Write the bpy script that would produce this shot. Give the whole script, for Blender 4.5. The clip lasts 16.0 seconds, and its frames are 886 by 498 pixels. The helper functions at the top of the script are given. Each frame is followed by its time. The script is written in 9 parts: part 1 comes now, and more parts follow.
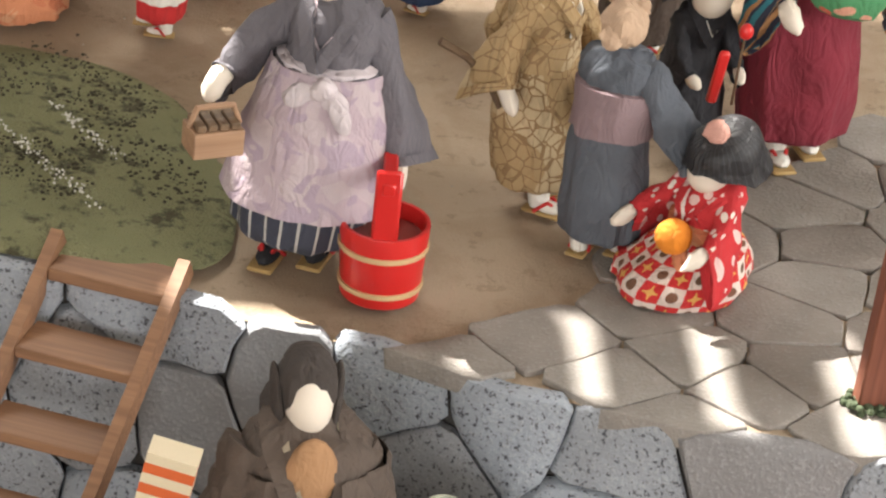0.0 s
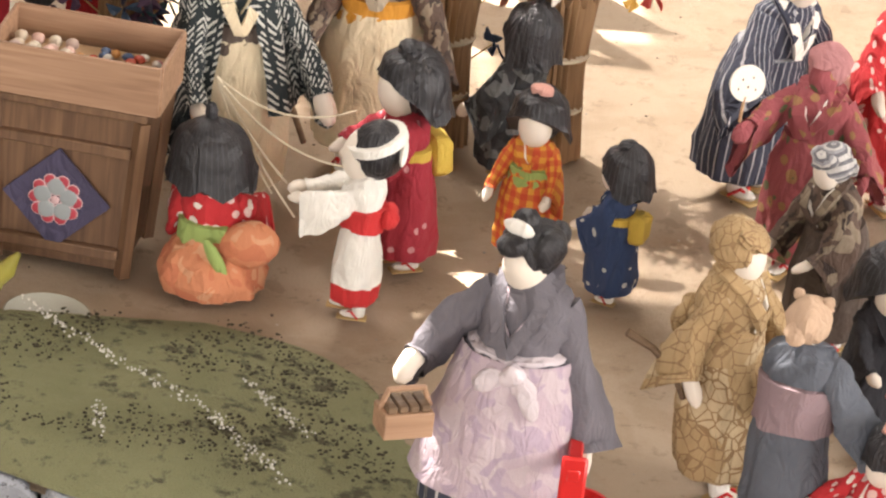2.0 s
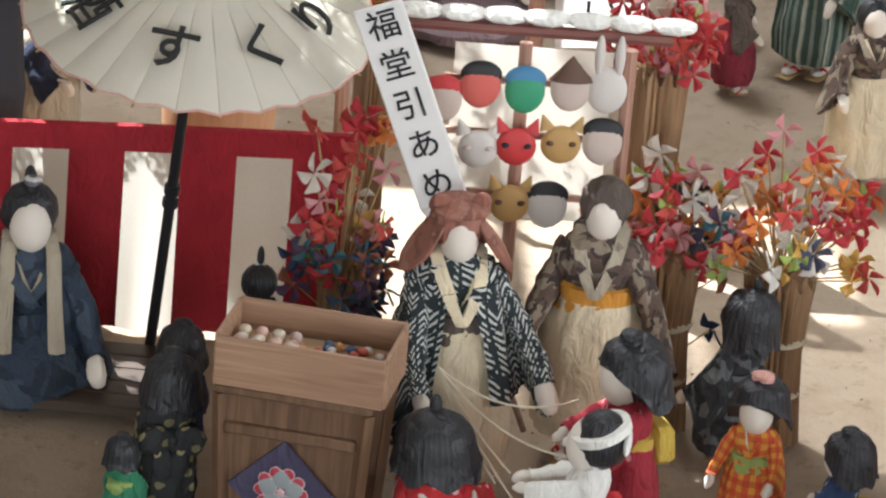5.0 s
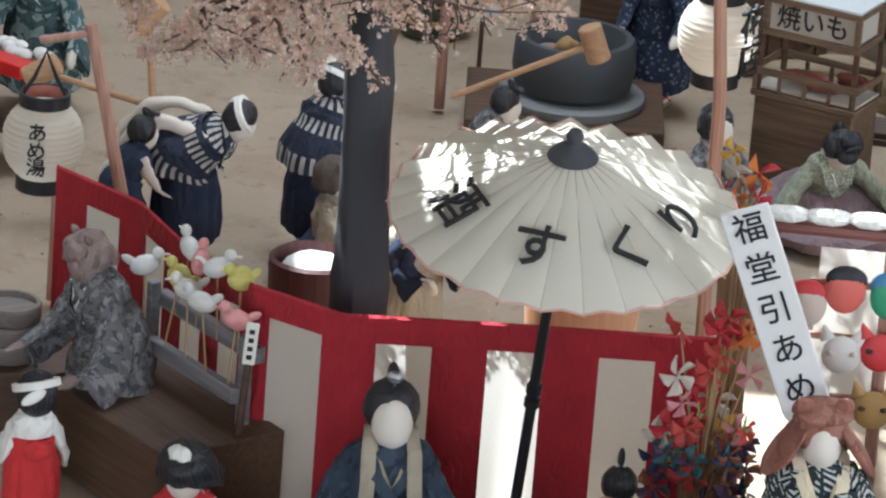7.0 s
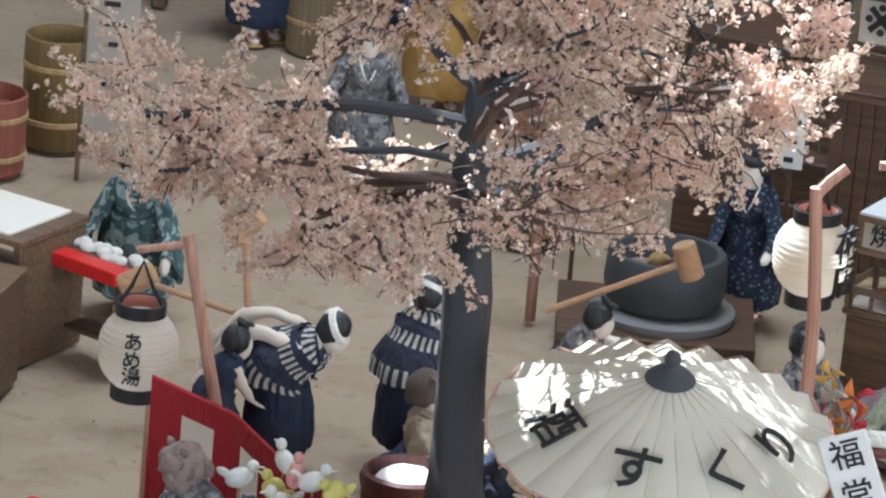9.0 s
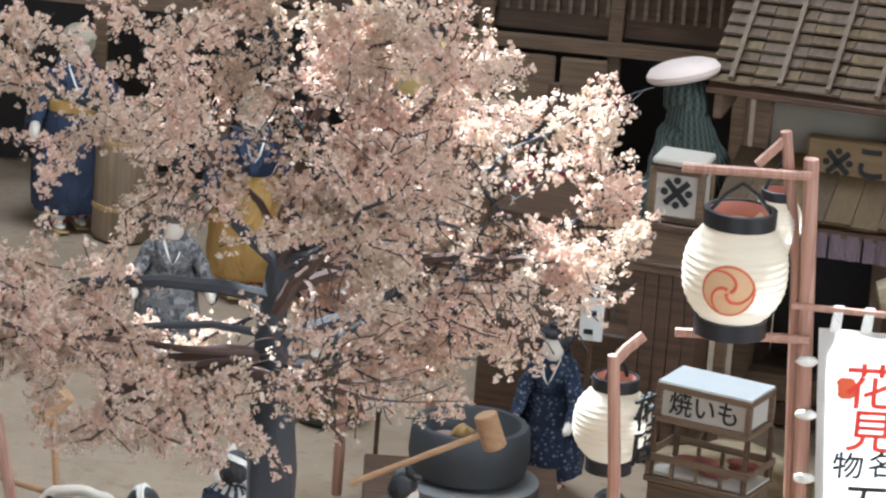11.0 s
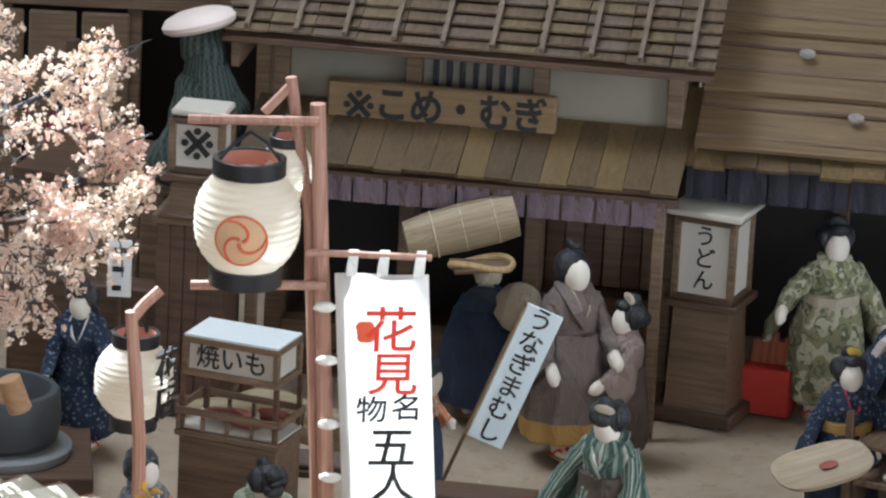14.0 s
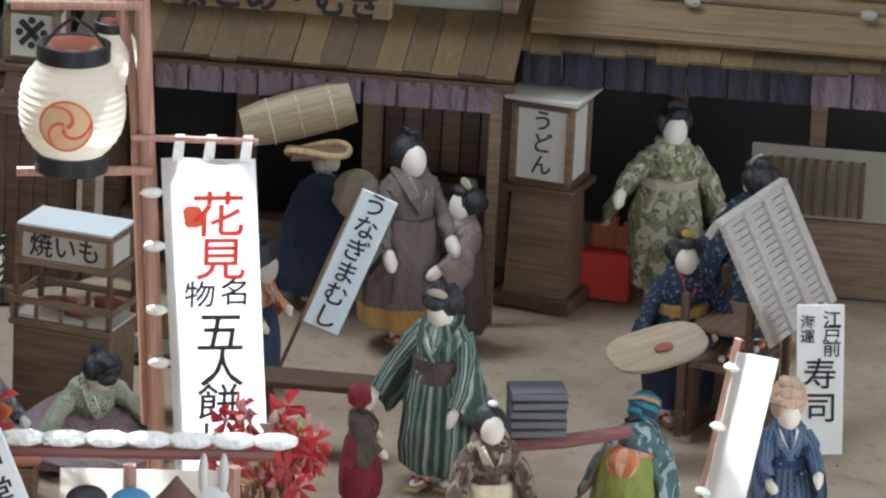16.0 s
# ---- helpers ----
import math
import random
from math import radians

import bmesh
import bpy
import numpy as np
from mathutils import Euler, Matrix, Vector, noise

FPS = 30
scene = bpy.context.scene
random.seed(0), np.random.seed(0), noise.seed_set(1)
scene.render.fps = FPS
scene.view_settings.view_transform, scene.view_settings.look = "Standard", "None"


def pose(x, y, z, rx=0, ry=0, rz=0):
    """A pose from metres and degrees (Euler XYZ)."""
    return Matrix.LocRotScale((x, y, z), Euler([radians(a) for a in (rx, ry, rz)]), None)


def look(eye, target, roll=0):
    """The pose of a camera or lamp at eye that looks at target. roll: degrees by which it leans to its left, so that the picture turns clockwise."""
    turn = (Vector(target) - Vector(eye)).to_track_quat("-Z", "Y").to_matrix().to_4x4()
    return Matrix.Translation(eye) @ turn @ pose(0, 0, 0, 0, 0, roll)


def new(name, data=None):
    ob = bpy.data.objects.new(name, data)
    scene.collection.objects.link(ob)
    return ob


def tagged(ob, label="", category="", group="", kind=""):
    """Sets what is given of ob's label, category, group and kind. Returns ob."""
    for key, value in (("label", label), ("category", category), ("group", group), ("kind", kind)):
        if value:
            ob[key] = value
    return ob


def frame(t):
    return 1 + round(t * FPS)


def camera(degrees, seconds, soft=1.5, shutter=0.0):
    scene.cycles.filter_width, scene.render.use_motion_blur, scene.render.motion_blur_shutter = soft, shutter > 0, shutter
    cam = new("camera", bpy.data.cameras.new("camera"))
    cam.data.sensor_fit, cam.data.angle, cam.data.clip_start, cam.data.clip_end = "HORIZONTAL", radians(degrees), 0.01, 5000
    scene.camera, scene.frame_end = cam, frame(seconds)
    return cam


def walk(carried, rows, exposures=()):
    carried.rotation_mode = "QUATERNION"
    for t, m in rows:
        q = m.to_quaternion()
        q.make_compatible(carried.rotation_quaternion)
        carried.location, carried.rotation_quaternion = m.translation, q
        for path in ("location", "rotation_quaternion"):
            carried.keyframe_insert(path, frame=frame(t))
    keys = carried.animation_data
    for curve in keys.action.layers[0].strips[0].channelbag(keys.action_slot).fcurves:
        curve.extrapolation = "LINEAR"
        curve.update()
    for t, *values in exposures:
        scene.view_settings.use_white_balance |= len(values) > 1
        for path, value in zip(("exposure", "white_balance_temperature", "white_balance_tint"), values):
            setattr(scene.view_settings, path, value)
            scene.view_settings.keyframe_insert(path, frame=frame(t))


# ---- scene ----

LENS = 9.956
PATH = [  # seconds, eye, yaw, pitch, roll in degrees
    (0.0, (0.0372, 0.0605, 1.3491), -9.2381, -29.0128, 5.7901),
    (0.5, (0.0336, 0.0556, 1.3547), -8.2162, -28.6142, 5.7882),
    (1.0, (0.0260, 0.0408, 1.3626), -7.4306, -27.6939, 5.8068),
    (1.5, (0.0155, 0.0203, 1.3706), -6.9596, -26.7277, 6.2699),
    (2.0, (0.0179, 0.0046, 1.3735), -6.7488, -25.9239, 6.4661),
    (2.5, (0.0193, 0.0010, 1.3785), -6.8195, -25.3921, 6.0442),
    (3.0, (0.0018, 0.0046, 1.3887), -6.5110, -24.8717, 5.8888),
    (3.5, (-0.0025, -0.0012, 1.3925), -5.8373, -24.3343, 5.5472),
    (6.0, (-0.0350, 0.0017, 1.3938), -2.8616, -22.1942, 4.6695),
    (6.5, (-0.0340, -0.0022, 1.3828), -1.4107, -21.5036, 4.5845),
    (7.0, (-0.0318, -0.0012, 1.3831), -0.0603, -21.0796, 4.3828),
    (7.5, (-0.0389, 0.0010, 1.3874), 0.6211, -20.7560, 4.4363),
    (8.0, (-0.0421, 0.0014, 1.3935), 0.7802, -20.2903, 4.8802),
    (8.5, (-0.0558, 0.0025, 1.4035), 0.9817, -19.7616, 5.0365),
    (11.0, (-0.0438, -0.0652, 1.4092), -1.0964, -16.6973, 4.4710),
    (11.5, (-0.0431, -0.0533, 1.4115), -1.8235, -16.6455, 4.2872),
    (12.0, (-0.0382, -0.0315, 1.4162), -2.7671, -16.7491, 4.0551),
    (12.5, (-0.0292, -0.0224, 1.4162), -3.6913, -16.4518, 3.8569),
    (13.0, (-0.0133, -0.0349, 1.4158), -4.0026, -16.4482, 3.6606),
    (13.5, (0.0087, -0.0451, 1.4174), -4.9386, -16.9085, 3.2675),
    (14.0, (0.0157, -0.0401, 1.4087), -5.8957, -17.0123, 2.8440),
    (14.5, (0.0173, -0.0326, 1.4041), -6.3081, -17.4015, 2.8737),
    (15.0, (0.0262, -0.0265, 1.4001), -6.5896, -17.8936, 3.0078),
    (15.5, (0.0593, -0.0441, 1.3972), -6.6276, -17.8899, 2.7094),
    (16.0, (0.0622, -0.0458, 1.3962), -7.2204, -18.0412, 2.6865),
]


def aim(eye, yaw, pitch, roll):
    y, p = radians(yaw), radians(pitch)
    ahead = Vector((-math.sin(y) * math.cos(p), math.cos(y) * math.cos(p), math.sin(p)))
    return look(eye, Vector(eye) + 3 * ahead, roll)


cam = camera(LENS, 16.0, soft=2.3)
walk(cam, [(t, aim(eye, yaw, pitch, roll)) for t, eye, yaw, pitch, roll in PATH],
     [(0.0, 2.07, 6500, 9), (1.0, 2.27, 6600, 11), (2.2, 2.39, 6650, 14), (3.7, 2.1, 6500, 12), (5.8, 1.7, 5350, 5), (9.0, 1.85, 5250, 5), (11.0, 1.98, 5300, 4), (12.5, 1.8, 5300, 4), (16.0, 1.76, 5250, 3)])

# ---- light: added fill lamps out of view, sun through slots in an unseen ceiling ----
SUN_ELEV, SUN_TURN = 52.0, 40.0      # the sun stands behind the houses, to the left
world = bpy.data.worlds.new("sky")
scene.world = world
world.use_nodes = True
wn = world.node_tree.nodes
sky = wn.new("ShaderNodeTexSky")
sky.sky_type, sky.sun_disc = "NISHITA", False
sky.sun_elevation, sky.sun_rotation = radians(SUN_ELEV), radians(-SUN_TURN)
wn["Background"].inputs["Strength"].default_value = 0.1
world.node_tree.links.new(sky.outputs[0], wn["Background"].inputs["Color"])

sun = new("sun", bpy.data.lights.new("sun", "SUN"))
sun.data.energy, sun.data.angle, sun.data.color = 5.0, radians(0.35), (1.0, 0.95, 0.88)
SUN_DIR = Vector((-math.sin(radians(SUN_TURN)) * math.cos(radians(SUN_ELEV)),
                  math.cos(radians(SUN_TURN)) * math.cos(radians(SUN_ELEV)), math.sin(radians(SUN_ELEV))))
sun.matrix_world = look(SUN_DIR * 20, (0, 0, 0))


def fill_lamp(name, at, target, width, height, power, colour):
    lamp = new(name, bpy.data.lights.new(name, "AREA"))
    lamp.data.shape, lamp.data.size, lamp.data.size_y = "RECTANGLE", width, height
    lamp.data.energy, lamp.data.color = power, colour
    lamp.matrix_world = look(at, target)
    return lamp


# added fill from behind the viewer and from the right; no windows stand there
fill_lamp("front_fill", (-0.8, -1.9, 0.95), (0.3, 3.2, 0.0), 3.6, 1.3, 30, (1.0, 0.98, 0.96))
fill_lamp("side_fill", (3.35, 1.6, 1.0), (0.3, 2.7, 0.0), 3.0, 1.2, 36, (1.0, 0.98, 0.96))

# added fill from above, just under the ceiling
fill_lamp("overhead_fill", (-0.05, 3.8, 1.74), (0.05, 3.6, 0.0), 0.9, 0.6, 10, (1.0, 0.97, 0.92))


# ---- materials ----
def shader(name, rough=0.8, metal=0.0):
    m = bpy.data.materials.new(name)
    m.use_nodes = True
    nt = m.node_tree
    b = nt.nodes["Principled BSDF"]
    b.inputs["Roughness"].default_value, b.inputs["Metallic"].default_value = rough, metal
    return m, nt, b


def node(nt, kind, **inputs):
    n = nt.nodes.new(kind)
    for k, v in inputs.items():
        key = k.replace("_", " ")
        if hasattr(v, "is_output"):
            nt.links.new(v, n.inputs[key])
        else:
            n.inputs[key].default_value = v
    return n


def rgba(c):
    return (c[0], c[1], c[2], 1.0)


def mixed(nt, fac, a, b, blend="MIX"):
    n = nt.nodes.new("ShaderNodeMix")
    n.data_type, n.blend_type = "RGBA", blend
    for key, v in ((0, fac), (6, a), (7, b)):
        if hasattr(v, "is_output"):
            nt.links.new(v, n.inputs[key])
        else:
            n.inputs[key].default_value = v if key == 0 else rgba(v)
    return n.outputs[2]


def sums(nt, op, a, b=0.0, c=0.0):
    n = nt.nodes.new("ShaderNodeMath")
    n.operation = op
    for i, v in enumerate((a, b, c)):
        if hasattr(v, "is_output"):
            nt.links.new(v, n.inputs[i])
        else:
            n.inputs[i].default_value = v
    return n.outputs[0]


def bump(nt, b, height, strength=0.3, distance=0.002):
    n = node(nt, "ShaderNodeBump", Strength=strength, Distance=distance, Height=height)
    nt.links.new(n.outputs[0], b.inputs["Normal"])


def plain(name, colour, rough=0.7, metal=0.0, grain=60.0, vary=0.25, relief=0.25, stain=9.0):
    """Paint, stone, paper or wood-like matter: two scales of colour change and a fine relief."""
    m, nt, b = shader(name, rough, metal)
    co = node(nt, "ShaderNodeTexCoord").outputs["Object"]
    fine = node(nt, "ShaderNodeTexNoise", Vector=co, Scale=grain * 8, Detail=5.0).outputs[0]
    wide = node(nt, "ShaderNodeTexNoise", Vector=co, Scale=stain, Detail=4.0).outputs[0]
    dark = tuple(v * (1 - vary) for v in colour)
    lite = tuple(min(1.0, v * (1 + vary * 0.6)) for v in colour)
    c = mixed(nt, wide, dark, lite)
    c = mixed(nt, sums(nt, "MULTIPLY", fine, 0.35), c, dark)
    nt.links.new(c, b.inputs["Base Color"])
    bump(nt, b, fine, relief, 0.0008)
    return m


def wood(name, dark, lite, scale=1.0, rough=0.6, axis=0):
    m, nt, b = shader(name, rough)
    co = node(nt, "ShaderNodeTexCoord").outputs["Object"]
    s = [260.0 * scale] * 3
    s[axis] = 14.0 * scale
    mp = node(nt, "ShaderNodeMapping", Vector=co, Scale=tuple(s)).outputs[0]
    rnd = node(nt, "ShaderNodeObjectInfo").outputs["Random"]
    grain = node(nt, "ShaderNodeTexNoise", Vector=mp, Scale=1.0, Detail=6.0, Distortion=0.6).outputs[0]
    wide = node(nt, "ShaderNodeTexNoise", Vector=co, Scale=18.0, Detail=3.0).outputs[0]
    ramp = nt.nodes.new("ShaderNodeValToRGB")
    nt.links.new(grain, ramp.inputs[0])
    ramp.color_ramp.elements[0].position, ramp.color_ramp.elements[1].position = 0.32, 0.72
    c = mixed(nt, ramp.outputs[0], dark, lite)
    c = mixed(nt, sums(nt, "MULTIPLY", wide, 0.5), c, tuple(v * 0.6 for v in dark))
    c = mixed(nt, sums(nt, "MULTIPLY", rnd, 0.35), c, tuple(v * 0.7 for v in lite))
    nt.links.new(c, b.inputs["Base Color"])
    bump(nt, b, grain, 0.3, 0.0006)
    return m


def fabric(name, base, pattern="", c2=(0.8, 0.8, 0.8), c3=(0.6, 0.1, 0.05), size=0.01, rough=0.9):
    """Cloth: a weave, creases, and a printed or woven pattern in metres of cloth."""
    m, nt, b = shader(name, rough)
    tc = node(nt, "ShaderNodeTexCoord")
    uv, co = tc.outputs["UV"], tc.outputs["Object"]
    p = node(nt, "ShaderNodeMapping", Vector=uv, Scale=(1 / size, 1 / size, 1 / size)).outputs[0]
    warp = node(nt, "ShaderNodeTexNoise", Vector=co, Scale=60.0, Detail=3.0)
    sep = node(nt, "ShaderNodeSeparateXYZ", Vector=p)
    u, v = sep.outputs[0], sep.outputs[1]
    wide = node(nt, "ShaderNodeTexNoise", Vector=co, Scale=45.0, Detail=5.0).outputs[0]
    fine = node(nt, "ShaderNodeTexNoise", Vector=co, Scale=900.0, Detail=2.0).outputs[0]

    def half(x, share=0.5):
        return sums(nt, "LESS_THAN", sums(nt, "FRACT", x), share)

    c = base
    if pattern in ("stripe", "bands"):
        x = u if pattern == "stripe" else v
        x = sums(nt, "ADD", x, sums(nt, "MULTIPLY", warp.outputs[0], 0.5))
        c = mixed(nt, half(x, 0.42), base, c2)
        c = mixed(nt, half(sums(nt, "MULTIPLY", x, 0.37), 0.13), c, c3)
    elif pattern == "bars":
        c = mixed(nt, sums(nt, "MULTIPLY", half(u, 0.5), half(sums(nt, "MULTIPLY", v, 0.28), 0.4)), base, c2)
    elif pattern == "thin":
        c = mixed(nt, half(u, 0.16), base, c2)
    elif pattern in ("check", "plaid"):
        a, d = half(u), half(v)
        if pattern == "check":
            x = sums(nt, "ABSOLUTE", sums(nt, "SUBTRACT", a, d))
            c = mixed(nt, x, base, c2)
            fu, fv = (sums(nt, "ABSOLUTE", sums(nt, "SUBTRACT", sums(nt, "FRACT", sums(nt, "MULTIPLY", w, 2.0)), 0.5)) for w in (u, v))
            star = sums(nt, "LESS_THAN", sums(nt, "MULTIPLY", fu, fv), 0.012)
            star = sums(nt, "MULTIPLY", star, sums(nt, "LESS_THAN", sums(nt, "ADD", fu, fv), 0.36))
            ring = sums(nt, "LESS_THAN", sums(nt, "ADD", sums(nt, "POWER", fu, 2.0), sums(nt, "POWER", fv, 2.0)), 0.07)
            c = mixed(nt, sums(nt, "MULTIPLY", star, sums(nt, "SUBTRACT", 1.0, x)), c, (0.75, 0.45, 0.12))
            c = mixed(nt, sums(nt, "MULTIPLY", ring, x), c, c3)
        else:
            c = mixed(nt, sums(nt, "MULTIPLY", a, 0.75), base, c2)
            c = mixed(nt, sums(nt, "MULTIPLY", d, 0.6), c, c3)
    elif pattern in ("dots", "flower"):
        vor = node(nt, "ShaderNodeTexVoronoi", Vector=p, Scale=1.0)
        tint = mixed(nt, half(sums(nt, "MULTIPLY", vor.outputs[1], 3.1), 0.5), c2, c3) if pattern == "flower" else c2
        edge = sums(nt, "ADD", vor.outputs[0], sums(nt, "MULTIPLY", warp.outputs[0], 0.25 if pattern == "flower" else 0.05))
        c = mixed(nt, sums(nt, "LESS_THAN", edge, 0.45 if pattern == "flower" else 0.22), base, tint)
        c = mixed(nt, sums(nt, "LESS_THAN", edge, 0.2 if pattern == "flower" else 0.0), c, c3)
    elif pattern == "herring":
        z = sums(nt, "PINGPONG", u, 1.0)
        c = mixed(nt, sums(nt, "MULTIPLY", half(sums(nt, "ADD", sums(nt, "ADD", sums(nt, "MULTIPLY", v, 3.4), sums(nt, "MULTIPLY", z, 2.6)), sums(nt, "MULTIPLY", warp.outputs[0], 1.5)), 0.42), sums(nt, "GREATER_THAN", node(nt, "ShaderNodeTexNoise", Vector=p, Scale=1.7, Detail=1.0).outputs[0], 0.44)), base, c2)
        c = mixed(nt, sums(nt, "LESS_THAN", sums(nt, "ABSOLUTE", sums(nt, "SUBTRACT", z, 0.5)), 0.07), c, base)
    elif pattern == "camo":
        n1 = node(nt, "ShaderNodeTexNoise", Vector=p, Scale=0.8, Detail=1.5).outputs[0]
        n2 = node(nt, "ShaderNodeTexNoise", Vector=p, Scale=1.3, Detail=1.0, Distortion=1.0).outputs[0]
        c = mixed(nt, sums(nt, "GREATER_THAN", n1, 0.52), base, c2)
        c = mixed(nt, sums(nt, "GREATER_THAN", n2, 0.58), c, c3)
    elif pattern == "leaf":
        vor = nt.nodes.new("ShaderNodeTexVoronoi")
        vor.feature = "DISTANCE_TO_EDGE"
        nt.links.new(p, vor.inputs["Vector"])
        n1 = node(nt, "ShaderNodeTexNoise", Vector=p, Scale=0.5, Detail=2.0).outputs[0]
        c = mixed(nt, sums(nt, "GREATER_THAN", n1, 0.5), base, c3)
        c = mixed(nt, sums(nt, "LESS_THAN", vor.outputs[0], 0.05), c, c2)
    if pattern in ("", "wash"):
        c = mixed(nt, wide, tuple(x * 0.72 for x in base), tuple(min(1, x * 1.25) for x in base))
    else:
        c = mixed(nt, sums(nt, "MULTIPLY", wide, 0.4), c, tuple(x * 0.45 for x in base))
    nt.links.new(c, b.inputs["Base Color"])
    long = node(nt, "ShaderNodeMapping", Vector=co, Scale=(1.0, 1.0, 0.45), Rotation=(0.5, 0.4, 0.0)).outputs[0]
    fold = node(nt, "ShaderNodeTexNoise", Vector=long, Scale=85.0, Detail=2.5, Distortion=0.9).outputs[0]
    ridge = sums(nt, "ABSOLUTE", sums(nt, "SUBTRACT", fold, 0.5))
    crease = sums(nt, "ADD", sums(nt, "MULTIPLY", wide, 1.6), sums(nt, "MULTIPLY", fine, 0.22))
    crease = sums(nt, "ADD", crease, sums(nt, "MULTIPLY", ridge, 3.2))
    bump(nt, b, crease, 0.85, 0.0019)
    return m


SKIN = plain("doll_cloth_face", (0.74, 0.66, 0.56), 0.85, relief=0.2, vary=0.1)
HAIR = fabric("black_silk_hair", (0.014, 0.013, 0.015), "thin", (0.05, 0.05, 0.055), size=0.002, rough=0.5)
TAN = plain("tan_leather", (0.36, 0.22, 0.11), 0.6)
SANDAL = plain("straw_sandal", (0.45, 0.3, 0.12), 0.8)
WHITE = fabric("white_cloth", (0.78, 0.75, 0.68))
CREAM = fabric("cream_cloth", (0.66, 0.56, 0.38))
RED = fabric("red_cloth", (0.55, 0.03, 0.03))
BLACKCLOTH = fabric("black_cloth", (0.025, 0.025, 0.03))
OLDWOOD = wood("weathered_wood", (0.09, 0.055, 0.03), (0.24, 0.15, 0.085))
DARKWOOD = wood("dark_stained_wood", (0.05, 0.026, 0.013), (0.14, 0.075, 0.04))
LIGHTWOOD = wood("plain_cedar", (0.36, 0.2, 0.1), (0.55, 0.34, 0.18))
REDPINE = wood("red_pine_pole", (0.31, 0.15, 0.1), (0.56, 0.33, 0.24), axis=2)
REDPAINT = plain("red_lacquer", (0.6, 0.022, 0.02), 0.3, vary=0.15, relief=0.1)
BLACKPAINT = plain("black_lacquer", (0.012, 0.012, 0.014), 0.4, vary=0.2)
PAPER = plain("washi_paper", (0.78, 0.73, 0.63), 0.8, vary=0.12, relief=0.5)
AGED = plain("aged_lamp_paper", (0.52, 0.47, 0.4), 0.8, vary=0.2, relief=0.5)
INK = plain("black_ink", (0.015, 0.014, 0.014), 0.7)
STRAW = wood("straw", (0.3, 0.18, 0.07), (0.6, 0.42, 0.2), axis=2)



def thin(m, share=0.5):
    """Let daylight glow through a sheet of paper or cloth."""
    nt = m.node_tree
    b = nt.nodes["Principled BSDF"]
    tr = nt.nodes.new("ShaderNodeBsdfTranslucent")
    nt.links.new(b.inputs["Base Color"].links[0].from_socket, tr.inputs["Color"])
    mx = node(nt, "ShaderNodeMixShader", Fac=share)
    nt.links.new(b.outputs[0], mx.inputs[1])
    nt.links.new(tr.outputs[0], mx.inputs[2])
    nt.links.new(mx.outputs[0], nt.nodes["Material Output"].inputs["Surface"])
    return m


SHEET = thin(plain("white_sheet_paper", (0.8, 0.76, 0.7), 0.8, vary=0.1), 0.75)


# ---- building helpers ----
def finish(name, bm, mats, parent=None, smooth=True):
    me = bpy.data.meshes.new(name)
    bm.normal_update()
    bm.to_mesh(me)
    bm.free()
    for m in mats if isinstance(mats, (list, tuple)) else [mats]:
        me.materials.append(m)
    if smooth:
        me.polygons.foreach_set("use_smooth", [True] * len(me.polygons))
        me.set_sharp_from_angle(angle=radians(38))
    ob = new(name, me)
    ob.parent = parent
    return ob


def part(name, bm, material, parent, label="", smooth=True):
    return tagged(finish(name, bm, material, parent, smooth), label)


def thing(name, label, category, at=(0, 0, 0), turn=0.0, group="", tilt=(0, 0)):
    ob = tagged(new(name), label, category, group)
    ob.empty_display_size = 0.02
    ob.matrix_world = pose(*at, tilt[0], tilt[1], turn)
    return ob


def box(bm, x0, x1, y0, y1, z0, z1, bevel=0.0, m=None, mat=0):
    vs = [bm.verts.new(Vector(p) if m is None else m @ Vector(p)) for p in
          ((x0, y0, z0), (x1, y0, z0), (x1, y1, z0), (x0, y1, z0), (x0, y0, z1), (x1, y0, z1), (x1, y1, z1), (x0, y1, z1))]
    fs = [bm.faces.new([vs[i] for i in q]) for q in ((0, 3, 2, 1), (4, 5, 6, 7), (0, 1, 5, 4), (1, 2, 6, 5), (2, 3, 7, 6), (3, 0, 4, 7))]
    for f in fs:
        f.material_index = mat
    if bevel:
        es = list({e for f in fs for e in f.edges})
        made = bmesh.ops.bevel(bm, geom=es, offset=bevel, segments=1, affect="EDGES")
        for f in made["faces"]:
            f.material_index = mat
    return bm


def block(x0, x1, y0, y1, z0, z1, bevel=0.0, m=None):
    return box(bmesh.new(), x0, x1, y0, y1, z0, z1, bevel, m)


def loft(bm, rings, mat=0, caps=(True, True), closed=True):
    """Skin over rings of equally many points, with cloth coordinates in metres."""
    uv = bm.loops.layers.uv.verify()
    rows = [[bm.verts.new(p) for p in ring] for ring in rings]
    n = len(rows[0])
    span = max(sum((rings[k][i] - rings[k][i - 1]).length for i in range(1, n)) for k in (0, len(rings) // 2))
    v = 0.0
    for a, b, ra, rb in zip(rows, rows[1:], rings, rings[1:]):
        v2 = v + sum((p - q).length for p, q in zip(ra, rb)) / n
        for i in range(n if closed else n - 1):
            j = (i + 1) % n
            f = bm.faces.new((a[i], a[j], b[j], b[i]))
            f.material_index = mat
            for loop, (s, w) in zip(f.loops, ((i, v), (i + 1, v), (i + 1, v2), (i, v2))):
                loop[uv].uv = (s / n * span, w)
        v = v2
    for want, row in ((caps[0], rows[0][::-1]), (caps[1], rows[-1])):
        if want and closed:
            f = bm.faces.new(row)
            f.material_index = mat
    return rows


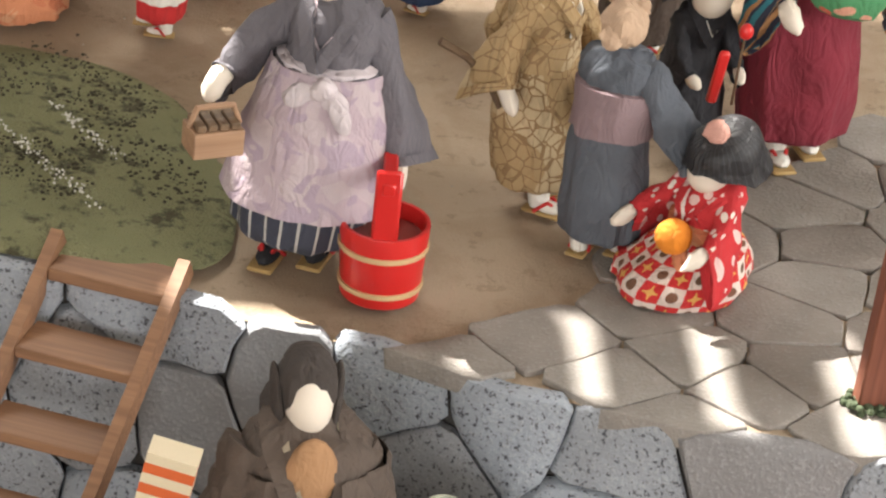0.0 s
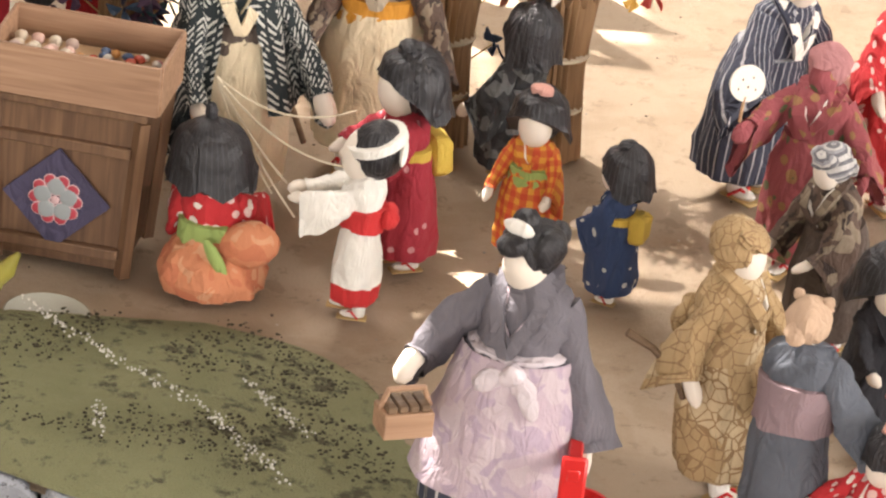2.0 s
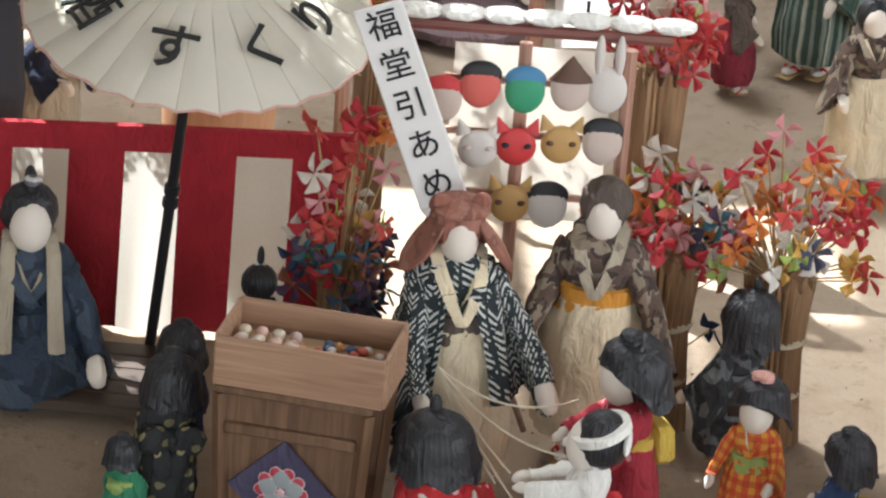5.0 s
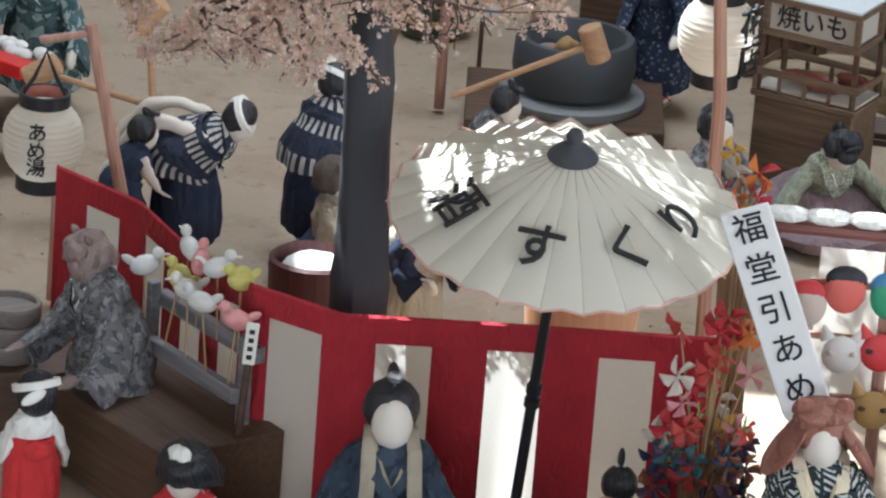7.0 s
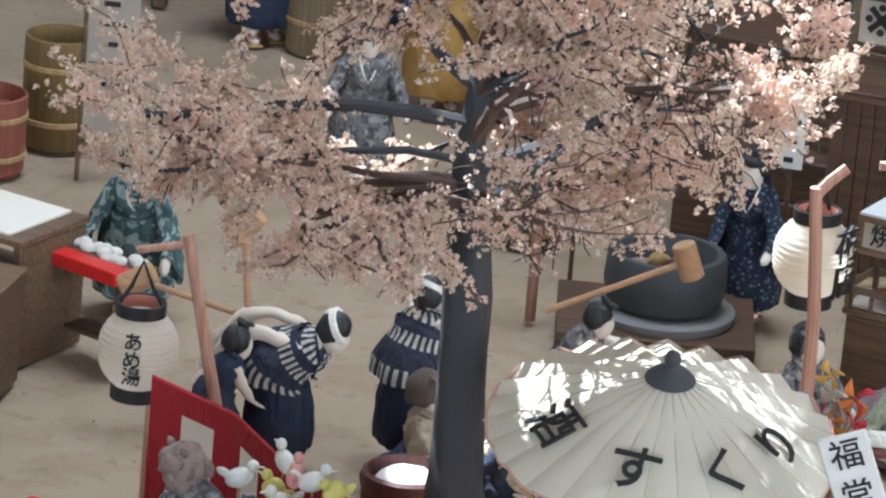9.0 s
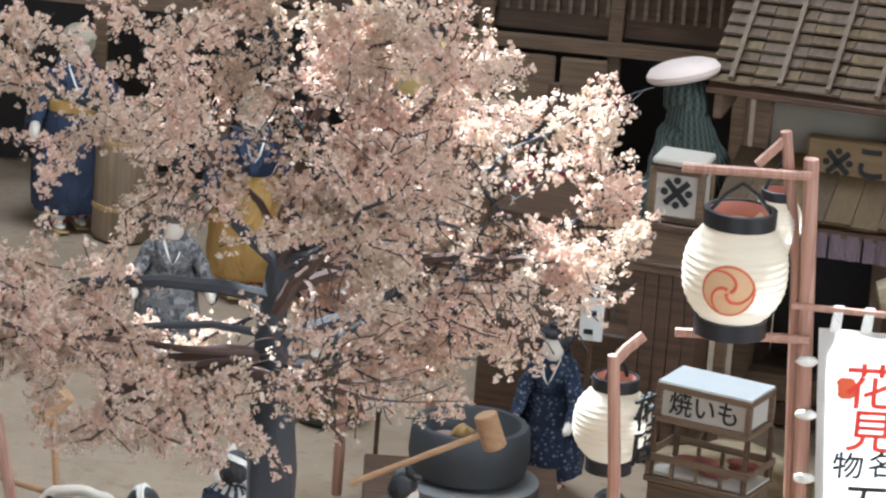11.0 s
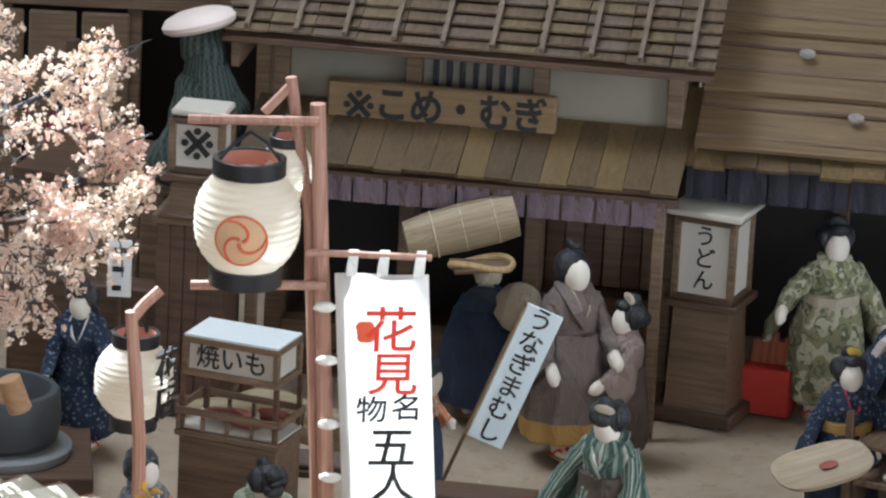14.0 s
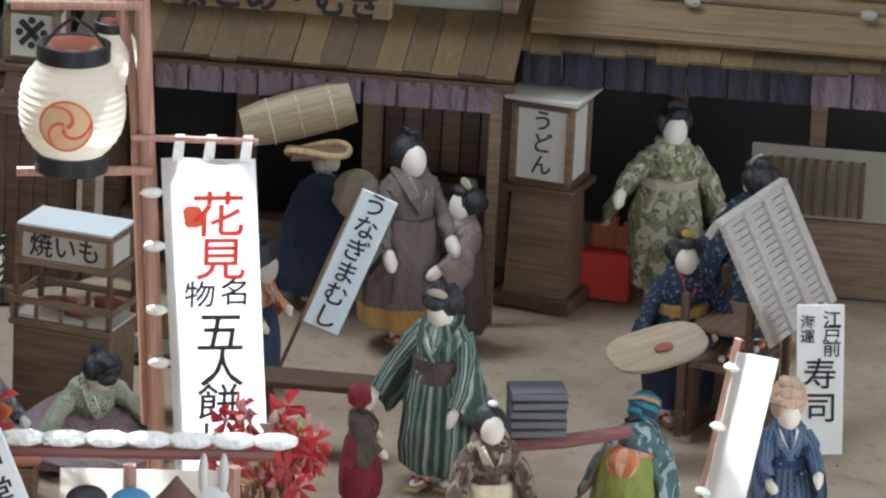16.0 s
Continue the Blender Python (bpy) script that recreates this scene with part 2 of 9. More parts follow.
def tube(bm, points, radii, sides=8, mat=0):
    pts = [Vector(p) for p in points]
    if not isinstance(radii, (list, tuple)):
        radii = [radii] * len(pts)
    rings, side = [], None
    for i, p in enumerate(pts):
        d = (pts[min(i + 1, len(pts) - 1)] - pts[max(i - 1, 0)]).normalized()
        ref = side if side is not None else (Vector((1, 0, 0)) if abs(d.x) < 0.8 else Vector((0, 1, 0)))
        side = (ref - d * ref.dot(d)).normalized()
        up = d.cross(side)
        rings.append([p + radii[i] * (math.cos(a) * side + math.sin(a) * up) for a in (2 * math.pi * k / sides for k in range(sides))])
    loft(bm, rings, mat)
    return bm


def turned(bm, profile, sides=20, mat=0, m=None, caps=(True, True)):
    """A body of revolution round z from (radius, height) pairs."""
    rings = []
    for r, z in profile:
        ring = [Vector((r * math.cos(a), r * math.sin(a), z)) for a in (2 * math.pi * k / sides for k in range(sides))]
        rings.append([m @ p for p in ring] if m is not None else ring)
    loft(bm, rings, mat, caps)
    return bm


def egg(bm, at, radii, mat=0, turn=None, seg=14, rows=9, rough=0.0, fold=0):
    at = Vector(at)
    rings = []
    for k in range(rows + 1):
        t = math.pi * (0.03 + 0.94 * k / rows)
        ring = []
        for i in range(seg):
            a = 2 * math.pi * i / seg
            q = 1 + (rough * noise.noise(Vector((math.cos(a), math.sin(a), k * 0.4)) * 2.2 + at * 90) if rough else 0)
            if fold:
                q *= 1 + 0.05 * math.sin(fold * a) * math.sin(t)
            p = Vector((radii[0] * math.cos(a) * math.sin(t) * q, radii[1] * math.sin(a) * math.sin(t) * q, -radii[2] * math.cos(t)))
            ring.append(at + (turn @ p if turn is not None else p))
        rings.append(ring)
    loft(bm, rings, mat)


def lettering(text, size, material, parent, at, turn=(90, 0, 0), squash=1.0, name="lettering", thick=0.0004, bold=0.006):
    """Characters as thin raised ink, one mesh."""
    cu = bpy.data.curves.new("letters", "FONT")
    cu.body, cu.size, cu.align_x, cu.align_y, cu.extrude, cu.offset = text, size, "CENTER", "CENTER", thick, size * bold
    cu.resolution_u = 3
    tmp = bpy.data.objects.new("letters", cu)
    me = bpy.data.meshes.new_from_object(tmp)
    bpy.data.objects.remove(tmp)
    me.materials.clear()
    me.materials.append(material)
    me.transform(Matrix.Diagonal((squash, 1, 1, 1)))
    ob = new(name, me)
    ob.parent = parent
    ob.matrix_local = pose(*at, *turn)
    return ob


# ---- dolls ----
DOLL_COUNT = [0]


def doll(label, at, h, turn, robe, skirt=None, obi=None, knot=None, knot_style="pad", apron=None, hem=None, collar=WHITE, hair="bun",
         wrap=None, left=(0.2, -0.12, 0.5), right=(-0.2, -0.12, 0.5), sleeve=1.0, lean=0.0, sit=False, wide=1.0, feet=True,
         nod=0.0, z=0.0, extra=None, sock=WHITE, strap=RED, group="dolls in the street", face=SKIN, tilt=0.0, glance=0.0, sash=1.0, bend=(0.0, 0.0), coat=0.0, head=1.0, bare=False):
    """A cloth doll without a face. It looks towards -y before it is turned; left is its own left hand, in shares of its height.
    bend moves the head sideways in the street; coat is the depth of an open outer coat below the waist."""
    DOLL_COUNT[0] += 1
    rnd = random.Random(DOLL_COUNT[0])
    mats = [robe, skirt or robe, obi or robe, knot or obi or robe, collar, HAIR, face, wrap or HAIR, apron or robe, hem or skirt or robe, sock, strap, SANDAL, BLACKCLOTH]
    ROBE, SKIRT, OBI, KNOT, COLLAR, HAIRM, FACE, WRAP, APRON, HEM, SOCK, STRAP, SOLE, DARK = range(14)
    bm = bmesh.new()
    ph = rnd.random() * 6
    n = 54

    def finer(rows, k=3):
        out = []
        for a, b in zip(rows, rows[1:]):
            out += [[p.lerp(q, i / k) for p, q in zip(a, b)] for i in range(k)]
        return out + [rows[-1]]

    def ring(rx, ry, zz, fold=0.0, cx=0.0, cy=0.0, k=7):
        out = []
        for i in range(n):
            a = 2 * math.pi * i / n
            pleat = 1 - 2 * abs(math.sin(0.5 * k * a + ph + 2.2 * zz)) ** 0.7
            q = 1 + fold * (0.8 * pleat + 0.6 * math.sin((k + 4) * a + 2 * ph)) + 0.04 * noise.noise(Vector((math.cos(a) * 2, math.sin(a) * 2, zz * 5 + ph)))
            lap = (a - 4.45 - 0.25 * zz) % (2 * math.pi)
            q += 0.05 * max(0.0, 1 - lap / 1.9) if fold > 0.015 else 0.0
            out.append(Vector((cx + rx * q * math.cos(a), cy + ry * q * math.sin(a), zz)))
        return out

    w = wide * 1.14
    if sit:
        skirts = [(0.2, 0.2, 0.31), (0.24, 0.25, 0.33), (0.25, 0.26, 0.38), (0.21, 0.21, 0.45), (0.15, 0.14, 0.51), (0.125, 0.1, 0.56)]
    else:
        skirts = [(0.135, 0.12, 0.085), (0.152, 0.133, 0.1), (0.16, 0.14, 0.19), (0.155, 0.13, 0.3), (0.145, 0.115, 0.42), (0.125, 0.1, 0.52), (0.115, 0.09, 0.57)]
    rows = [ring(a * w, b * w, c, 0.055 * (1.1 - (c - 0.05) / 0.55)) for a, b, c in skirts]
    if hem and not sit:
        loft(bm, finer(rows[:3]), HEM, (True, False))
        loft(bm, finer(rows[2:]), SKIRT, (False, True))
    else:
        loft(bm, finer(rows), SKIRT)
    if apron and not sit:
        rr = []
        for a, b, c in [(0.19, 0.165, 0.2), (0.188, 0.163, 0.23), (0.178, 0.15, 0.32), (0.158, 0.13, 0.43), (0.132, 0.108, 0.53), (0.122, 0.098, 0.57)]:
            pts = []
            for i in range(22):
                t = math.pi * (0.92 + 1.16 * i / 21)
                q = 1 + 0.045 * math.sin(11 * t + ph) * (0.6 - c)
                pts.append(Vector((a * w * q * math.cos(t), b * w * q * math.sin(t), c)))
            rr.append(pts)
        loft(bm, finer(rr), APRON, closed=False)
    torso = [(0.112, 0.088, 0.55), (0.118, 0.092, 0.6), (0.13, 0.098, 0.66), (0.132, 0.092, 0.705), (0.105, 0.075, 0.74), (0.058, 0.052, 0.765), (0.04, 0.04, 0.785)]
    loft(bm, finer([ring(a, b, c, 0.012) for a, b, c in torso]), ROBE)
    # crossed collar: outer edge of the robe and an inner collar
    for sgn, mat, lift, wd in ((1, COLLAR, 0.004, 0.02), (-1, COLLAR, 0.006, 0.02), (1, ROBE, 0.01, 0.036), (-1, ROBE, 0.014, 0.036)):
        off = 0.0 if mat == COLLAR else 0.019
        path = [(sgn * (0.03 + off), 0.045, 0.785), (sgn * (0.052 + off), 0.005, 0.778), (sgn * (0.05 + off), -0.06, 0.745), (sgn * (0.03 + off * 0.8), -0.1 - lift, 0.68), (-sgn * 0.01, -0.103 - lift, 0.6)]
        pts = [Vector(p) for p in path]
        lo = [[p + Vector((-sgn * wd * 0.5, -0.003, 0.004)), p + Vector((sgn * wd * 0.5, -0.002, -0.002)), p + Vector((sgn * wd * 0.5, 0.008, -0.006)), p + Vector((-sgn * wd * 0.5, 0.008, 0.0))] for p in pts]
        loft(bm, lo, mat)
    if obi:
        o1, o2 = 0.55 - 0.058 * sash, 0.55 + 0.056 * sash
        loft(bm, [ring(0.118, 0.094, o1), ring(0.139, 0.113, o1 + 0.005, 0.01), ring(0.133, 0.107, 0.55, 0.01), ring(0.139, 0.111, o2 - 0.006, 0.01), ring(0.12, 0.096, o2)], OBI)
        if knot_style == "pad":
            egg(bm, (0, 0.125, 0.55), (0.085, 0.045, 0.062), KNOT, rough=0.1)
        elif knot_style == "box":
            box(bm, -0.085, 0.085, 0.095, 0.2, 0.45, 0.63, 0.025, mat=KNOT)
            box(bm, -0.03, 0.03, 0.112, 0.124, 0.26, 0.47, 0.005, mat=KNOT)
        elif knot_style == "bow":
            for s in (-1, 1):
                egg(bm, (s * 0.1, 0.13, 0.55), (0.1, 0.05, 0.085), KNOT, Euler((0, s * 0.4, 0)).to_matrix(), rough=0.25)
                egg(bm, (s * 0.05, 0.15, 0.42), (0.05, 0.02, 0.11), KNOT, Euler((0, s * 0.25, 0)).to_matrix(), rough=0.2)
            egg(bm, (0, 0.14, 0.56), (0.035, 0.045, 0.04), KNOT)
        elif knot_style == "front":
            egg(bm, (0.03, -0.135, 0.55), (0.034, 0.026, 0.03), KNOT, rough=0.2)
            egg(bm, (0.085, -0.14, 0.49), (0.022, 0.014, 0.055), KNOT, Euler((0, -0.6, 0)).to_matrix(), rough=0.2)
            for s in (-1, 1):
                egg(bm, (s * 0.045 + 0.02, -0.13, 0.52), (0.045, 0.012, 0.026), KNOT, Euler((0, s * 0.7, 0)).to_matrix())
    # arms in wide sleeves
    for sgn, hand in ((1, left), (-1, right)):
        s, e = Vector((sgn * 0.088, 0.0, 0.71)), Vector(hand)
        d = e - s
        elbow = s + d * 0.52 + Vector((sgn * 0.045, 0.03, -0.015))
        rings = []
        for k in range(9):
            t = k / 8
            c = (1 - t) ** 2 * s + 2 * t * (1 - t) * elbow + t * t * e
            dd = (2 * (1 - t) * (elbow - s) + 2 * t * (e - elbow)).normalized()
            # the sleeve hangs below the arm; where the arm itself hangs, it falls outwards and back
            down = Vector((0, 0, -1)) + Vector((sgn * 0.28, 0.34, 0))
            w2 = (down - dd * dd.dot(down)).normalized()
            sd = dd.cross(w2).normalized()
            over, hang, th = (0.034 - 0.012 * t, 0.034 - 0.012 * t, 0.034 - 0.012 * t) if bare else (0.046 - 0.014 * t, 0.05 + (0.02 + 0.1 * sleeve) * min(1.0, 1.25 * t), 0.05 - 0.02 * t)
            r = []
            for i in range(20):
                a = 2 * math.pi * i / 20
                ca, sa = math.cos(a), math.sin(a)
                sq = 0.6 + 0.4 * (1 - t)
                ww = (hang if sa > 0 else over) * math.copysign(abs(sa) ** sq, sa)
                ss = th * math.copysign(abs(ca) ** sq, ca) * (1 - 0.3 * max(0.0, sa) * t)
                ss += 0.014 * t * math.sin(ww * 46 + ph + 3 * t) * max(0.0, sa)
                r.append(c + w2 * ww + sd * ss + Vector((0, 0, 0 if bare else -0.02 * sleeve * t * max(0.0, sa))))
            rings.append(r)
        mid = sum(rings[-1], Vector()) / 20
        tip = rings[-1]
        lip = [mid + (p - mid) * 0.86 - (e - elbow).normalized() * 0.02 for p in tip]
        loft(bm, finer(rings, 2), FACE if bare else ROBE, (True, False))
        loft(bm, [tip, lip], FACE if bare else ROBE, (False, True))
        dirn = (e - elbow).normalized()
        q = dirn.to_track_quat("Z", "Y").to_matrix()
        egg(bm, e + dirn * 0.028, (0.024, 0.031, 0.056), FACE, q, 10, 6)
        egg(bm, e + dirn * 0.03 + Vector((0, 0, 0.024)), (0.01, 0.012, 0.028), FACE, q, 8, 5)
    # legs
    if feet and not sit:
        for sgn in (-1, 1):
            x, y = sgn * 0.055, (0.03 if sgn > 0 else -0.035)
            turned(bm, [(0.03, 0.02), (0.034, 0.05), (0.036, 0.14)], 10, SOCK, Matrix.Translation((x, y, 0)))
            egg(bm, (x, y - 0.03, 0.024), (0.03, 0.065, 0.02), SOCK, seg=10, rows=6)
            box(bm, x - 0.034, x + 0.034, y - 0.105, y + 0.045, 0.0, 0.012, 0.005, mat=SOLE)
            for s2 in (-1, 1):
                tube(bm, [(x, y - 0.075, 0.02), (x + s2 * 0.02, y - 0.04, 0.047), (x + s2 * 0.035, y + 0.0, 0.012)], 0.006, 5, STRAP)
    if coat:
        rows = []
        for f, rx, ry in ((1.0, 0.21, 0.185), (0.75, 0.2, 0.17), (0.5, 0.175, 0.15), (0.3, 0.155, 0.13), (0.12, 0.15, 0.12), (0.0, 0.14, 0.108)):
            zz = 0.7 - (0.15 + coat) * f
            pts = []
            for i in range(40):
                a = -math.pi / 2 + 0.3 + 0.12 * f + (2 * math.pi - 0.6 - 0.24 * f) * i / 39
                q = (1 + 0.06 * f * math.sin(6 * a + ph) + 0.03 * math.sin(13 * a)) * (1 if sit else wide)
                pts.append(Vector((rx * q * math.cos(a), ry * q * math.sin(a), zz)))
            rows.append(pts)
        loft(bm, finer(rows, 3), ROBE, closed=False)
    # creases in the cloth
    bm.normal_update()
    for v in bm.verts:
        p = v.co * 13 + Vector((ph * 7, 0, 0))
        # folds run down the skirt and slant across the chest
        slant = 0.45 if v.co.z < 0.5 else 0.7
        stretch = Vector((p.x + 0.5 * p.z * (v.co.z > 0.5), p.y, p.z * slant))
        ridge = (0.3 - abs(noise.noise(stretch))) * 0.024 + (0.3 - abs(noise.noise(stretch * 2.1))) * 0.01
        v.co += v.normal * (ridge + 0.012 * noise.noise(stretch * 0.6)) * min(1.0, 4 * max(0.0, v.co.z - 0.03))
    # head
    head0 = len(bm.verts)
    hz, N = 0.85, Vector((0, 0.0, 0.79))
    tube(bm, [(0, 0.0, 0.75), (0, -0.004, 0.81)], 0.028, 8, FACE)
    egg(bm, (0, -0.022, hz - 0.012), (0.057, 0.058, 0.076), FACE, seg=16, rows=10)
    if hair == "bald":
        pass
    elif hair in ("scarf", "earscarf", "hood", "cap"):
        egg(bm, (0, 0.018, hz + 0.022), (0.083, 0.085, 0.09), WRAP, rough=0.14, fold=5)
        if hair in ("scarf", "earscarf"):
            for s in (-1, 1) if hair == "earscarf" else ():
                egg(bm, (s * 0.055, 0.01, hz + 0.098), (0.022, 0.014, 0.026), WRAP, Euler((0, s * 0.6, 0)).to_matrix(), rough=0.3)
            egg(bm, (0, -0.03, hz + 0.062), (0.07, 0.05, 0.032), WRAP, Euler((0.5, 0.1, 0)).to_matrix(), rough=0.3, fold=3)
            egg(bm, (0.02, 0.085, hz - 0.02), (0.04, 0.025, 0.045), WRAP, rough=0.3)
        if hair == "hood":
            for s in (-1, 1):
                if h < 0.25:
                    egg(bm, (s * 0.105, -0.005, hz - 0.03), (0.018, 0.08, 0.105), WRAP, Euler((0, -s * 0.62, 0)).to_matrix(), rough=0.12, fold=3)
                else:
                    egg(bm, (s * 0.068, 0.022, hz - 0.02), (0.016, 0.05, 0.1), WRAP, Euler((0, s * 0.12, 0)).to_matrix(), rough=0.08)
            egg(bm, (0, 0.0 if h < 0.25 else 0.03, hz + 0.085), (0.09, 0.085, 0.024) if h < 0.25 else (0.055, 0.062, 0.034), WRAP, rough=0.15)
            for s in (-1, 1) if h < 0.25 else ():
                egg(bm, (s * 0.06, -0.01, hz + 0.105), (0.03, 0.016, 0.03), WRAP, Euler((0, s * 0.5, 0)).to_matrix(), rough=0.2)
            egg(bm, (0, 0.06, hz - 0.04), (0.1, 0.04, 0.1), WRAP, rough=0.15)
    else:
        long = {"bob": 0.1, "pony": 0.1, "band": 0.09}.get(hair, 0.082)
        egg(bm, (0, 0.026, hz + 0.016), (0.08, 0.078, long), HAIRM, rough=0.06, fold=6)
        if hair == "bun":
            for s in (-1, 1):
                egg(bm, (s * 0.052, 0.03, hz + 0.022), (0.042, 0.058, 0.056), HAIRM, Euler((0.3, s * 0.3, 0)).to_matrix(), rough=0.1, fold=5)
            egg(bm, (0, 0.035, hz + 0.1), (0.042, 0.036, 0.036), HAIRM, Euler((0.3, 0, 0)).to_matrix(), rough=0.15)
            egg(bm, (0, -0.03, hz + 0.075), (0.05, 0.035, 0.03), HAIRM, rough=0.05)
            egg(bm, (0, 0.105, hz - 0.01), (0.028, 0.035, 0.04), HAIRM)
            egg(bm, (0.012, 0.0, hz + 0.112), (0.046, 0.012, 0.024), WRAP, Euler((-0.3, 0.4, 0.2)).to_matrix())
        elif hair == "topknot":
            egg(bm, (0, 0.03, hz + 0.105), (0.018, 0.05, 0.022), HAIRM, Euler((0.4, 0, 0)).to_matrix())
            egg(bm, (0, -0.01, hz + 0.118), (0.024, 0.026, 0.014), WRAP)
        elif hair == "spike":
            egg(bm, (0, 0.02, hz + 0.13), (0.016, 0.016, 0.05), HAIRM)
            tube(bm, [(-0.022, 0.02, hz + 0.1), (0.022, 0.02, hz + 0.1)], 0.012, 6, COLLAR)
        elif hair in ("bob", "pony"):
            back_low = 0.068 if hair == "bob" else (0.05 if sit else 0.085)
            rings = []
            for k in range(7):
                t = k / 6
                ring2 = []
                for i in range(28):
                    a = 2 * math.pi * i / 28
                    front = max(0.0, -math.sin(a)) ** 0.6
                    low = (hz - back_low) * (1 - front) + (hz + 0.035) * front
                    u = (0.0, 0.08, 0.22, 0.42, 0.62, 0.82, 1.0)[k]
                    zz = (hz + 0.09) * (1 - u) + (low + 0.012 * math.sin(7 * a + ph) * (1 - front)) * u
                    r = (0.036, 0.07, 0.088, 0.096, 0.1, 0.103, 0.112)[k] * (1 - 0.14 * front) * (1 + (0.02 + 0.03 * (k > 4)) * math.sin(9 * a + ph) + 0.012 * math.sin(23 * a))
                    ring2.append(Vector((r * math.cos(a), 0.02 + r * 0.92 * math.sin(a) - 0.012 * front, zz)))
                rings.append(ring2)
            loft(bm, rings, HAIRM)
            if hair == "bob":
                egg(bm, (0, 0.005, hz + 0.104), (0.042, 0.03, 0.02), WRAP, rough=0.35, fold=5)
            else:
                turned(bm, [(0.012, 0.0), (0.018, 0.004), (0.018, 0.014), (0.012, 0.018)], 12, WRAP, Matrix.Translation((0, 0.02, hz + 0.09)))
                egg(bm, (0, 0.02, hz + 0.125), (0.016, 0.016, 0.026), HAIRM, rough=0.3)
        elif hair == "band":
            pass
    if hair in ("band", "bandscarf"):
        turned(bm, [(0.076, -0.014), (0.089, -0.012), (0.089, 0.014), (0.076, 0.016)], 20, WRAP, Matrix.Translation((0, 0.02, hz + 0.045)) @ Euler((0.35, 0.12, 0)).to_matrix().to_4x4())
        egg(bm, (0.03, 0.1, hz + 0.03), (0.05, 0.012, 0.022), WRAP, Euler((0, 0.5, 0)).to_matrix())
    bm.verts.ensure_lookup_table()
    for v in bm.verts[head0:]:
        v.co = N + (v.co - N) * (1.7 if hair in ('bob', 'pony', 'band', 'spike') and h < 0.16 else 1.0 if h > 0.145 else 1.12) * head - Vector((0, 0, 0.02))
    if nod or tilt or glance:
        turn_m = Euler((0, 0, radians(glance))).to_matrix() @ Euler((radians(nod), radians(tilt), 0)).to_matrix()
        for v in bm.verts[head0:]:
            v.co = N + turn_m @ (v.co - N)
    if extra:
        extra(bm, dict(ROBE=0, SKIRT=1, OBI=2, KNOT=3, COLLAR=4, HAIR=5, FACE=6, WRAP=7, APRON=8, HEM=9, DARK=13))
    bm.normal_update()
    if not lean:
        scale = h / max(v.co.z for v in bm.verts)
    else:
        scale = h / 1.02
    if lean:
        piv = Vector((0, 0.0, 0.52))
        for v in bm.verts:
            f = min(1.0, max(0.0, (v.co.z - 0.42) / 0.16))
            if f > 0:
                r = Euler((radians(lean) * f, 0, 0)).to_matrix()
                v.co = piv + r @ (v.co - piv)
    if sit:
        scale = h / (max(v.co.z for v in bm.verts) - 0.31)
        for v in bm.verts:
            v.co.z -= 0.31
    back = Euler((0, 0, radians(-turn))).to_matrix() @ Vector((bend[0], bend[1], 0.0))
    for v in bm.verts:
        v.co += back * max(0.0, v.co.z)
        v.co *= scale
        v.co.z = max(v.co.z, 0.0)
    uv = bm.loops.layers.uv.verify()
    for f in bm.faces:
        for loop in f.loops:
            loop[uv].uv *= scale
    ob = finish("doll", bm, mats)
    tagged(ob, label, "doll", group)
    ob.matrix_world = pose(at[0], at[1], z, 0, 0, turn)
    return ob


# ---- the room round the display ----
def plaster_wall(name, x0, x1, y0, y1, z0, z1):
    return tagged(finish(name, block(x0, x1, y0, y1, z0, z1), ROOMWALL), "off-white plastered wall of the room", "wall", kind="structure")


ROOMWALL = plain("room_plaster", (0.7, 0.66, 0.6), 0.9, grain=10, stain=2)
ROOMFLOOR = plain("room_floor", (0.3, 0.24, 0.18), 0.6, grain=10, stain=2)
tagged(finish("floor", block(-3.2, 3.6, -2.4, 8.2, -0.95, -0.9), ROOMFLOOR), "brown floor of the exhibition room", "floor", kind="structure")
CEIL = 1.75


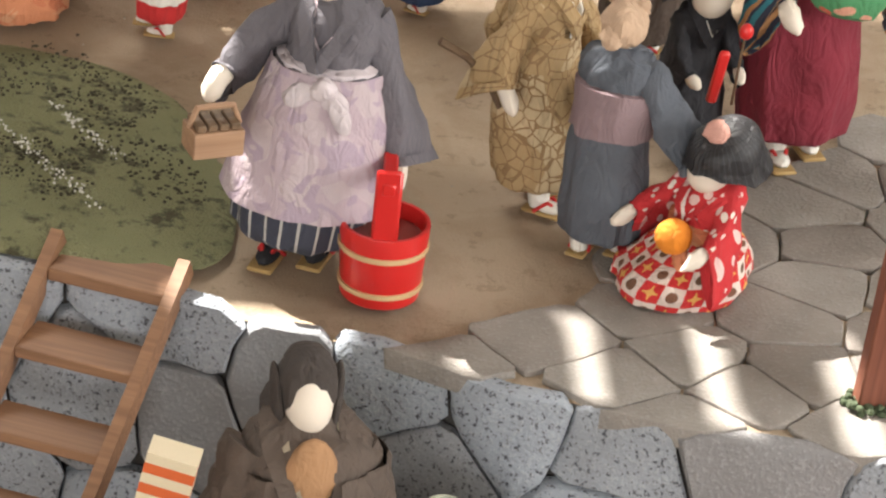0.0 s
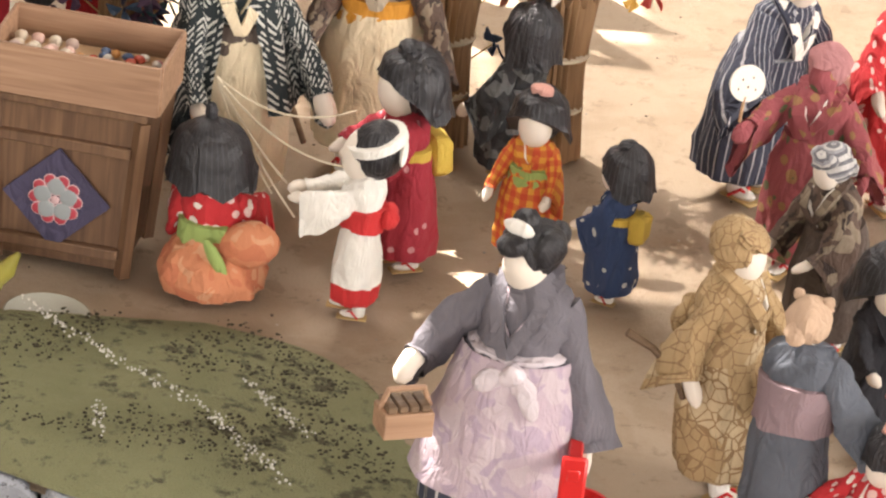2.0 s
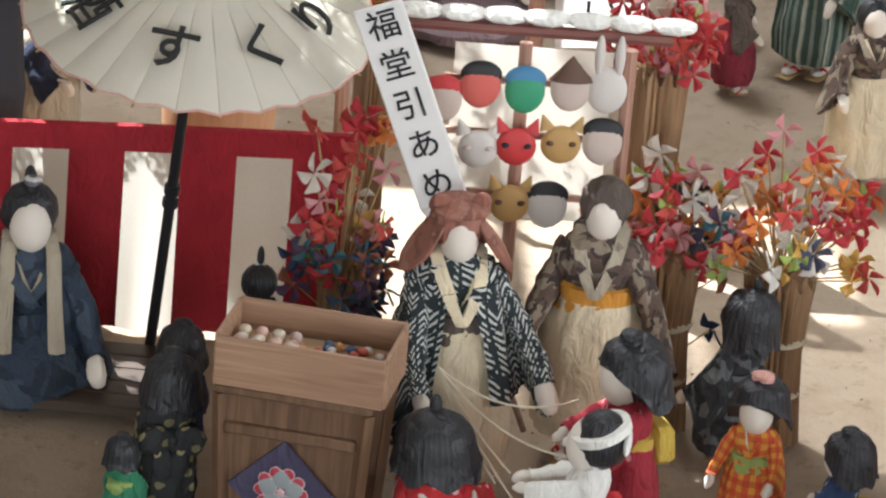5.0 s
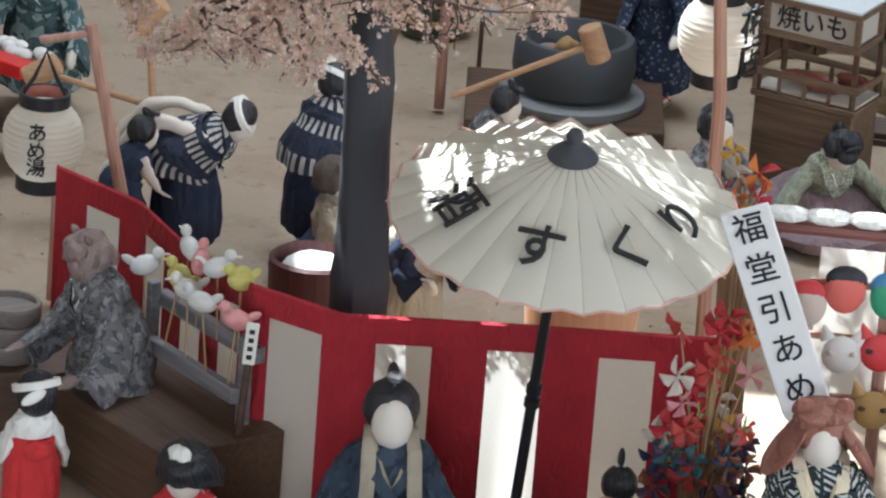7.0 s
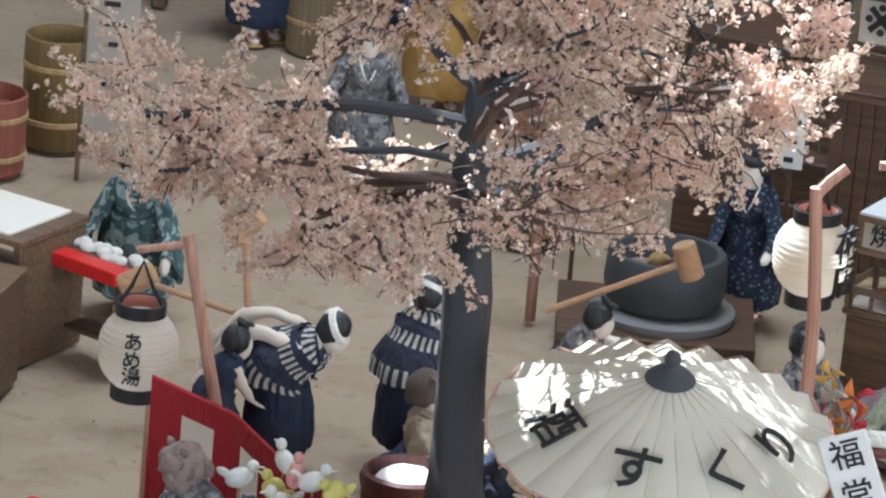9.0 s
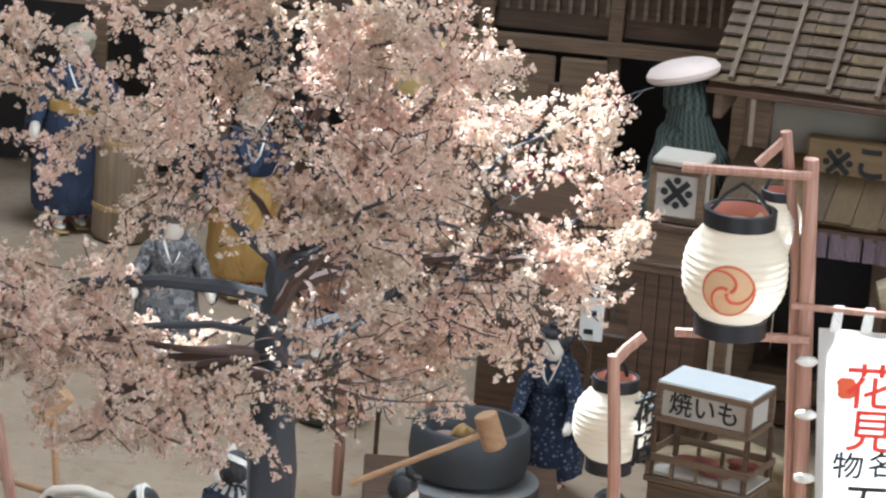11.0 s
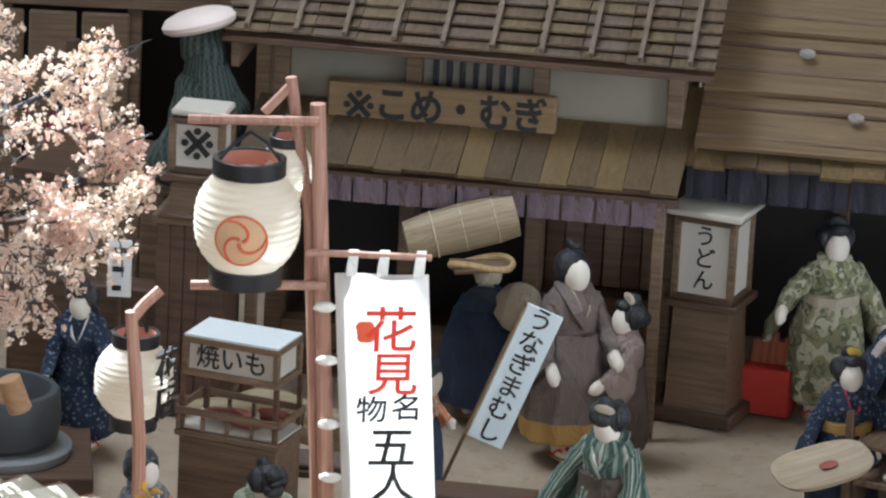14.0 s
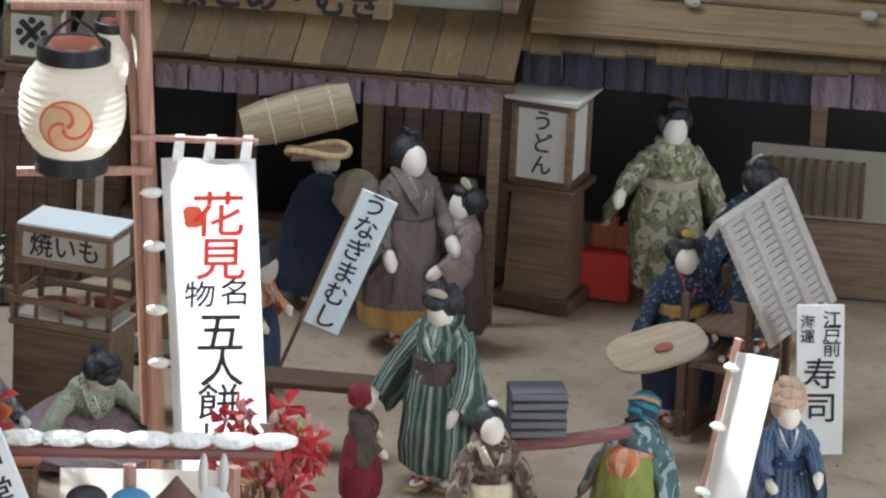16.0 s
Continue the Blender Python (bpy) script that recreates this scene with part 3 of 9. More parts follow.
def ceiling():
    """An unseen ceiling added to shape the sun behind the street: a wide slot and a narrow slanting one, each crossed
    by bars.
    """
    bm = bmesh.new()
    off = SUN_DIR * (CEIL / SUN_DIR.z)

    def panel(*pts, thick=0.03):
        lo = [Vector((x, y, CEIL)) for x, y in pts]
        loft(bm, [lo, [p + Vector((0, 0, thick)) for p in lo]])

    def q(x, y):
        return (x + off.x, y + off.y)
    W, E, S, N = -3.2, 3.6, -2.4, 5.6
    xa, xb = 0.26 + off.x, 0.64 + off.x          # narrow slot
    lo = [q(0.26, 2.395), q(0.64, 2.245)]
    hi = [q(0.26, 2.428), q(0.64, 2.395)]
    panel((W, S), (E, S), (E, lo[1][1]), lo[1], lo[0], (W, lo[0][1]))
    panel((W, lo[0][1]), lo[0], hi[0], (W, hi[0][1]))
    panel(lo[1], (E, lo[1][1]), (E, hi[1][1]), hi[1])
    y0, y1, y2, x1, xm, x2 = q(0, 2.804)[1], q(0, 2.765)[1], q(0, 3.38)[1], q(-0.1, 0)[0], q(0.44, 0)[0], q(0.97, 0)[0]
    ym, xa2, xb2 = q(0, 2.73)[1], q(0.19, 0)[0], q(0.4, 0)[0]
    panel((W, hi[0][1]), hi[0], hi[1], (E, hi[1][1]), (E, ym), (W, ym))
    panel((W, ym), (xa2, ym), (xa2, y1), (W, y1))
    panel((xb2, ym), (E, ym), (E, y1), (xb2, y1))
    panel((W, y1), (xa2, y1), (xa2, y0), (W, y0))
    panel((xb2, y1), (xm, y1), (xm, y0), (xb2, y0))
    panel((W, y0), (x1, y0), (x1, y2), (W, y2))
    panel((x2, y1), (E, y1), (E, y2), (x2, y2))
    # added panels that keep the sun off parts of the tree and curtain
    panel((x1, y0), q(0.075, 2.8), q(0.075, 2.95), q(-0.1, 2.95))
    panel((W, y2), (E, y2), (E, N), (W, N))
    panel(q(0.27, 2.7), q(0.284, 2.7), q(0.284, 3.39), q(0.27, 3.39), thick=0.008)
    panel(q(0.09, 2.965), q(0.157, 2.965), q(0.157, 3.12), q(0.09, 3.12))
    panel(q(-0.1, 2.95), q(-0.03, 2.95), q(-0.03, 3.12), q(-0.1, 3.12))
    # fine slats added to weaken the sun over the eastern part
    for k in range(62):
        x = 0.4 + 0.006 * k
        top = 3.16 if x < 0.51 else 3.385
        panel(q(x, 2.764), q(x + 0.0042, 2.764), q(x + 0.0042, top), q(x, top), thick=0.0008)
    for k in range(40):
        x = 0.157 + 0.006 * k
        panel(q(x, 2.965), q(x + 0.0036, 2.965), q(x + 0.0036, 3.12), q(x, 3.12), thick=0.0008)
    for x in (0.37, 0.435, 0.502, 0.57):
        panel(q(x - 0.006, 2.3), q(x + 0.03, 2.2), q(x + 0.036, 2.4), q(x + 0.0, 2.45))
    return tagged(finish("ceiling", bm, ROOMWALL, smooth=False), "unseen white ceiling with slots cut to shape the sun", "ceiling", kind="structure")


ceiling()
plaster_wall("wall_west", -3.2, -3.1, -2.4, 5.6, -0.9, 1.75)
plaster_wall("wall_east", 3.5, 3.6, -2.4, 5.6, -0.9, 1.75)
plaster_wall("wall_south", -3.1, 3.5, -2.4, -2.3, -0.9, 1.75)

# ---- ground of the street, one sheet of sandy clay ----
def sand_material():
    m, nt, b = shader("sandy_clay", 0.95)
    co = node(nt, "ShaderNodeTexCoord").outputs["Object"]
    n1 = node(nt, "ShaderNodeTexNoise", Vector=co, Scale=7.0, Detail=6.0).outputs[0]
    n2 = node(nt, "ShaderNodeTexNoise", Vector=co, Scale=55.0, Detail=6.0, Roughness=0.7).outputs[0]
    n3 = node(nt, "ShaderNodeTexNoise", Vector=co, Scale=900.0, Detail=3.0).outputs[0]
    n0 = node(nt, "ShaderNodeTexNoise", Vector=co, Scale=19.0, Detail=7.0, Roughness=0.65, Distortion=0.5).outputs[0]
    c = mixed(nt, n1, (0.185, 0.125, 0.076), (0.4, 0.3, 0.205))
    pale = sums(nt, "MULTIPLY", sums(nt, "SUBTRACT", n0, 0.42), 3.0)
    pale = sums(nt, "MINIMUM", sums(nt, "MAXIMUM", pale, 0.0), 0.32)
    c = mixed(nt, pale, c, (0.44, 0.355, 0.265))
    c = mixed(nt, sums(nt, "MULTIPLY", sums(nt, "GREATER_THAN", n2, 0.6), 0.45), c, (0.15, 0.1, 0.06))
    c = mixed(nt, sums(nt, "MULTIPLY", n3, 0.4), c, (0.5, 0.4, 0.29))
    nt.links.new(c, b.inputs["Base Color"])
    bump(nt, b, sums(nt, "ADD", n2, sums(nt, "MULTIPLY", n3, 0.3)), 0.8, 0.0035)
    return m


SAND = sand_material()
EDGE = [(-1.2, 2.72), (-0.3, 2.6), (0.03, 2.52), (0.116, 2.465), (0.19, 2.437), (0.283, 2.407), (0.312, 2.384), (0.35, 2.368), (0.385, 2.357),
        (0.418, 2.335), (0.446, 2.313), (0.489, 2.3), (0.53, 2.279), (0.587, 2.262), (0.68, 2.24), (0.9, 2.2), (1.6, 2.12)]


def edge_y(x):
    for (xa, ya), (xb, yb) in zip(EDGE, EDGE[1:]):
        if xa <= x <= xb:
            return ya + (yb - ya) * (x - xa) / (xb - xa)
    return EDGE[0][1] if x < EDGE[0][0] else EDGE[-1][1]


def ground_sheet():
    bm = bmesh.new()
    nx, ny = 110, 110
    rows = []
    for j in range(ny + 1):
        row = []
        for i in range(nx + 1):
            x = -1.2 + 2.8 * i / nx
            t = (j / ny) ** 1.4
            y0 = edge_y(x) + 0.004
            y = y0 + (5.4 - y0) * t
            z = 0.004 * noise.noise(Vector((x * 9, y * 9, 0))) - 0.004
            row.append(bm.verts.new((x, y, z)))
        rows.append(row)
    for a, b in zip(rows, rows[1:]):
        for i in range(nx):
            bm.faces.new((a[i], a[i + 1], b[i + 1], b[i]))
    return tagged(finish("ground", bm, SAND), "trodden sandy clay ground of the street", "ground", kind="structure")


ground_sheet()
tagged(finish("lower_ground", block(-1.2, 1.6, 1.2, 2.9, -0.24, -0.2), SAND), "sandy ground below the stone wall", "ground", kind="structure")
tagged(finish("display_base", block(-1.25, 1.65, 1.15, 5.45, -0.9, -0.245), DARKWOOD), "dark wooden base of the display", "plinth", kind="structure")



def pebbles():
    """Crumbs and small stones trodden into the street."""
    rnd = random.Random(41)
    bm = bmesh.new()
    for _ in range(900):
        x, y = rnd.uniform(-0.45, 0.95), rnd.uniform(2.5, 4.1)
        if y < edge_y(x) + 0.05:
            continue
        s = rnd.uniform(0.0004, 0.0013) * (1.6 if rnd.random() < 0.06 else 1.0)
        z = 0.004 * noise.noise(Vector((x * 9, y * 9, 0))) - 0.004
        egg(bm, (x, y, z + s * 0.2), (s, s * rnd.uniform(0.6, 1.3), s * 0.6), rnd.randrange(3), None, 5, 3)
    tagged(finish("pebble_scatter", bm, [plain("dark_crumb", (0.1, 0.075, 0.05), 0.9), plain("grey_crumb", (0.3, 0.27, 0.23), 0.9), plain("pale_crumb", (0.5, 0.44, 0.36), 0.9)]), "scattered crumbs and pebbles on the clay ground", "pebbles", kind="stuff")


pebbles()


# ---- grey speckled stone ----
def stone_material(name, base, speck=True):
    m, nt, b = shader(name, 0.85)
    co = node(nt, "ShaderNodeTexCoord").outputs["Object"]
    rnd = node(nt, "ShaderNodeObjectInfo").outputs["Random"]
    geo = node(nt, "ShaderNodeNewGeometry").outputs["Random Per Island"]
    pos = node(nt, "ShaderNodeNewGeometry").outputs["Position"]
    n1 = node(nt, "ShaderNodeTexNoise", Vector=pos, Scale=30.0, Detail=6.0).outputs[0]
    n2 = node(nt, "ShaderNodeTexNoise", Vector=pos, Scale=420.0, Detail=4.0).outputs[0]
    c = mixed(nt, n1, tuple(v * 0.6 for v in base), tuple(min(1, v * 1.35) for v in base))
    c = mixed(nt, sums(nt, "MULTIPLY", sums(nt, "POWER", rnd, 2.0), 0.7), c, (0.17, 0.14, 0.12))
    if speck:
        n3 = node(nt, "ShaderNodeTexNoise", Vector=pos, Scale=340.0, Detail=4.0, Roughness=0.65).outputs[0]
        c = mixed(nt, sums(nt, "MULTIPLY", sums(nt, "MINIMUM", sums(nt, "MAXIMUM", sums(nt, "MULTIPLY", sums(nt, "SUBTRACT", n3, 0.56), 13.0), 0.0), 0.85), sums(nt, "LESS_THAN", rnd, 0.75)), c, (0.035, 0.035, 0.042))
    c = mixed(nt, sums(nt, "MULTIPLY", sums(nt, "GREATER_THAN", n2, 0.6), 0.16 if speck else 0.1), c, (0.55, 0.55, 0.55))
    nt.links.new(c, b.inputs["Base Color"])
    bump(nt, b, sums(nt, "ADD", n1, n2), 0.5, 0.003)
    return m


WALLSTONE = stone_material("speckled_granite", (0.33, 0.365, 0.41))
FLAGSTONE = stone_material("brown_grey_flagstone", (0.27, 0.245, 0.22), False)
JOINT = plain("dark_joint", (0.09, 0.082, 0.075), 0.95)


def cells(seeds, bounds):
    """Convex cells round seeds inside a rectangle."""
    x0, x1, y0, y1 = bounds
    out = []
    for i, s in enumerate(seeds):
        poly = [(x0, y0), (x1, y0), (x1, y1), (x0, y1)]
        for j, q in enumerate(seeds):
            if i == j or math.hypot(q[0] - s[0], q[1] - s[1]) > 0.3:
                continue
            mx, my, dx, dy = (s[0] + q[0]) / 2, (s[1] + q[1]) / 2, q[0] - s[0], q[1] - s[1]
            side = [(p[0] - mx) * dx + (p[1] - my) * dy for p in poly]
            cut = []
            for k in range(len(poly)):
                a, b, sa, sb = poly[k - 1], poly[k], side[k - 1], side[k]
                if (sa < 0) != (sb < 0):
                    t = sa / (sa - sb)
                    cut.append((a[0] + t * (b[0] - a[0]), a[1] + t * (b[1] - a[1])))
                if sb < 0:
                    cut.append(b)
            poly = cut
            if len(poly) < 3:
                break
        if len(poly) >= 3:
            out.append((s, poly))
    return out


def slab(poly, centre, to3d, depth, gap, rnd, flat=False):
    """One rough stone over a polygon: to3d(u, v, w) lays it in the world, w is the height over the face."""
    pts = []
    for k in range(len(poly)):
        a, b = poly[k - 1], poly[k]
        for f in (0.12, 0.5, 0.88):
            pts.append((a[0] + f * (b[0] - a[0]), a[1] + f * (b[1] - a[1])))
    bm = bmesh.new()

    def row(shrink, w):
        out = []
        for p in pts:
            d = max(math.hypot(p[0] - centre[0], p[1] - centre[1]), 1e-4)
            q = max(0.1, 1 - shrink / d)
            jit = 0.0022 * noise.noise(Vector((p[0] * 120, p[1] * 120, w * 50)))
            out.append(to3d(centre[0] + (p[0] - centre[0]) * q + jit, centre[1] + (p[1] - centre[1]) * q - jit, w + (rnd.random() - 0.5) * (0.0005 if flat else 0.0012)))
        return out
    if flat:
        lift = rnd.uniform(-0.0005, 0.0006)
        loft(bm, [row(gap, -depth), row(gap, lift - 0.0006), row(gap + 0.0006, lift), row(gap + 0.015, lift + 0.0002)])
        return bm
    lift = rnd.uniform(-0.002, 0.002)
    loft(bm, [row(gap, -depth), row(gap, lift - 0.0022), row(gap + 0.0018, lift), row(gap + 0.018, lift + 0.0008)])
    return bm


def stone_wall():
    wall = tagged(new("stone_wall"), "rough granite retaining wall of fitted stones", "wall", kind="structure")
    rnd = random.Random(5)
    # backing that fills the joints
    bm = bmesh.new()
    top = [Vector((x, y + 0.012, -0.012)) for x, y in EDGE]
    low = [Vector((x, y - 0.018, -0.2)) for x, y in EDGE]
    back = [Vector((x, y + 0.2, -0.2)) for x, y in EDGE]
    topb = [Vector((x, y + 0.2, -0.012)) for x, y in EDGE]
    loft(bm, [list(t) for t in zip(low, top, topb, back)], closed=True)
    part("joint_filling", bm, JOINT, wall, smooth=False)

    def face(u, v, w):
        y = edge_y(u)
        return Vector((u, y - 0.03 * (-v / 0.2) - w - 0.002, v))
    seeds = [(-0.01 + 0.066 * i + (0.033 if j % 2 else 0) + rnd.uniform(-0.024, 0.024), -0.024 - 0.055 * j + rnd.uniform(-0.017, 0.017)) for j in range(4) for i in range(12)]
    for s, poly in cells(seeds, (-0.04, 0.76, -0.2, 0.0)):
        part("stone", slab(poly, s, face, 0.012, 0.001, rnd), WALLSTONE, wall)


stone_wall()


def flag_pavement():
    pave = tagged(new("pavement"), "irregular brown-grey flagstones laid in clay", "pavement", kind="structure")
    rnd = random.Random(8)

    def flat(u, v, w):
        return Vector((u, v, w))
    seeds = [(0.26 + 0.072 * i + (0.036 if j % 2 else 0) + rnd.uniform(-0.026, 0.026), 2.235 + 0.043 * j - 0.012 * i + rnd.uniform(-0.012, 0.012)) for j in range(14) for i in range(10)]
    for s, poly in cells(seeds, (0.25, 0.9, 2.2, 2.75)):
        lim = 2.411 + (s[0] - 0.452) * 0.72
        if s[1] > lim or (s[0] < 0.45 and s[1] > edge_y(s[0]) + 0.03):
            continue
        poly = [(x, max(y, edge_y(x) - 0.004)) for x, y in poly]
        c = (sum(p[0] for p in poly) / len(poly), sum(p[1] for p in poly) / len(poly))
        if c[1] < edge_y(c[0]) + 0.008:
            continue
        part("flagstone", slab(poly, c, flat, 0.012, 0.0008, rnd, True), FLAGSTONE, pave)


flag_pavement()


# ---- mossy bank ----
def moss_bank():
    m, nt, b = shader("moss", 0.95)
    co = node(nt, "ShaderNodeTexCoord").outputs["Object"]
    n1 = node(nt, "ShaderNodeTexNoise", Vector=co, Scale=14.0, Detail=5.0).outputs[0]
    n2 = node(nt, "ShaderNodeTexNoise", Vector=co, Scale=170.0, Detail=5.0, Roughness=0.7).outputs[0]
    n3 = node(nt, "ShaderNodeTexNoise", Vector=co, Scale=700.0, Detail=3.0).outputs[0]
    n4 = node(nt, "ShaderNodeTexNoise", Vector=co, Scale=75.0, Detail=7.0, Roughness=0.75).outputs[0]
    c = mixed(nt, n1, (0.16, 0.165, 0.07), (0.38, 0.365, 0.2))
    c = mixed(nt, sums(nt, "MULTIPLY", n3, 0.7), c, (0.2, 0.21, 0.1))
    grit = sums(nt, "ADD", n4, sums(nt, "MULTIPLY", sums(nt, "SUBTRACT", n1, 0.5), 0.5))
    grit = sums(nt, "MINIMUM", sums(nt, "MAXIMUM", sums(nt, "MULTIPLY", sums(nt, "SUBTRACT", grit, 0.53), 9.0), 0.0), 0.9)
    c = mixed(nt, grit, c, (0.07, 0.062, 0.032))
    nt.links.new(c, b.inputs["Base Color"])
    bump(nt, b, sums(nt, "ADD", sums(nt, "ADD", n2, n3), n4), 0.9, 0.005)
    bm = bmesh.new()
    nu, nv = 70, 34
    rows = []
    for j in range(nv + 1):
        row = []
        for i in range(nu + 1):
            u, v = i / nu, j / nv
            x = -0.32 + 0.64 * u
            y0 = edge_y(x) + 0.006
            # the bank narrows to a rounded end beside the maid
            y1 = 2.69 - 0.05 * max(0, (x - 0.2) / 0.12) - (0.15 if x > 0.3 else 0) * (x - 0.3) / 0.02
            f = 1.0 if x < 0.24 else math.sqrt(max(0.0, 1 - ((x - 0.24) / 0.08) ** 2))
            mid = 2.545
            y = (mid + (y0 - mid) * (0.25 + 0.75 * f)) * (1 - v) + (mid + (y1 - mid) * f) * v
            bulge = 16 * u * (1 - u) * v * (1 - v) if x > 0.05 else 4 * v * (1 - v)
            z = 0.001 + 0.016 * min(1.0, bulge) ** 0.6 + 0.003 * noise.noise(Vector((x * 40, y * 40, 3))) * min(1, bulge)
            z += 0.0022 * noise.noise(Vector((x * 230, y * 230, 1))) * min(1, 2 * bulge)
            row.append(bm.verts.new((x, y, z)))
        rows.append(row)
    for a, c2 in zip(rows, rows[1:]):
        for i in range(nu):
            bm.faces.new((a[i], a[i + 1], c2[i + 1], c2[i]))
    bank = tagged(finish("moss_bank", bm, m), "low bank covered in dark-flecked green moss", "moss", kind="structure")
    rnd = random.Random(3)
    bm = bmesh.new()
    for _ in range(5200):
        x, y = rnd.uniform(-0.1, 0.3), rnd.uniform(2.48, 2.68)
        if noise.noise(Vector((x * 22, y * 22, 7))) + 0.5 * noise.noise(Vector((x * 60, y * 60, 2))) + 0.9 * (x - 0.12) < 0.02 or y > 2.665 - max(0, x - 0.22) * 0.9 or y < edge_y(x) + 0.05:
            continue
        z = 0.017 + rnd.uniform(-0.003, 0.002)
        s = rnd.uniform(0.0004, 0.0012)
        egg(bm, (x, y, z), (s * rnd.uniform(0.7, 1.6), s, s * 0.8), 0, None, 5, 3)
    # sun glints on the moss, put in as lines of white flecks
    white = bmesh.new()
    for line in ([(0.093, 2.676), (0.116, 2.639), (0.161, 2.588), (0.195, 2.551), (0.236, 2.47)], [(0.219, 2.588), (0.253, 2.524)], [(0.134, 2.551), (0.134, 2.515)]):
        for (xa, ya), (xb, yb) in zip(line, line[1:]):
            for _ in range(int(math.hypot(xb - xa, yb - ya) * 900)):
                f = rnd.random()
                s = rnd.uniform(0.0004, 0.0011)
                egg(white, (xa + (xb - xa) * f + rnd.gauss(0, 0.0022), ya + (yb - ya) * f + rnd.gauss(0, 0.002), 0.0185 + rnd.uniform(-0.002, 0.001)), (s, s * 1.6, s * 0.6), 0, None, 5, 3)
    tagged(finish("glint_flecks", white, plain("glint_white", (0.7, 0.68, 0.6), 0.8)), "lines of tiny white flecks painting sun glints on moss", "flecks", kind="stuff")
    tagged(finish("moss_flecks", bm, plain("dark_humus", (0.05, 0.042, 0.02), 0.95)), "dark crumbs of soil on moss", "soil", kind="stuff")


moss_bank()


# ---- wooden houses behind the street ----
PLASTER = plain("pale_plaster", (0.26, 0.225, 0.17), 0.9, stain=14)
BATTEN = wood("pale_batten", (0.11, 0.075, 0.05), (0.22, 0.16, 0.11), axis=1)
SHINGLE = wood("weathered_shingle", (0.08, 0.053, 0.032), (0.19, 0.13, 0.075), axis=1)
SHINGLE_TAN = wood("yellowed_shingle", (0.11, 0.076, 0.042), (0.23, 0.165, 0.088), axis=1)
SHINGLE_GREY = wood("grey_shingle", (0.1, 0.07, 0.05), (0.2, 0.145, 0.1), axis=1)
YELLOWBOARD_DARK = wood("browned_board", (0.055, 0.034, 0.015), (0.11, 0.068, 0.03), axis=1)
YELLOWBOARD_PALE = wood("pale_yellow_board", (0.1, 0.063, 0.023), (0.185, 0.118, 0.043), axis=1)
YELLOWBOARD = wood("yellowed_board", (0.072, 0.044, 0.018), (0.14, 0.087, 0.036), axis=1)
SIGNBOARD = wood("yellow_signboard", (0.17, 0.105, 0.045), (0.27, 0.175, 0.08))
ROOFPLANK = wood("tan_roof_plank", (0.12, 0.075, 0.035), (0.23, 0.15, 0.075))
NOREN = fabric("purple_grey_curtain", (0.14, 0.1, 0.115))
# navy cloth of the right-hand shop, darkened to hold the eave's shade
SHADENOREN = fabric("shaded_navy_curtain", (0.026, 0.023, 0.032))
SLAT_M = wood("grey_brown_slat", (0.13, 0.09, 0.055), (0.26, 0.19, 0.12))
# near-black for the back sheets: the inner shade is put into this colour
GLOOM = plain("painted_gloom", (0.03, 0.025, 0.022), 0.9)


def along(x0, x1, ya, za, yb, zb, thick, bevel=0.0008):
    """A board that slopes in y and z: from its upper edge at (ya, za) to its lower edge at (yb, zb)."""
    bm = bmesh.new()
    d = Vector((0, yb - ya, zb - za))
    nrm = Vector((0, -d.z, d.y)).normalized()
    if nrm.z < 0:
        nrm = -nrm
    a, b, t = Vector((0, ya, za)), Vector((0, yb, zb)), nrm * thick
    ring = [a, b, b + t, a + t]
    loft(bm, [[Vector((x, p.y, p.z)) for p in ring] for x in (x0, x1)])
    return bm


def shingle_roof(parent, x0, x1, ya, za, yb, zb, rows, cols, battens, rnd, name="shingle", mat=None, bat=0.004):
    """Courses of thin shingles with battens over them."""
    for r in range(rows):
        f0, f1 = r / rows, min(1.0, (r + 1.12) / rows)
        for c in range(cols):
            xa, xb = x0 + (x1 - x0) * c / cols, x0 + (x1 - x0) * (c + 1) / cols
            k = 0.0
            part(name, along(xa + 0.0005, xb - 0.0005, ya + (yb - ya) * f0, za + (zb - za) * f0 + 0.0005, ya + (yb - ya) * f1 + rnd.uniform(-0.0008, 0.0008), za + (zb - za) * f1 + rnd.uniform(0.0045, 0.0062), 0.002), mat or rnd.choice((SHINGLE, SHINGLE, SHINGLE_TAN, SHINGLE_GREY)), parent, smooth=False)
    for i in range(battens):
        x = x0 + (x1 - x0) * (i + 0.5) / battens
        part("batten", along(x - bat / 2, x + bat / 2, ya, za + 0.009, yb - 0.002, zb + 0.009, 0.004), BATTEN, parent, smooth=False)


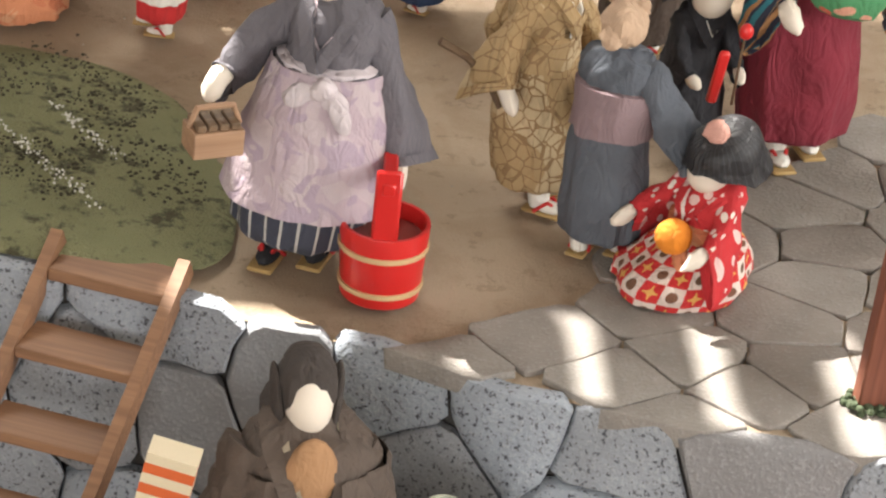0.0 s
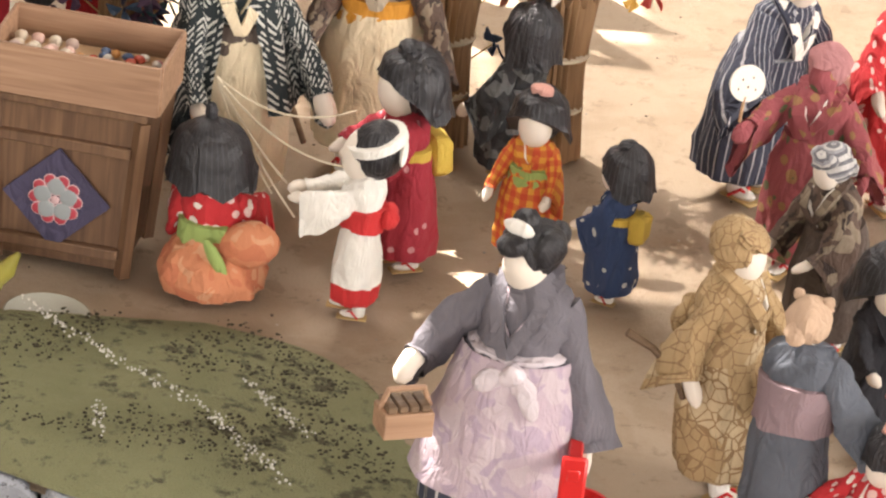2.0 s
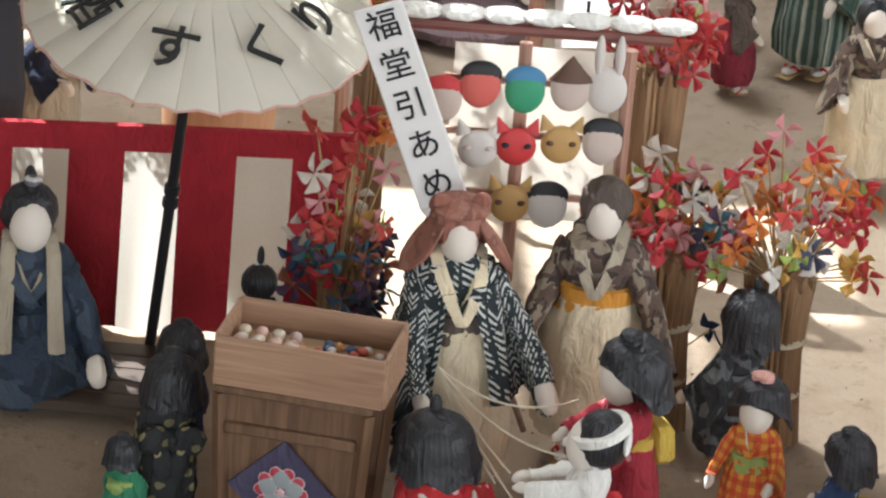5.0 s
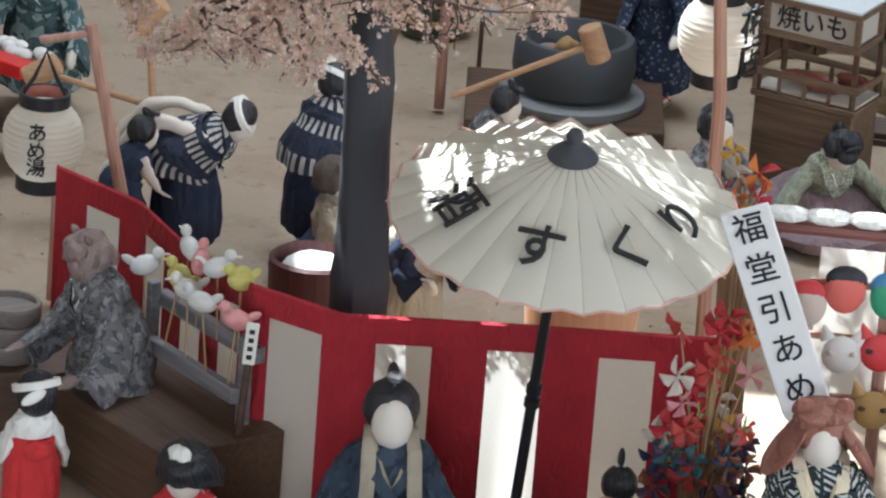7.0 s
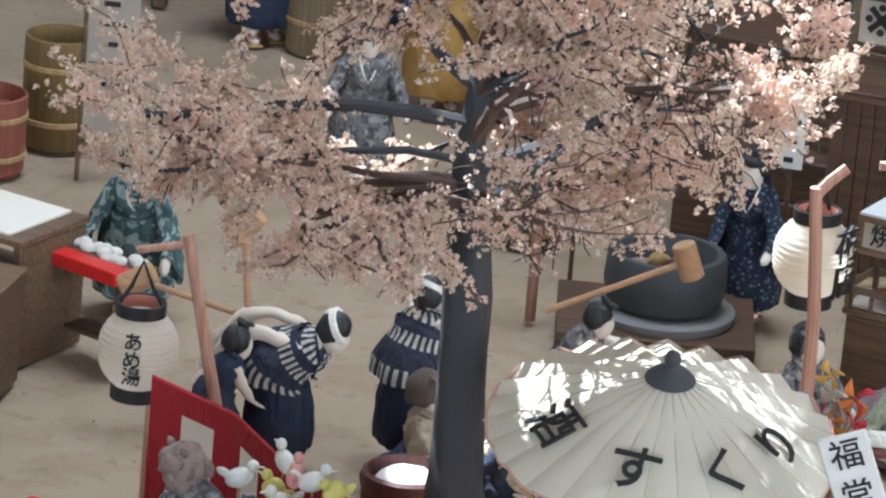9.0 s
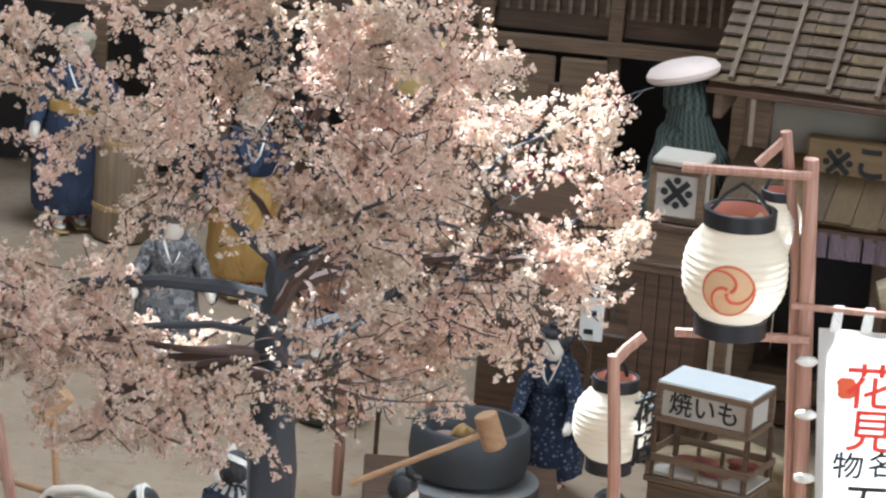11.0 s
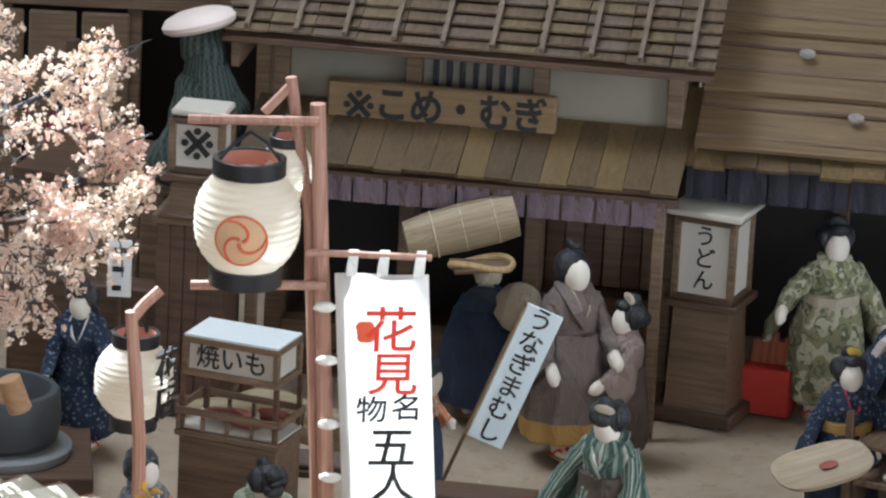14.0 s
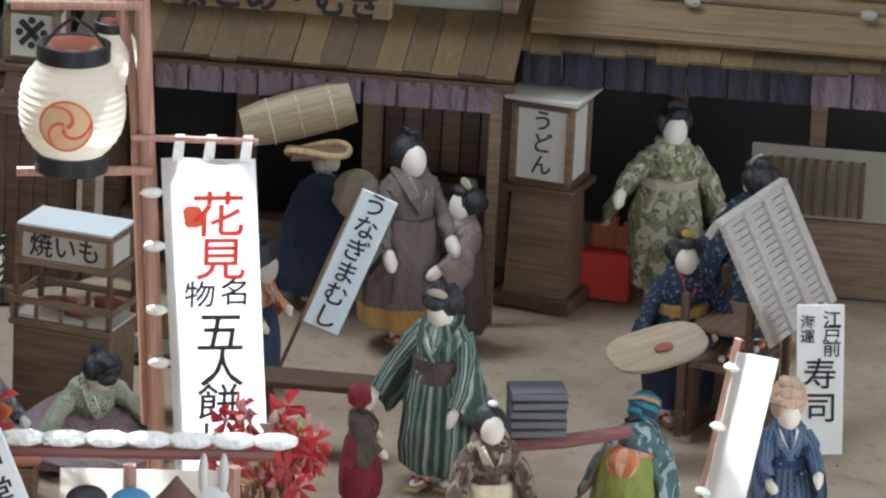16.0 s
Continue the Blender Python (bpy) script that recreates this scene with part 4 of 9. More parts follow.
def shop_house():
    rnd = random.Random(21)
    house = thing("rice_shop", "wooden rice shop with shingled roof and pale walls", "house", (0.297, 4.178, 0), -14)
    W = 0.355
    part("wall", block(0.012, W - 0.012, 0.012, 0.028, 0.2, 0.312), PLASTER, house)
    part("gloom_back", block(0.01, W - 0.01, 0.15, 0.17, 0.0, 0.3), GLOOM, house)
    part("shop_floor", block(0.0, W, 0.0, 0.17, 0.0, 0.02, 0.001), DARKWOOD, house)
    for x in (0.0, 0.115, 0.225, W - 0.014):
        part("post", block(x, x + 0.014, 0.0, 0.034, 0.021, 0.313, 0.001), OLDWOOD, house)
    part("beam", block(0, W, 0.003, 0.031, 0.184, 0.199, 0.001), OLDWOOD, house)
    part("sill_beam", block(0.014, W - 0.014, 0.006, 0.028, 0.0205, 0.045, 0.001), OLDWOOD, house)
    for x in (0.0, W - 0.01):
        part("side_wall", block(x + 0.001, x + 0.009, 0.035, 0.149, 0.021, 0.31), OLDWOOD, house)
    part("shop_shelf", block(0.24, W - 0.02, 0.01, 0.06, 0.05, 0.09, 0.001), DARKWOOD, house)
    for i in range(6):
        x = 0.24 + 0.0168 * i
        part("partition_board", block(x, x + 0.016, 0.035, 0.04, 0.091, 0.183, 0.0008), OLDWOOD if i % 2 else DARKWOOD, house)
    # latticed window over the signboard
    win = part("window_backing", block(0.13, 0.222, 0.0105, 0.0115, 0.255, 0.305), PLASTER, house)
    for i in range(7):
        x = 0.138 + i * 0.0115
        part("lattice_bar", block(x, x + 0.005, 0.007, 0.0104, 0.258, 0.3, 0.0005), BLACKPAINT, house)
    # upper roof
    shingle_roof(house, -0.035, W + 0.03, 0.16, 0.41, -0.055, 0.311, 14, 11, 10, rnd)
    part("roof_base", along(-0.034, W + 0.029, 0.16, 0.408, -0.05, 0.31, 0.001), DARKWOOD, house)
    part("eave_board", block(-0.035, W + 0.03, -0.056, -0.051, 0.306, 0.3115, 0.0008), DARKWOOD, house)
    part("gable_board", block(-0.03, -0.022, -0.04, 0.15, 0.28, 0.308, 0.001), OLDWOOD, house)
    # lower roof of upright boards, with a short curtain under it
    n = 16
    for i in range(n):
        xa = -0.01 + (W + 0.02) * i / n
        part("awning_board", along(xa, xa + (W + 0.02) / n - 0.0006, 0.0, 0.246, -0.1 + rnd.uniform(-0.003, 0.001), 0.216 + rnd.uniform(0, 0.003), 0.003), rnd.choice((YELLOWBOARD, YELLOWBOARD, YELLOWBOARD_DARK, YELLOWBOARD_PALE)), house, smooth=False)
    part("awning_beam", block(-0.01, W + 0.01, -0.095, -0.088, 0.205, 0.2125, 0.0008), DARKWOOD, house)
    for x in (0.0, W - 0.01):
        part("awning_post", block(x, x + 0.01, -0.095, -0.087, 0.0, 0.2045, 0.001), OLDWOOD, house)
    for i in range(12):
        xa = W * i / 12
        bm = bmesh.new()
        loft(bm, [[Vector((xa + 0.001 + (W / 12 - 0.002) * k / 6, -0.0955 + 0.0012 * math.sin(k * 1.9 + i), z)) for k in range(7)] for z in (0.209, 0.198, 0.187)], closed=False)
        part("curtain_panel", bm, NOREN, house)
    sign = part("signboard", block(0.052, 0.25, -0.026, -0.016, 0.227, 0.273, 0.002), SIGNBOARD, house, "yellow wooden signboard with black writing")
    lettering("こめ・むぎ", 0.033, INK, sign, (0.168, -0.0266, 0.2535), (90, 0, 0), 0.9, bold=0.03)
    lettering("※", 0.048, INK, sign, (0.08, -0.0266, 0.2505), (90, 0, 0), bold=0.004)
    return house


shop_house()


def side_house(name, label, at, turn, W, roof, rnd_seed, eave=0.3, low=0.2):
    rnd = random.Random(rnd_seed)
    house = thing(name, label, "house", at, turn)
    part("wall", block(0, W, 0.0, 0.02, low, eave + 0.01), DARKWOOD, house)
    part("gloom_back", block(0.011, W - 0.011, 0.14, 0.16, 0.0, eave), GLOOM, house)
    for x in (0.0, W - 0.01):
        part("side_wall", block(x, x + 0.01, 0.021, 0.139, 0.0, eave), OLDWOOD, house)
    k = max(2, int(W / 0.12))
    for i in range(k + 1):
        x = (W - 0.014) * i / k
        part("post", block(x, x + 0.014, -0.012, -0.001, 0.0, eave, 0.001), OLDWOOD, house)
    for z in (low - 0.015, eave - 0.03):
        part("beam", block(0, W, -0.02, -0.013, z, z + 0.014, 0.001), OLDWOOD, house)
    if roof == "boards":
        fall, drop = 0.265, 0.15
        for i in range(4):
            f0, f1 = i / 4, (i + 1.08) / 4 if i < 3 else 1.0
            part("roof_plank", along(0.006, W + 0.04, 0.16 - fall * f0, eave + 0.115 - drop * f0 + 0.001, 0.16 - fall * f1, eave + 0.115 - drop * f1 + 0.008, 0.004), ROOFPLANK, house, smooth=False)
            for g in (0.3, 0.72):
                f = f0 + (0.25 + 0.06 * rnd.random()) * g
                bm = tube(bmesh.new(), [(0.006 + (W + 0.034) * k / 8, 0.16 - fall * f, eave + 0.115 - drop * f + 0.0065 + 0.007 * g + 0.0007 * math.sin(2.1 * k + i)) for k in range(9)], 0.0021, 6)
                part("roof_lath", bm, DARKWOOD if g < 0.5 else OLDWOOD, house)
        for q in range(9):
            x, f = 0.03 + 0.052 * q + rnd.uniform(-0.015, 0.015), (0.35, 0.62, 0.86)[q % 3]
            bm = bmesh.new()
            egg(bm, (x, 0.157 - fall * f, eave + 0.1305 - drop * f), (0.007, 0.006, 0.0045), 0, rough=0.3)
            part("roof_stone", bm, FLAGSTONE, house)
        n = int(W / 0.024)
        for i in range(n):
            xa = -0.02 + (W + 0.04) * i / n
            part("awning_board", along(xa, xa + (W + 0.04) / n - 0.0006, -0.0125, low + 0.05, -0.115 + rnd.uniform(-0.004, 0.002), low + 0.008 + rnd.uniform(0, 0.004), 0.003), rnd.choice((YELLOWBOARD, YELLOWBOARD_DARK, YELLOWBOARD_DARK, YELLOWBOARD_PALE)), house, smooth=False)
        for i in range(int(W / 0.035)):
            xa = 0.035 * i
            bm = bmesh.new()
            loft(bm, [[Vector((xa + 0.001 + 0.033 * k / 6, -0.1 + 0.0016 * math.sin(k * 1.9 + i), z)) for k in range(7)] for z in (low + 0.008, low - 0.008, low - 0.022)], closed=False)
            part("curtain_panel", bm, NOREN if i in (7, 8) else SHADENOREN, house)
    else:
        for i in range(int(W / 0.012)):
            x = 0.006 + 0.012 * i
            part("slat", block(x, x + 0.004, -0.006, -0.0005, low + 0.02, eave - 0.035, 0.0005), SLAT_M, house)
        part("eave", along(-0.03, W + 0.03, 0.02, eave + 0.03, -0.09, eave - 0.01, 0.006), OLDWOOD, house)
    return house


rh = side_house("board_roofed_shop", "wooden shop with a board roof weighted by stones", (0.668, 4.165, 0), -14, 0.5, "boards", 31, eave=0.268, low=0.217)
for i in range(9):
    part("lattice_bar", block(0.21 + i * 0.01, 0.214 + i * 0.01, -0.026, -0.021, 0.075, 0.125, 0.0005), DARKWOOD, rh)
part("front_panel", block(0.18, 0.5, -0.02, -0.013, 0.0, 0.07, 0.001), OLDWOOD, rh)
part("wall_panel", block(0.195, 0.32, -0.0205, -0.0185, 0.071, 0.135), PLASTER, rh)
lh = side_house("dark_timber_house", "dark timber house with latticed front", (-0.55, 4.72, 0), -6, 0.88, "slats", 32, eave=0.42, low=0.22)
part("door_lantern", turned(bmesh.new(), [(0.004, 0.0), (0.016, 0.004), (0.018, 0.02), (0.016, 0.036), (0.004, 0.04)], 16, 0, Matrix.Translation((0.82, -0.04, 0.28))), PAPER, lh, "small round white paper lantern")
for i in range(5):
    part("door_panel", block(0.5 + 0.05 * i, 0.545 + 0.05 * i, -0.02, -0.0125, 0.0, 0.2, 0.002), OLDWOOD, lh)
# unseen wall, carried up to the ceiling to stop stray sun
tagged(finish("wall_north", block(-3.1, 3.5, 5.5, 5.6, -0.9, 1.75), ROOMWALL), "unseen plastered wall added behind the display", "wall", kind="structure")


# ---- porch with a lamp sign beside the rice shop ----
def box_lamp(name, label, at, turn, w, d, z0, h, stand_h, text, tsize, flare=0.0, vertical=False, cap=0.006):
    lamp = thing(name, label, "lamp", at, turn)
    body = part("paper_box", block(-w / 2 + 0.002, w / 2 - 0.002, -d / 2 + 0.002, d / 2 - 0.002, z0, z0 + h), AGED, lamp, "white paper sides")
    for sx in (-1, 1):
        for sy in (-1, 1):
            x, y = sx * (w / 2 - 0.002), sy * (d / 2 - 0.002)
            part("corner_post", block(x - 0.003, x + 0.003, y - 0.003, y + 0.003, z0 - 0.002, z0 + h + 0.001, 0.0006), OLDWOOD, lamp)
    for z in (z0 - 0.003, z0 + h - 0.003):
        for sy in (-1, 1):
            part("rail", block(-w / 2 + 0.0015, w / 2 - 0.0015, sy * (d / 2 - 0.001) - 0.002, sy * (d / 2 - 0.001) + 0.002, z, z + 0.005, 0.0005), DARKWOOD, lamp)
        for sx in (-1, 1):
            part("rail", block(sx * (w / 2 - 0.001) - 0.002, sx * (w / 2 - 0.001) + 0.002, -d / 2 + 0.0015, d / 2 - 0.0015, z, z + 0.005, 0.0005), DARKWOOD, lamp)
    part("cap", block(-w / 2 - flare, w / 2 + flare, -d / 2 - flare, d / 2 + flare, z0 + h + 0.0035, z0 + h + 0.0035 + cap, 0.0015), AGED if flare < 0.002 else plain("pale_lamp_cap", (0.5, 0.46, 0.38), 0.8), lamp, "pale top board")
    if stand_h:
        bm = bmesh.new()
        ring = lambda k, z: [Vector((sx * w / 2 * k, sy * d / 2 * k, z)) for sx, sy in ((-1, -1), (1, -1), (1, 1), (-1, 1))]
        loft(bm, [ring(1.22, 0.0), ring(1.02, stand_h * 0.12 + 0.001), ring(0.92, stand_h - 0.008)])
        part("stand", bm, OLDWOOD, lamp, "tapered wooden stand", smooth=False)
        part("stand_top", block(-w / 2 - 0.006, w / 2 + 0.006, -d / 2 - 0.006, d / 2 + 0.006, stand_h - 0.0075, stand_h - 0.001, 0.001), DARKWOOD, lamp)
        part("plinth", block(-w * 0.66, w * 0.66, -d * 0.66, d * 0.66, 0.0, stand_h * 0.11, 0.0015), DARKWOOD, lamp)
    lettering("\n".join(text) if vertical else text, tsize, INK, lamp, (0, -d / 2 + 0.0012, z0 + h * 0.5), (90, 0, 0))
    return lamp


porch = thing("porch", "dark wooden porch beside the rice shop", "porch", (0.215, 4.19, 0), -20)
part("deck", block(-0.13, 0.055, -0.05, 0.08, 0.165, 0.175, 0.001), DARKWOOD, porch)
for i in range(8):
    part("front_board", block(-0.128 + 0.0229 * i, -0.107 + 0.0229 * i, -0.048, -0.04, 0.0, 0.1645, 0.001), OLDWOOD, porch)
for i in range(3):
    part("step", block(-0.12, 0.05, -0.085, -0.05, 0.0, 0.05, 0.002) if i == 0 else block(-0.12, 0.05, -0.05 - 0.0335 + 0.0 * i, -0.05, 0.051, 0.09, 0.002) if i == 1 else block(-0.125, -0.115, 0.07, 0.08, 0.1755, 0.26, 0.001), DARKWOOD, porch)
box_lamp("paper_lamp", "square white paper lamp with a black rice-shop mark", (0.232, 4.06, 0.175), -16, 0.046, 0.04, 0.043, 0.042, 0.04, "※", 0.05)
pier = thing("lamp_pier", "dark wooden pier under the lamp", "stand", (0.232, 4.075, 0), -16)
part("foot", block(-0.036, 0.036, -0.031, 0.041, 0.0, 0.016, 0.0015), OLDWOOD, pier)
for i in range(5):
    part("board", block(-0.03 + 0.0121 * i, -0.0185 + 0.0121 * i, -0.025, 0.035, 0.0165, 0.166, 0.0006), DARKWOOD, pier)
part("cap", block(-0.034, 0.034, -0.029, 0.039, 0.1665, 0.1745, 0.001), OLDWOOD, pier)
udon = box_lamp("street_lamp_box", "upright paper street lamp with black writing on a wooden stand", (0.672, 4.07, 0), -27, 0.054, 0.05, 0.112, 0.068, 0.11, "うどん", 0.0195, flare=0.007, vertical=True)


# ---- cloths ----
F = {
    "grey": fabric("slate_grey_cotton", (0.135, 0.125, 0.14)),
    "lilac": fabric("faded_lilac_apron", (0.5, 0.4, 0.44), "camo", (0.55, 0.46, 0.48), (0.43, 0.34, 0.41), 0.02),
    "lilacbelt": fabric("pale_lilac_belt", (0.62, 0.55, 0.57)),
    "coralflower": fabric("green_coral_flowered", (0.08, 0.28, 0.12), "flower", (0.75, 0.15, 0.1), (0.75, 0.35, 0.25), 0.014),
    "tanlining": fabric("tan_lining", (0.36, 0.2, 0.1)),
    "net": fabric("green_white_net_print", (0.4, 0.42, 0.3), "leaf", (0.03, 0.04, 0.03), (0.48, 0.5, 0.38), 0.011),
    "hemstripe": fabric("navy_striped_hem", (0.05, 0.055, 0.08), "thin", (0.6, 0.58, 0.54), size=0.009),
    "gold": fabric("gold_leaf_brocade", (0.44, 0.3, 0.15), "leaf", (0.28, 0.17, 0.08), (0.56, 0.43, 0.26), 0.04),
    "bluegrey": fabric("blue_grey_cotton", (0.095, 0.105, 0.125)),
    "mauve": fabric("mauve_sash", (0.24, 0.17, 0.18)),
    "redcheck": fabric("red_white_check_silk", (0.6, 0.03, 0.03), "check", (0.75, 0.68, 0.6), (0.12, 0.09, 0.05), 0.021),
    "redflower": fabric("red_flowered_silk", (0.55, 0.03, 0.035), "flower", (0.8, 0.6, 0.55), (0.85, 0.8, 0.7), 0.009),
    "orange": fabric("orange_salmon_silk", (0.66, 0.26, 0.13), "camo", (0.6, 0.2, 0.1), (0.7, 0.36, 0.2), 0.02),
    "teal": fabric("teal_stripes", (0.03, 0.035, 0.06), "bands", (0.03, 0.2, 0.25), (0.5, 0.25, 0.1), 0.009),
    "maroon": fabric("maroon_cloth", (0.2, 0.02, 0.035)),
    "crimson": fabric("crimson_arrow_print", (0.35, 0.025, 0.04), "dots", (0.6, 0.3, 0.3), size=0.012),
    "yellow": fabric("mustard_silk", (0.55, 0.38, 0.06)),
    "plaid": fabric("red_yellow_plaid", (0.62, 0.12, 0.03), "plaid", (0.75, 0.42, 0.05), (0.5, 0.03, 0.02), 0.008),
    "navydot": fabric("navy_dotted_cotton", (0.03, 0.055, 0.13), "dots", (0.6, 0.6, 0.55), size=0.009),
    "navystripe": fabric("navy_pinstripe", (0.04, 0.045, 0.07), "thin", (0.45, 0.45, 0.47), size=0.006),
    "navy": fabric("navy_cotton", (0.025, 0.035, 0.07)),
    "happi": fabric("navy_coat_white_bars", (0.025, 0.03, 0.055), "bars", (0.6, 0.57, 0.5), (0.025, 0.03, 0.055), 0.0075),
    "herring": fabric("black_white_herringbone", (0.02, 0.028, 0.03), "herring", (0.66, 0.66, 0.6), size=0.017),
    "browncamo": fabric("brown_patterned_cotton", (0.12, 0.08, 0.06), "camo", (0.3, 0.24, 0.17), (0.05, 0.035, 0.03), 0.013),
    "rose": fabric("rose_flowered_silk", (0.33, 0.08, 0.09), "flower", (0.35, 0.2, 0.08), (0.1, 0.14, 0.06), 0.011),
    "roseplain": fabric("old_rose_cloth", (0.42, 0.19, 0.19)),
    "blackgrey": fabric("black_marbled_cotton", (0.04, 0.042, 0.045), "camo", (0.16, 0.17, 0.17), (0.02, 0.02, 0.02), 0.011),
    "darkflower": fabric("black_gold_flowered", (0.03, 0.03, 0.03), "flower", (0.35, 0.3, 0.14), (0.2, 0.17, 0.08), 0.009),
    "green": fabric("green_cotton", (0.04, 0.2, 0.1), "dots", (0.5, 0.5, 0.4), size=0.01),
    "leafgreen": fabric("light_green_silk", (0.3, 0.4, 0.12)),
    "indigo": fabric("faded_indigo", (0.035, 0.05, 0.078), "camo", (0.06, 0.08, 0.11), (0.022, 0.03, 0.046), 0.025),
    "greyflower": fabric("grey_flowered_cotton", (0.16, 0.15, 0.15), "camo", (0.28, 0.27, 0.26), (0.07, 0.07, 0.08), 0.008),
    "camogreen": fabric("olive_cream_leaf_print", (0.26, 0.25, 0.14), "camo", (0.5, 0.46, 0.33), (0.12, 0.13, 0.07), 0.011),
    "greenstripe": fabric("green_grey_stripes", (0.06, 0.1, 0.08), "stripe", (0.25, 0.3, 0.25), (0.5, 0.5, 0.42), 0.007),
    "brown": fabric("dark_brown_wool", (0.1, 0.075, 0.06)),
    "hoodbrown": fabric("dark_brown_hood", (0.05, 0.04, 0.035)),
    "greybrown": fabric("taupe_wool", (0.15, 0.115, 0.1)),
    "rosegrey": fabric("grey_rose_shawl", (0.28, 0.2, 0.18), "camo", (0.34, 0.26, 0.22), (0.2, 0.15, 0.13), 0.02),
    "rust": fabric("rust_brown_hood", (0.3, 0.12, 0.08), "camo", (0.36, 0.17, 0.12), (0.22, 0.09, 0.06), 0.02),
    "indigoflower": fabric("indigo_white_flowered", (0.014, 0.022, 0.05), "flower", (0.17, 0.19, 0.22), (0.08, 0.1, 0.13), 0.0042),
    "greenplaid": fabric("dark_green_plaid", (0.028, 0.04, 0.034), "plaid", (0.13, 0.16, 0.14), (0.07, 0.09, 0.075), 0.006),
    "bluecheck": fabric("blue_white_check", (0.03, 0.055, 0.13), "plaid", (0.2, 0.24, 0.3), (0.1, 0.14, 0.22), 0.005),
    "tealcheck": fabric("teal_white_check", (0.09, 0.14, 0.14), "camo", (0.34, 0.42, 0.4), (0.05, 0.09, 0.1), 0.012),
    "tanscarf": fabric("tan_wrapped_scarf", (0.5, 0.35, 0.24)),
    "beige": fabric("beige_cloth", (0.4, 0.34, 0.25)),
    "pinkhat": fabric("pink_crepe", (0.62, 0.33, 0.27)),
    "ochre": fabric("ochre_skirt", (0.4, 0.24, 0.07)),
    "orangered": fabric("orange_white_check", (0.5, 0.16, 0.06), "plaid", (0.65, 0.5, 0.35), (0.55, 0.2, 0.08), 0.012),
    "olive": fabric("olive_green_cloth", (0.24, 0.26, 0.06)),
    "greywhite": fabric("grey_white_striped_scarf", (0.6, 0.58, 0.55), "bands", (0.12, 0.12, 0.14), (0.3, 0.3, 0.32), 0.006),
    "goldsash": fabric("gold_orange_sash", (0.55, 0.25, 0.03)),
}

# ---- dolls by the wall and the sweet stall ----
def wide_collar(bm, k):
    """A broad crossed collar, open at the throat."""
    for s in (1, -1):
        rows = []
        for x, y, z, w in ((0.045, 0.05, 0.79, 0.03), (0.068, -0.02, 0.78, 0.038), (0.056, -0.098, 0.715, 0.04), (0.028, -0.128, 0.64, 0.036), (0.004, -0.128, 0.585, 0.03)):
            y -= 0.004 if s < 0 else 0.0
            rows.append([Vector((s * (x - w * 0.5), y - 0.002, z)), Vector((s * (x + w * 0.5), y + 0.004, z)), Vector((s * (x + w * 0.5), y + 0.016, z)), Vector((s * (x - w * 0.5), y + 0.014, z))])
        loft(bm, rows if s > 0 else [r[::-1] for r in rows], k["COLLAR"])


def robe_collar(bm, k):
    """The broad collar of the robe itself."""
    wide_collar(bm, dict(k, COLLAR=k["ROBE"]))


def side_bow(bm, k):
    """A large soft bow falling to one side."""
    egg(bm, (-0.17, 0.08, 0.55), (0.13, 0.07, 0.1), k["KNOT"], Euler((0, 0.5, 0)).to_matrix(), rough=0.25, fold=4)
    egg(bm, (-0.05, 0.16, 0.5), (0.03, 0.02, 0.09), k["OBI"], Euler((0, 0.5, 0)).to_matrix())


def chest(bm, k):
    """The bright lining between the open fronts of a coat."""
    egg(bm, (0, -0.084, 0.69), (0.05, 0.024, 0.09), k["OBI"], rough=0.05)


def bundle(bm, k):
    """A flowered bundle held in both arms."""
    egg(bm, (0.03, -0.2, 0.6), (0.13, 0.075, 0.085), k["KNOT"], Euler((0.2, 0.3, 0)).to_matrix(), rough=0.25)
    egg(bm, (0.12, -0.2, 0.64), (0.06, 0.055, 0.07), k["KNOT"], rough=0.25)


doll("maid doll in slate-grey kimono and lilac apron", (0.346, 2.452), 0.203, -24, F["grey"], F["grey"], F["lilacbelt"], F["lilacbelt"], "front", apron=F["lilac"], hem=F["hemstripe"],
     left=(0.225, -0.02, 0.33), right=(-0.235, -0.12, 0.53), wide=1.06, wrap=WHITE, extra=robe_collar, collar=F["lilac"], nod=30, tilt=-10, glance=-30, sock=BLACKCLOTH, sleeve=1.15, bend=(0.075, 0.0), sash=0.6)
doll("doll in gold leaf-pattern robe and matching scarf", (0.487, 2.52), 0.19, 55, F["gold"], obi=F["gold"], hair="scarf", wrap=F["gold"], left=(0.16, -0.16, 0.5), right=(-0.24, -0.02, 0.48), lean=8, wide=0.86, feet=True, bend=(-0.08, 0.0))
doll("boy doll in blue-grey robe with mauve sash and tan scarf", (0.513, 2.461), 0.169, 150, F["bluegrey"], obi=F["mauve"], sash=1.45, knot_style="flat", hair="earscarf", wrap=F["tanscarf"], left=(0.02, -0.22, 0.55), right=(-0.28, -0.06, 0.5), lean=6, sleeve=0.8, wide=0.8, head=0.95)
doll("girl doll in red and white checked kimono with pink ribbon", (0.552, 2.428), 0.107, -62, F["redflower"], F["redcheck"], F["orange"], F["orange"], "front", hair="bob", wrap=F["pinkhat"], sit=True, wide=0.82, left=(0.2, -0.16, 0.6), right=(-0.18, -0.18, 0.6), sleeve=1.6, lean=10, nod=22, bend=(0.3, 0.0), head=0.82)
doll("child doll in black robe", (0.579, 2.585), 0.13, 20, BLACKCLOTH, hair="bob", left=(0.12, -0.2, 0.5), right=(-0.12, -0.2, 0.5), lean=12, wide=0.9)
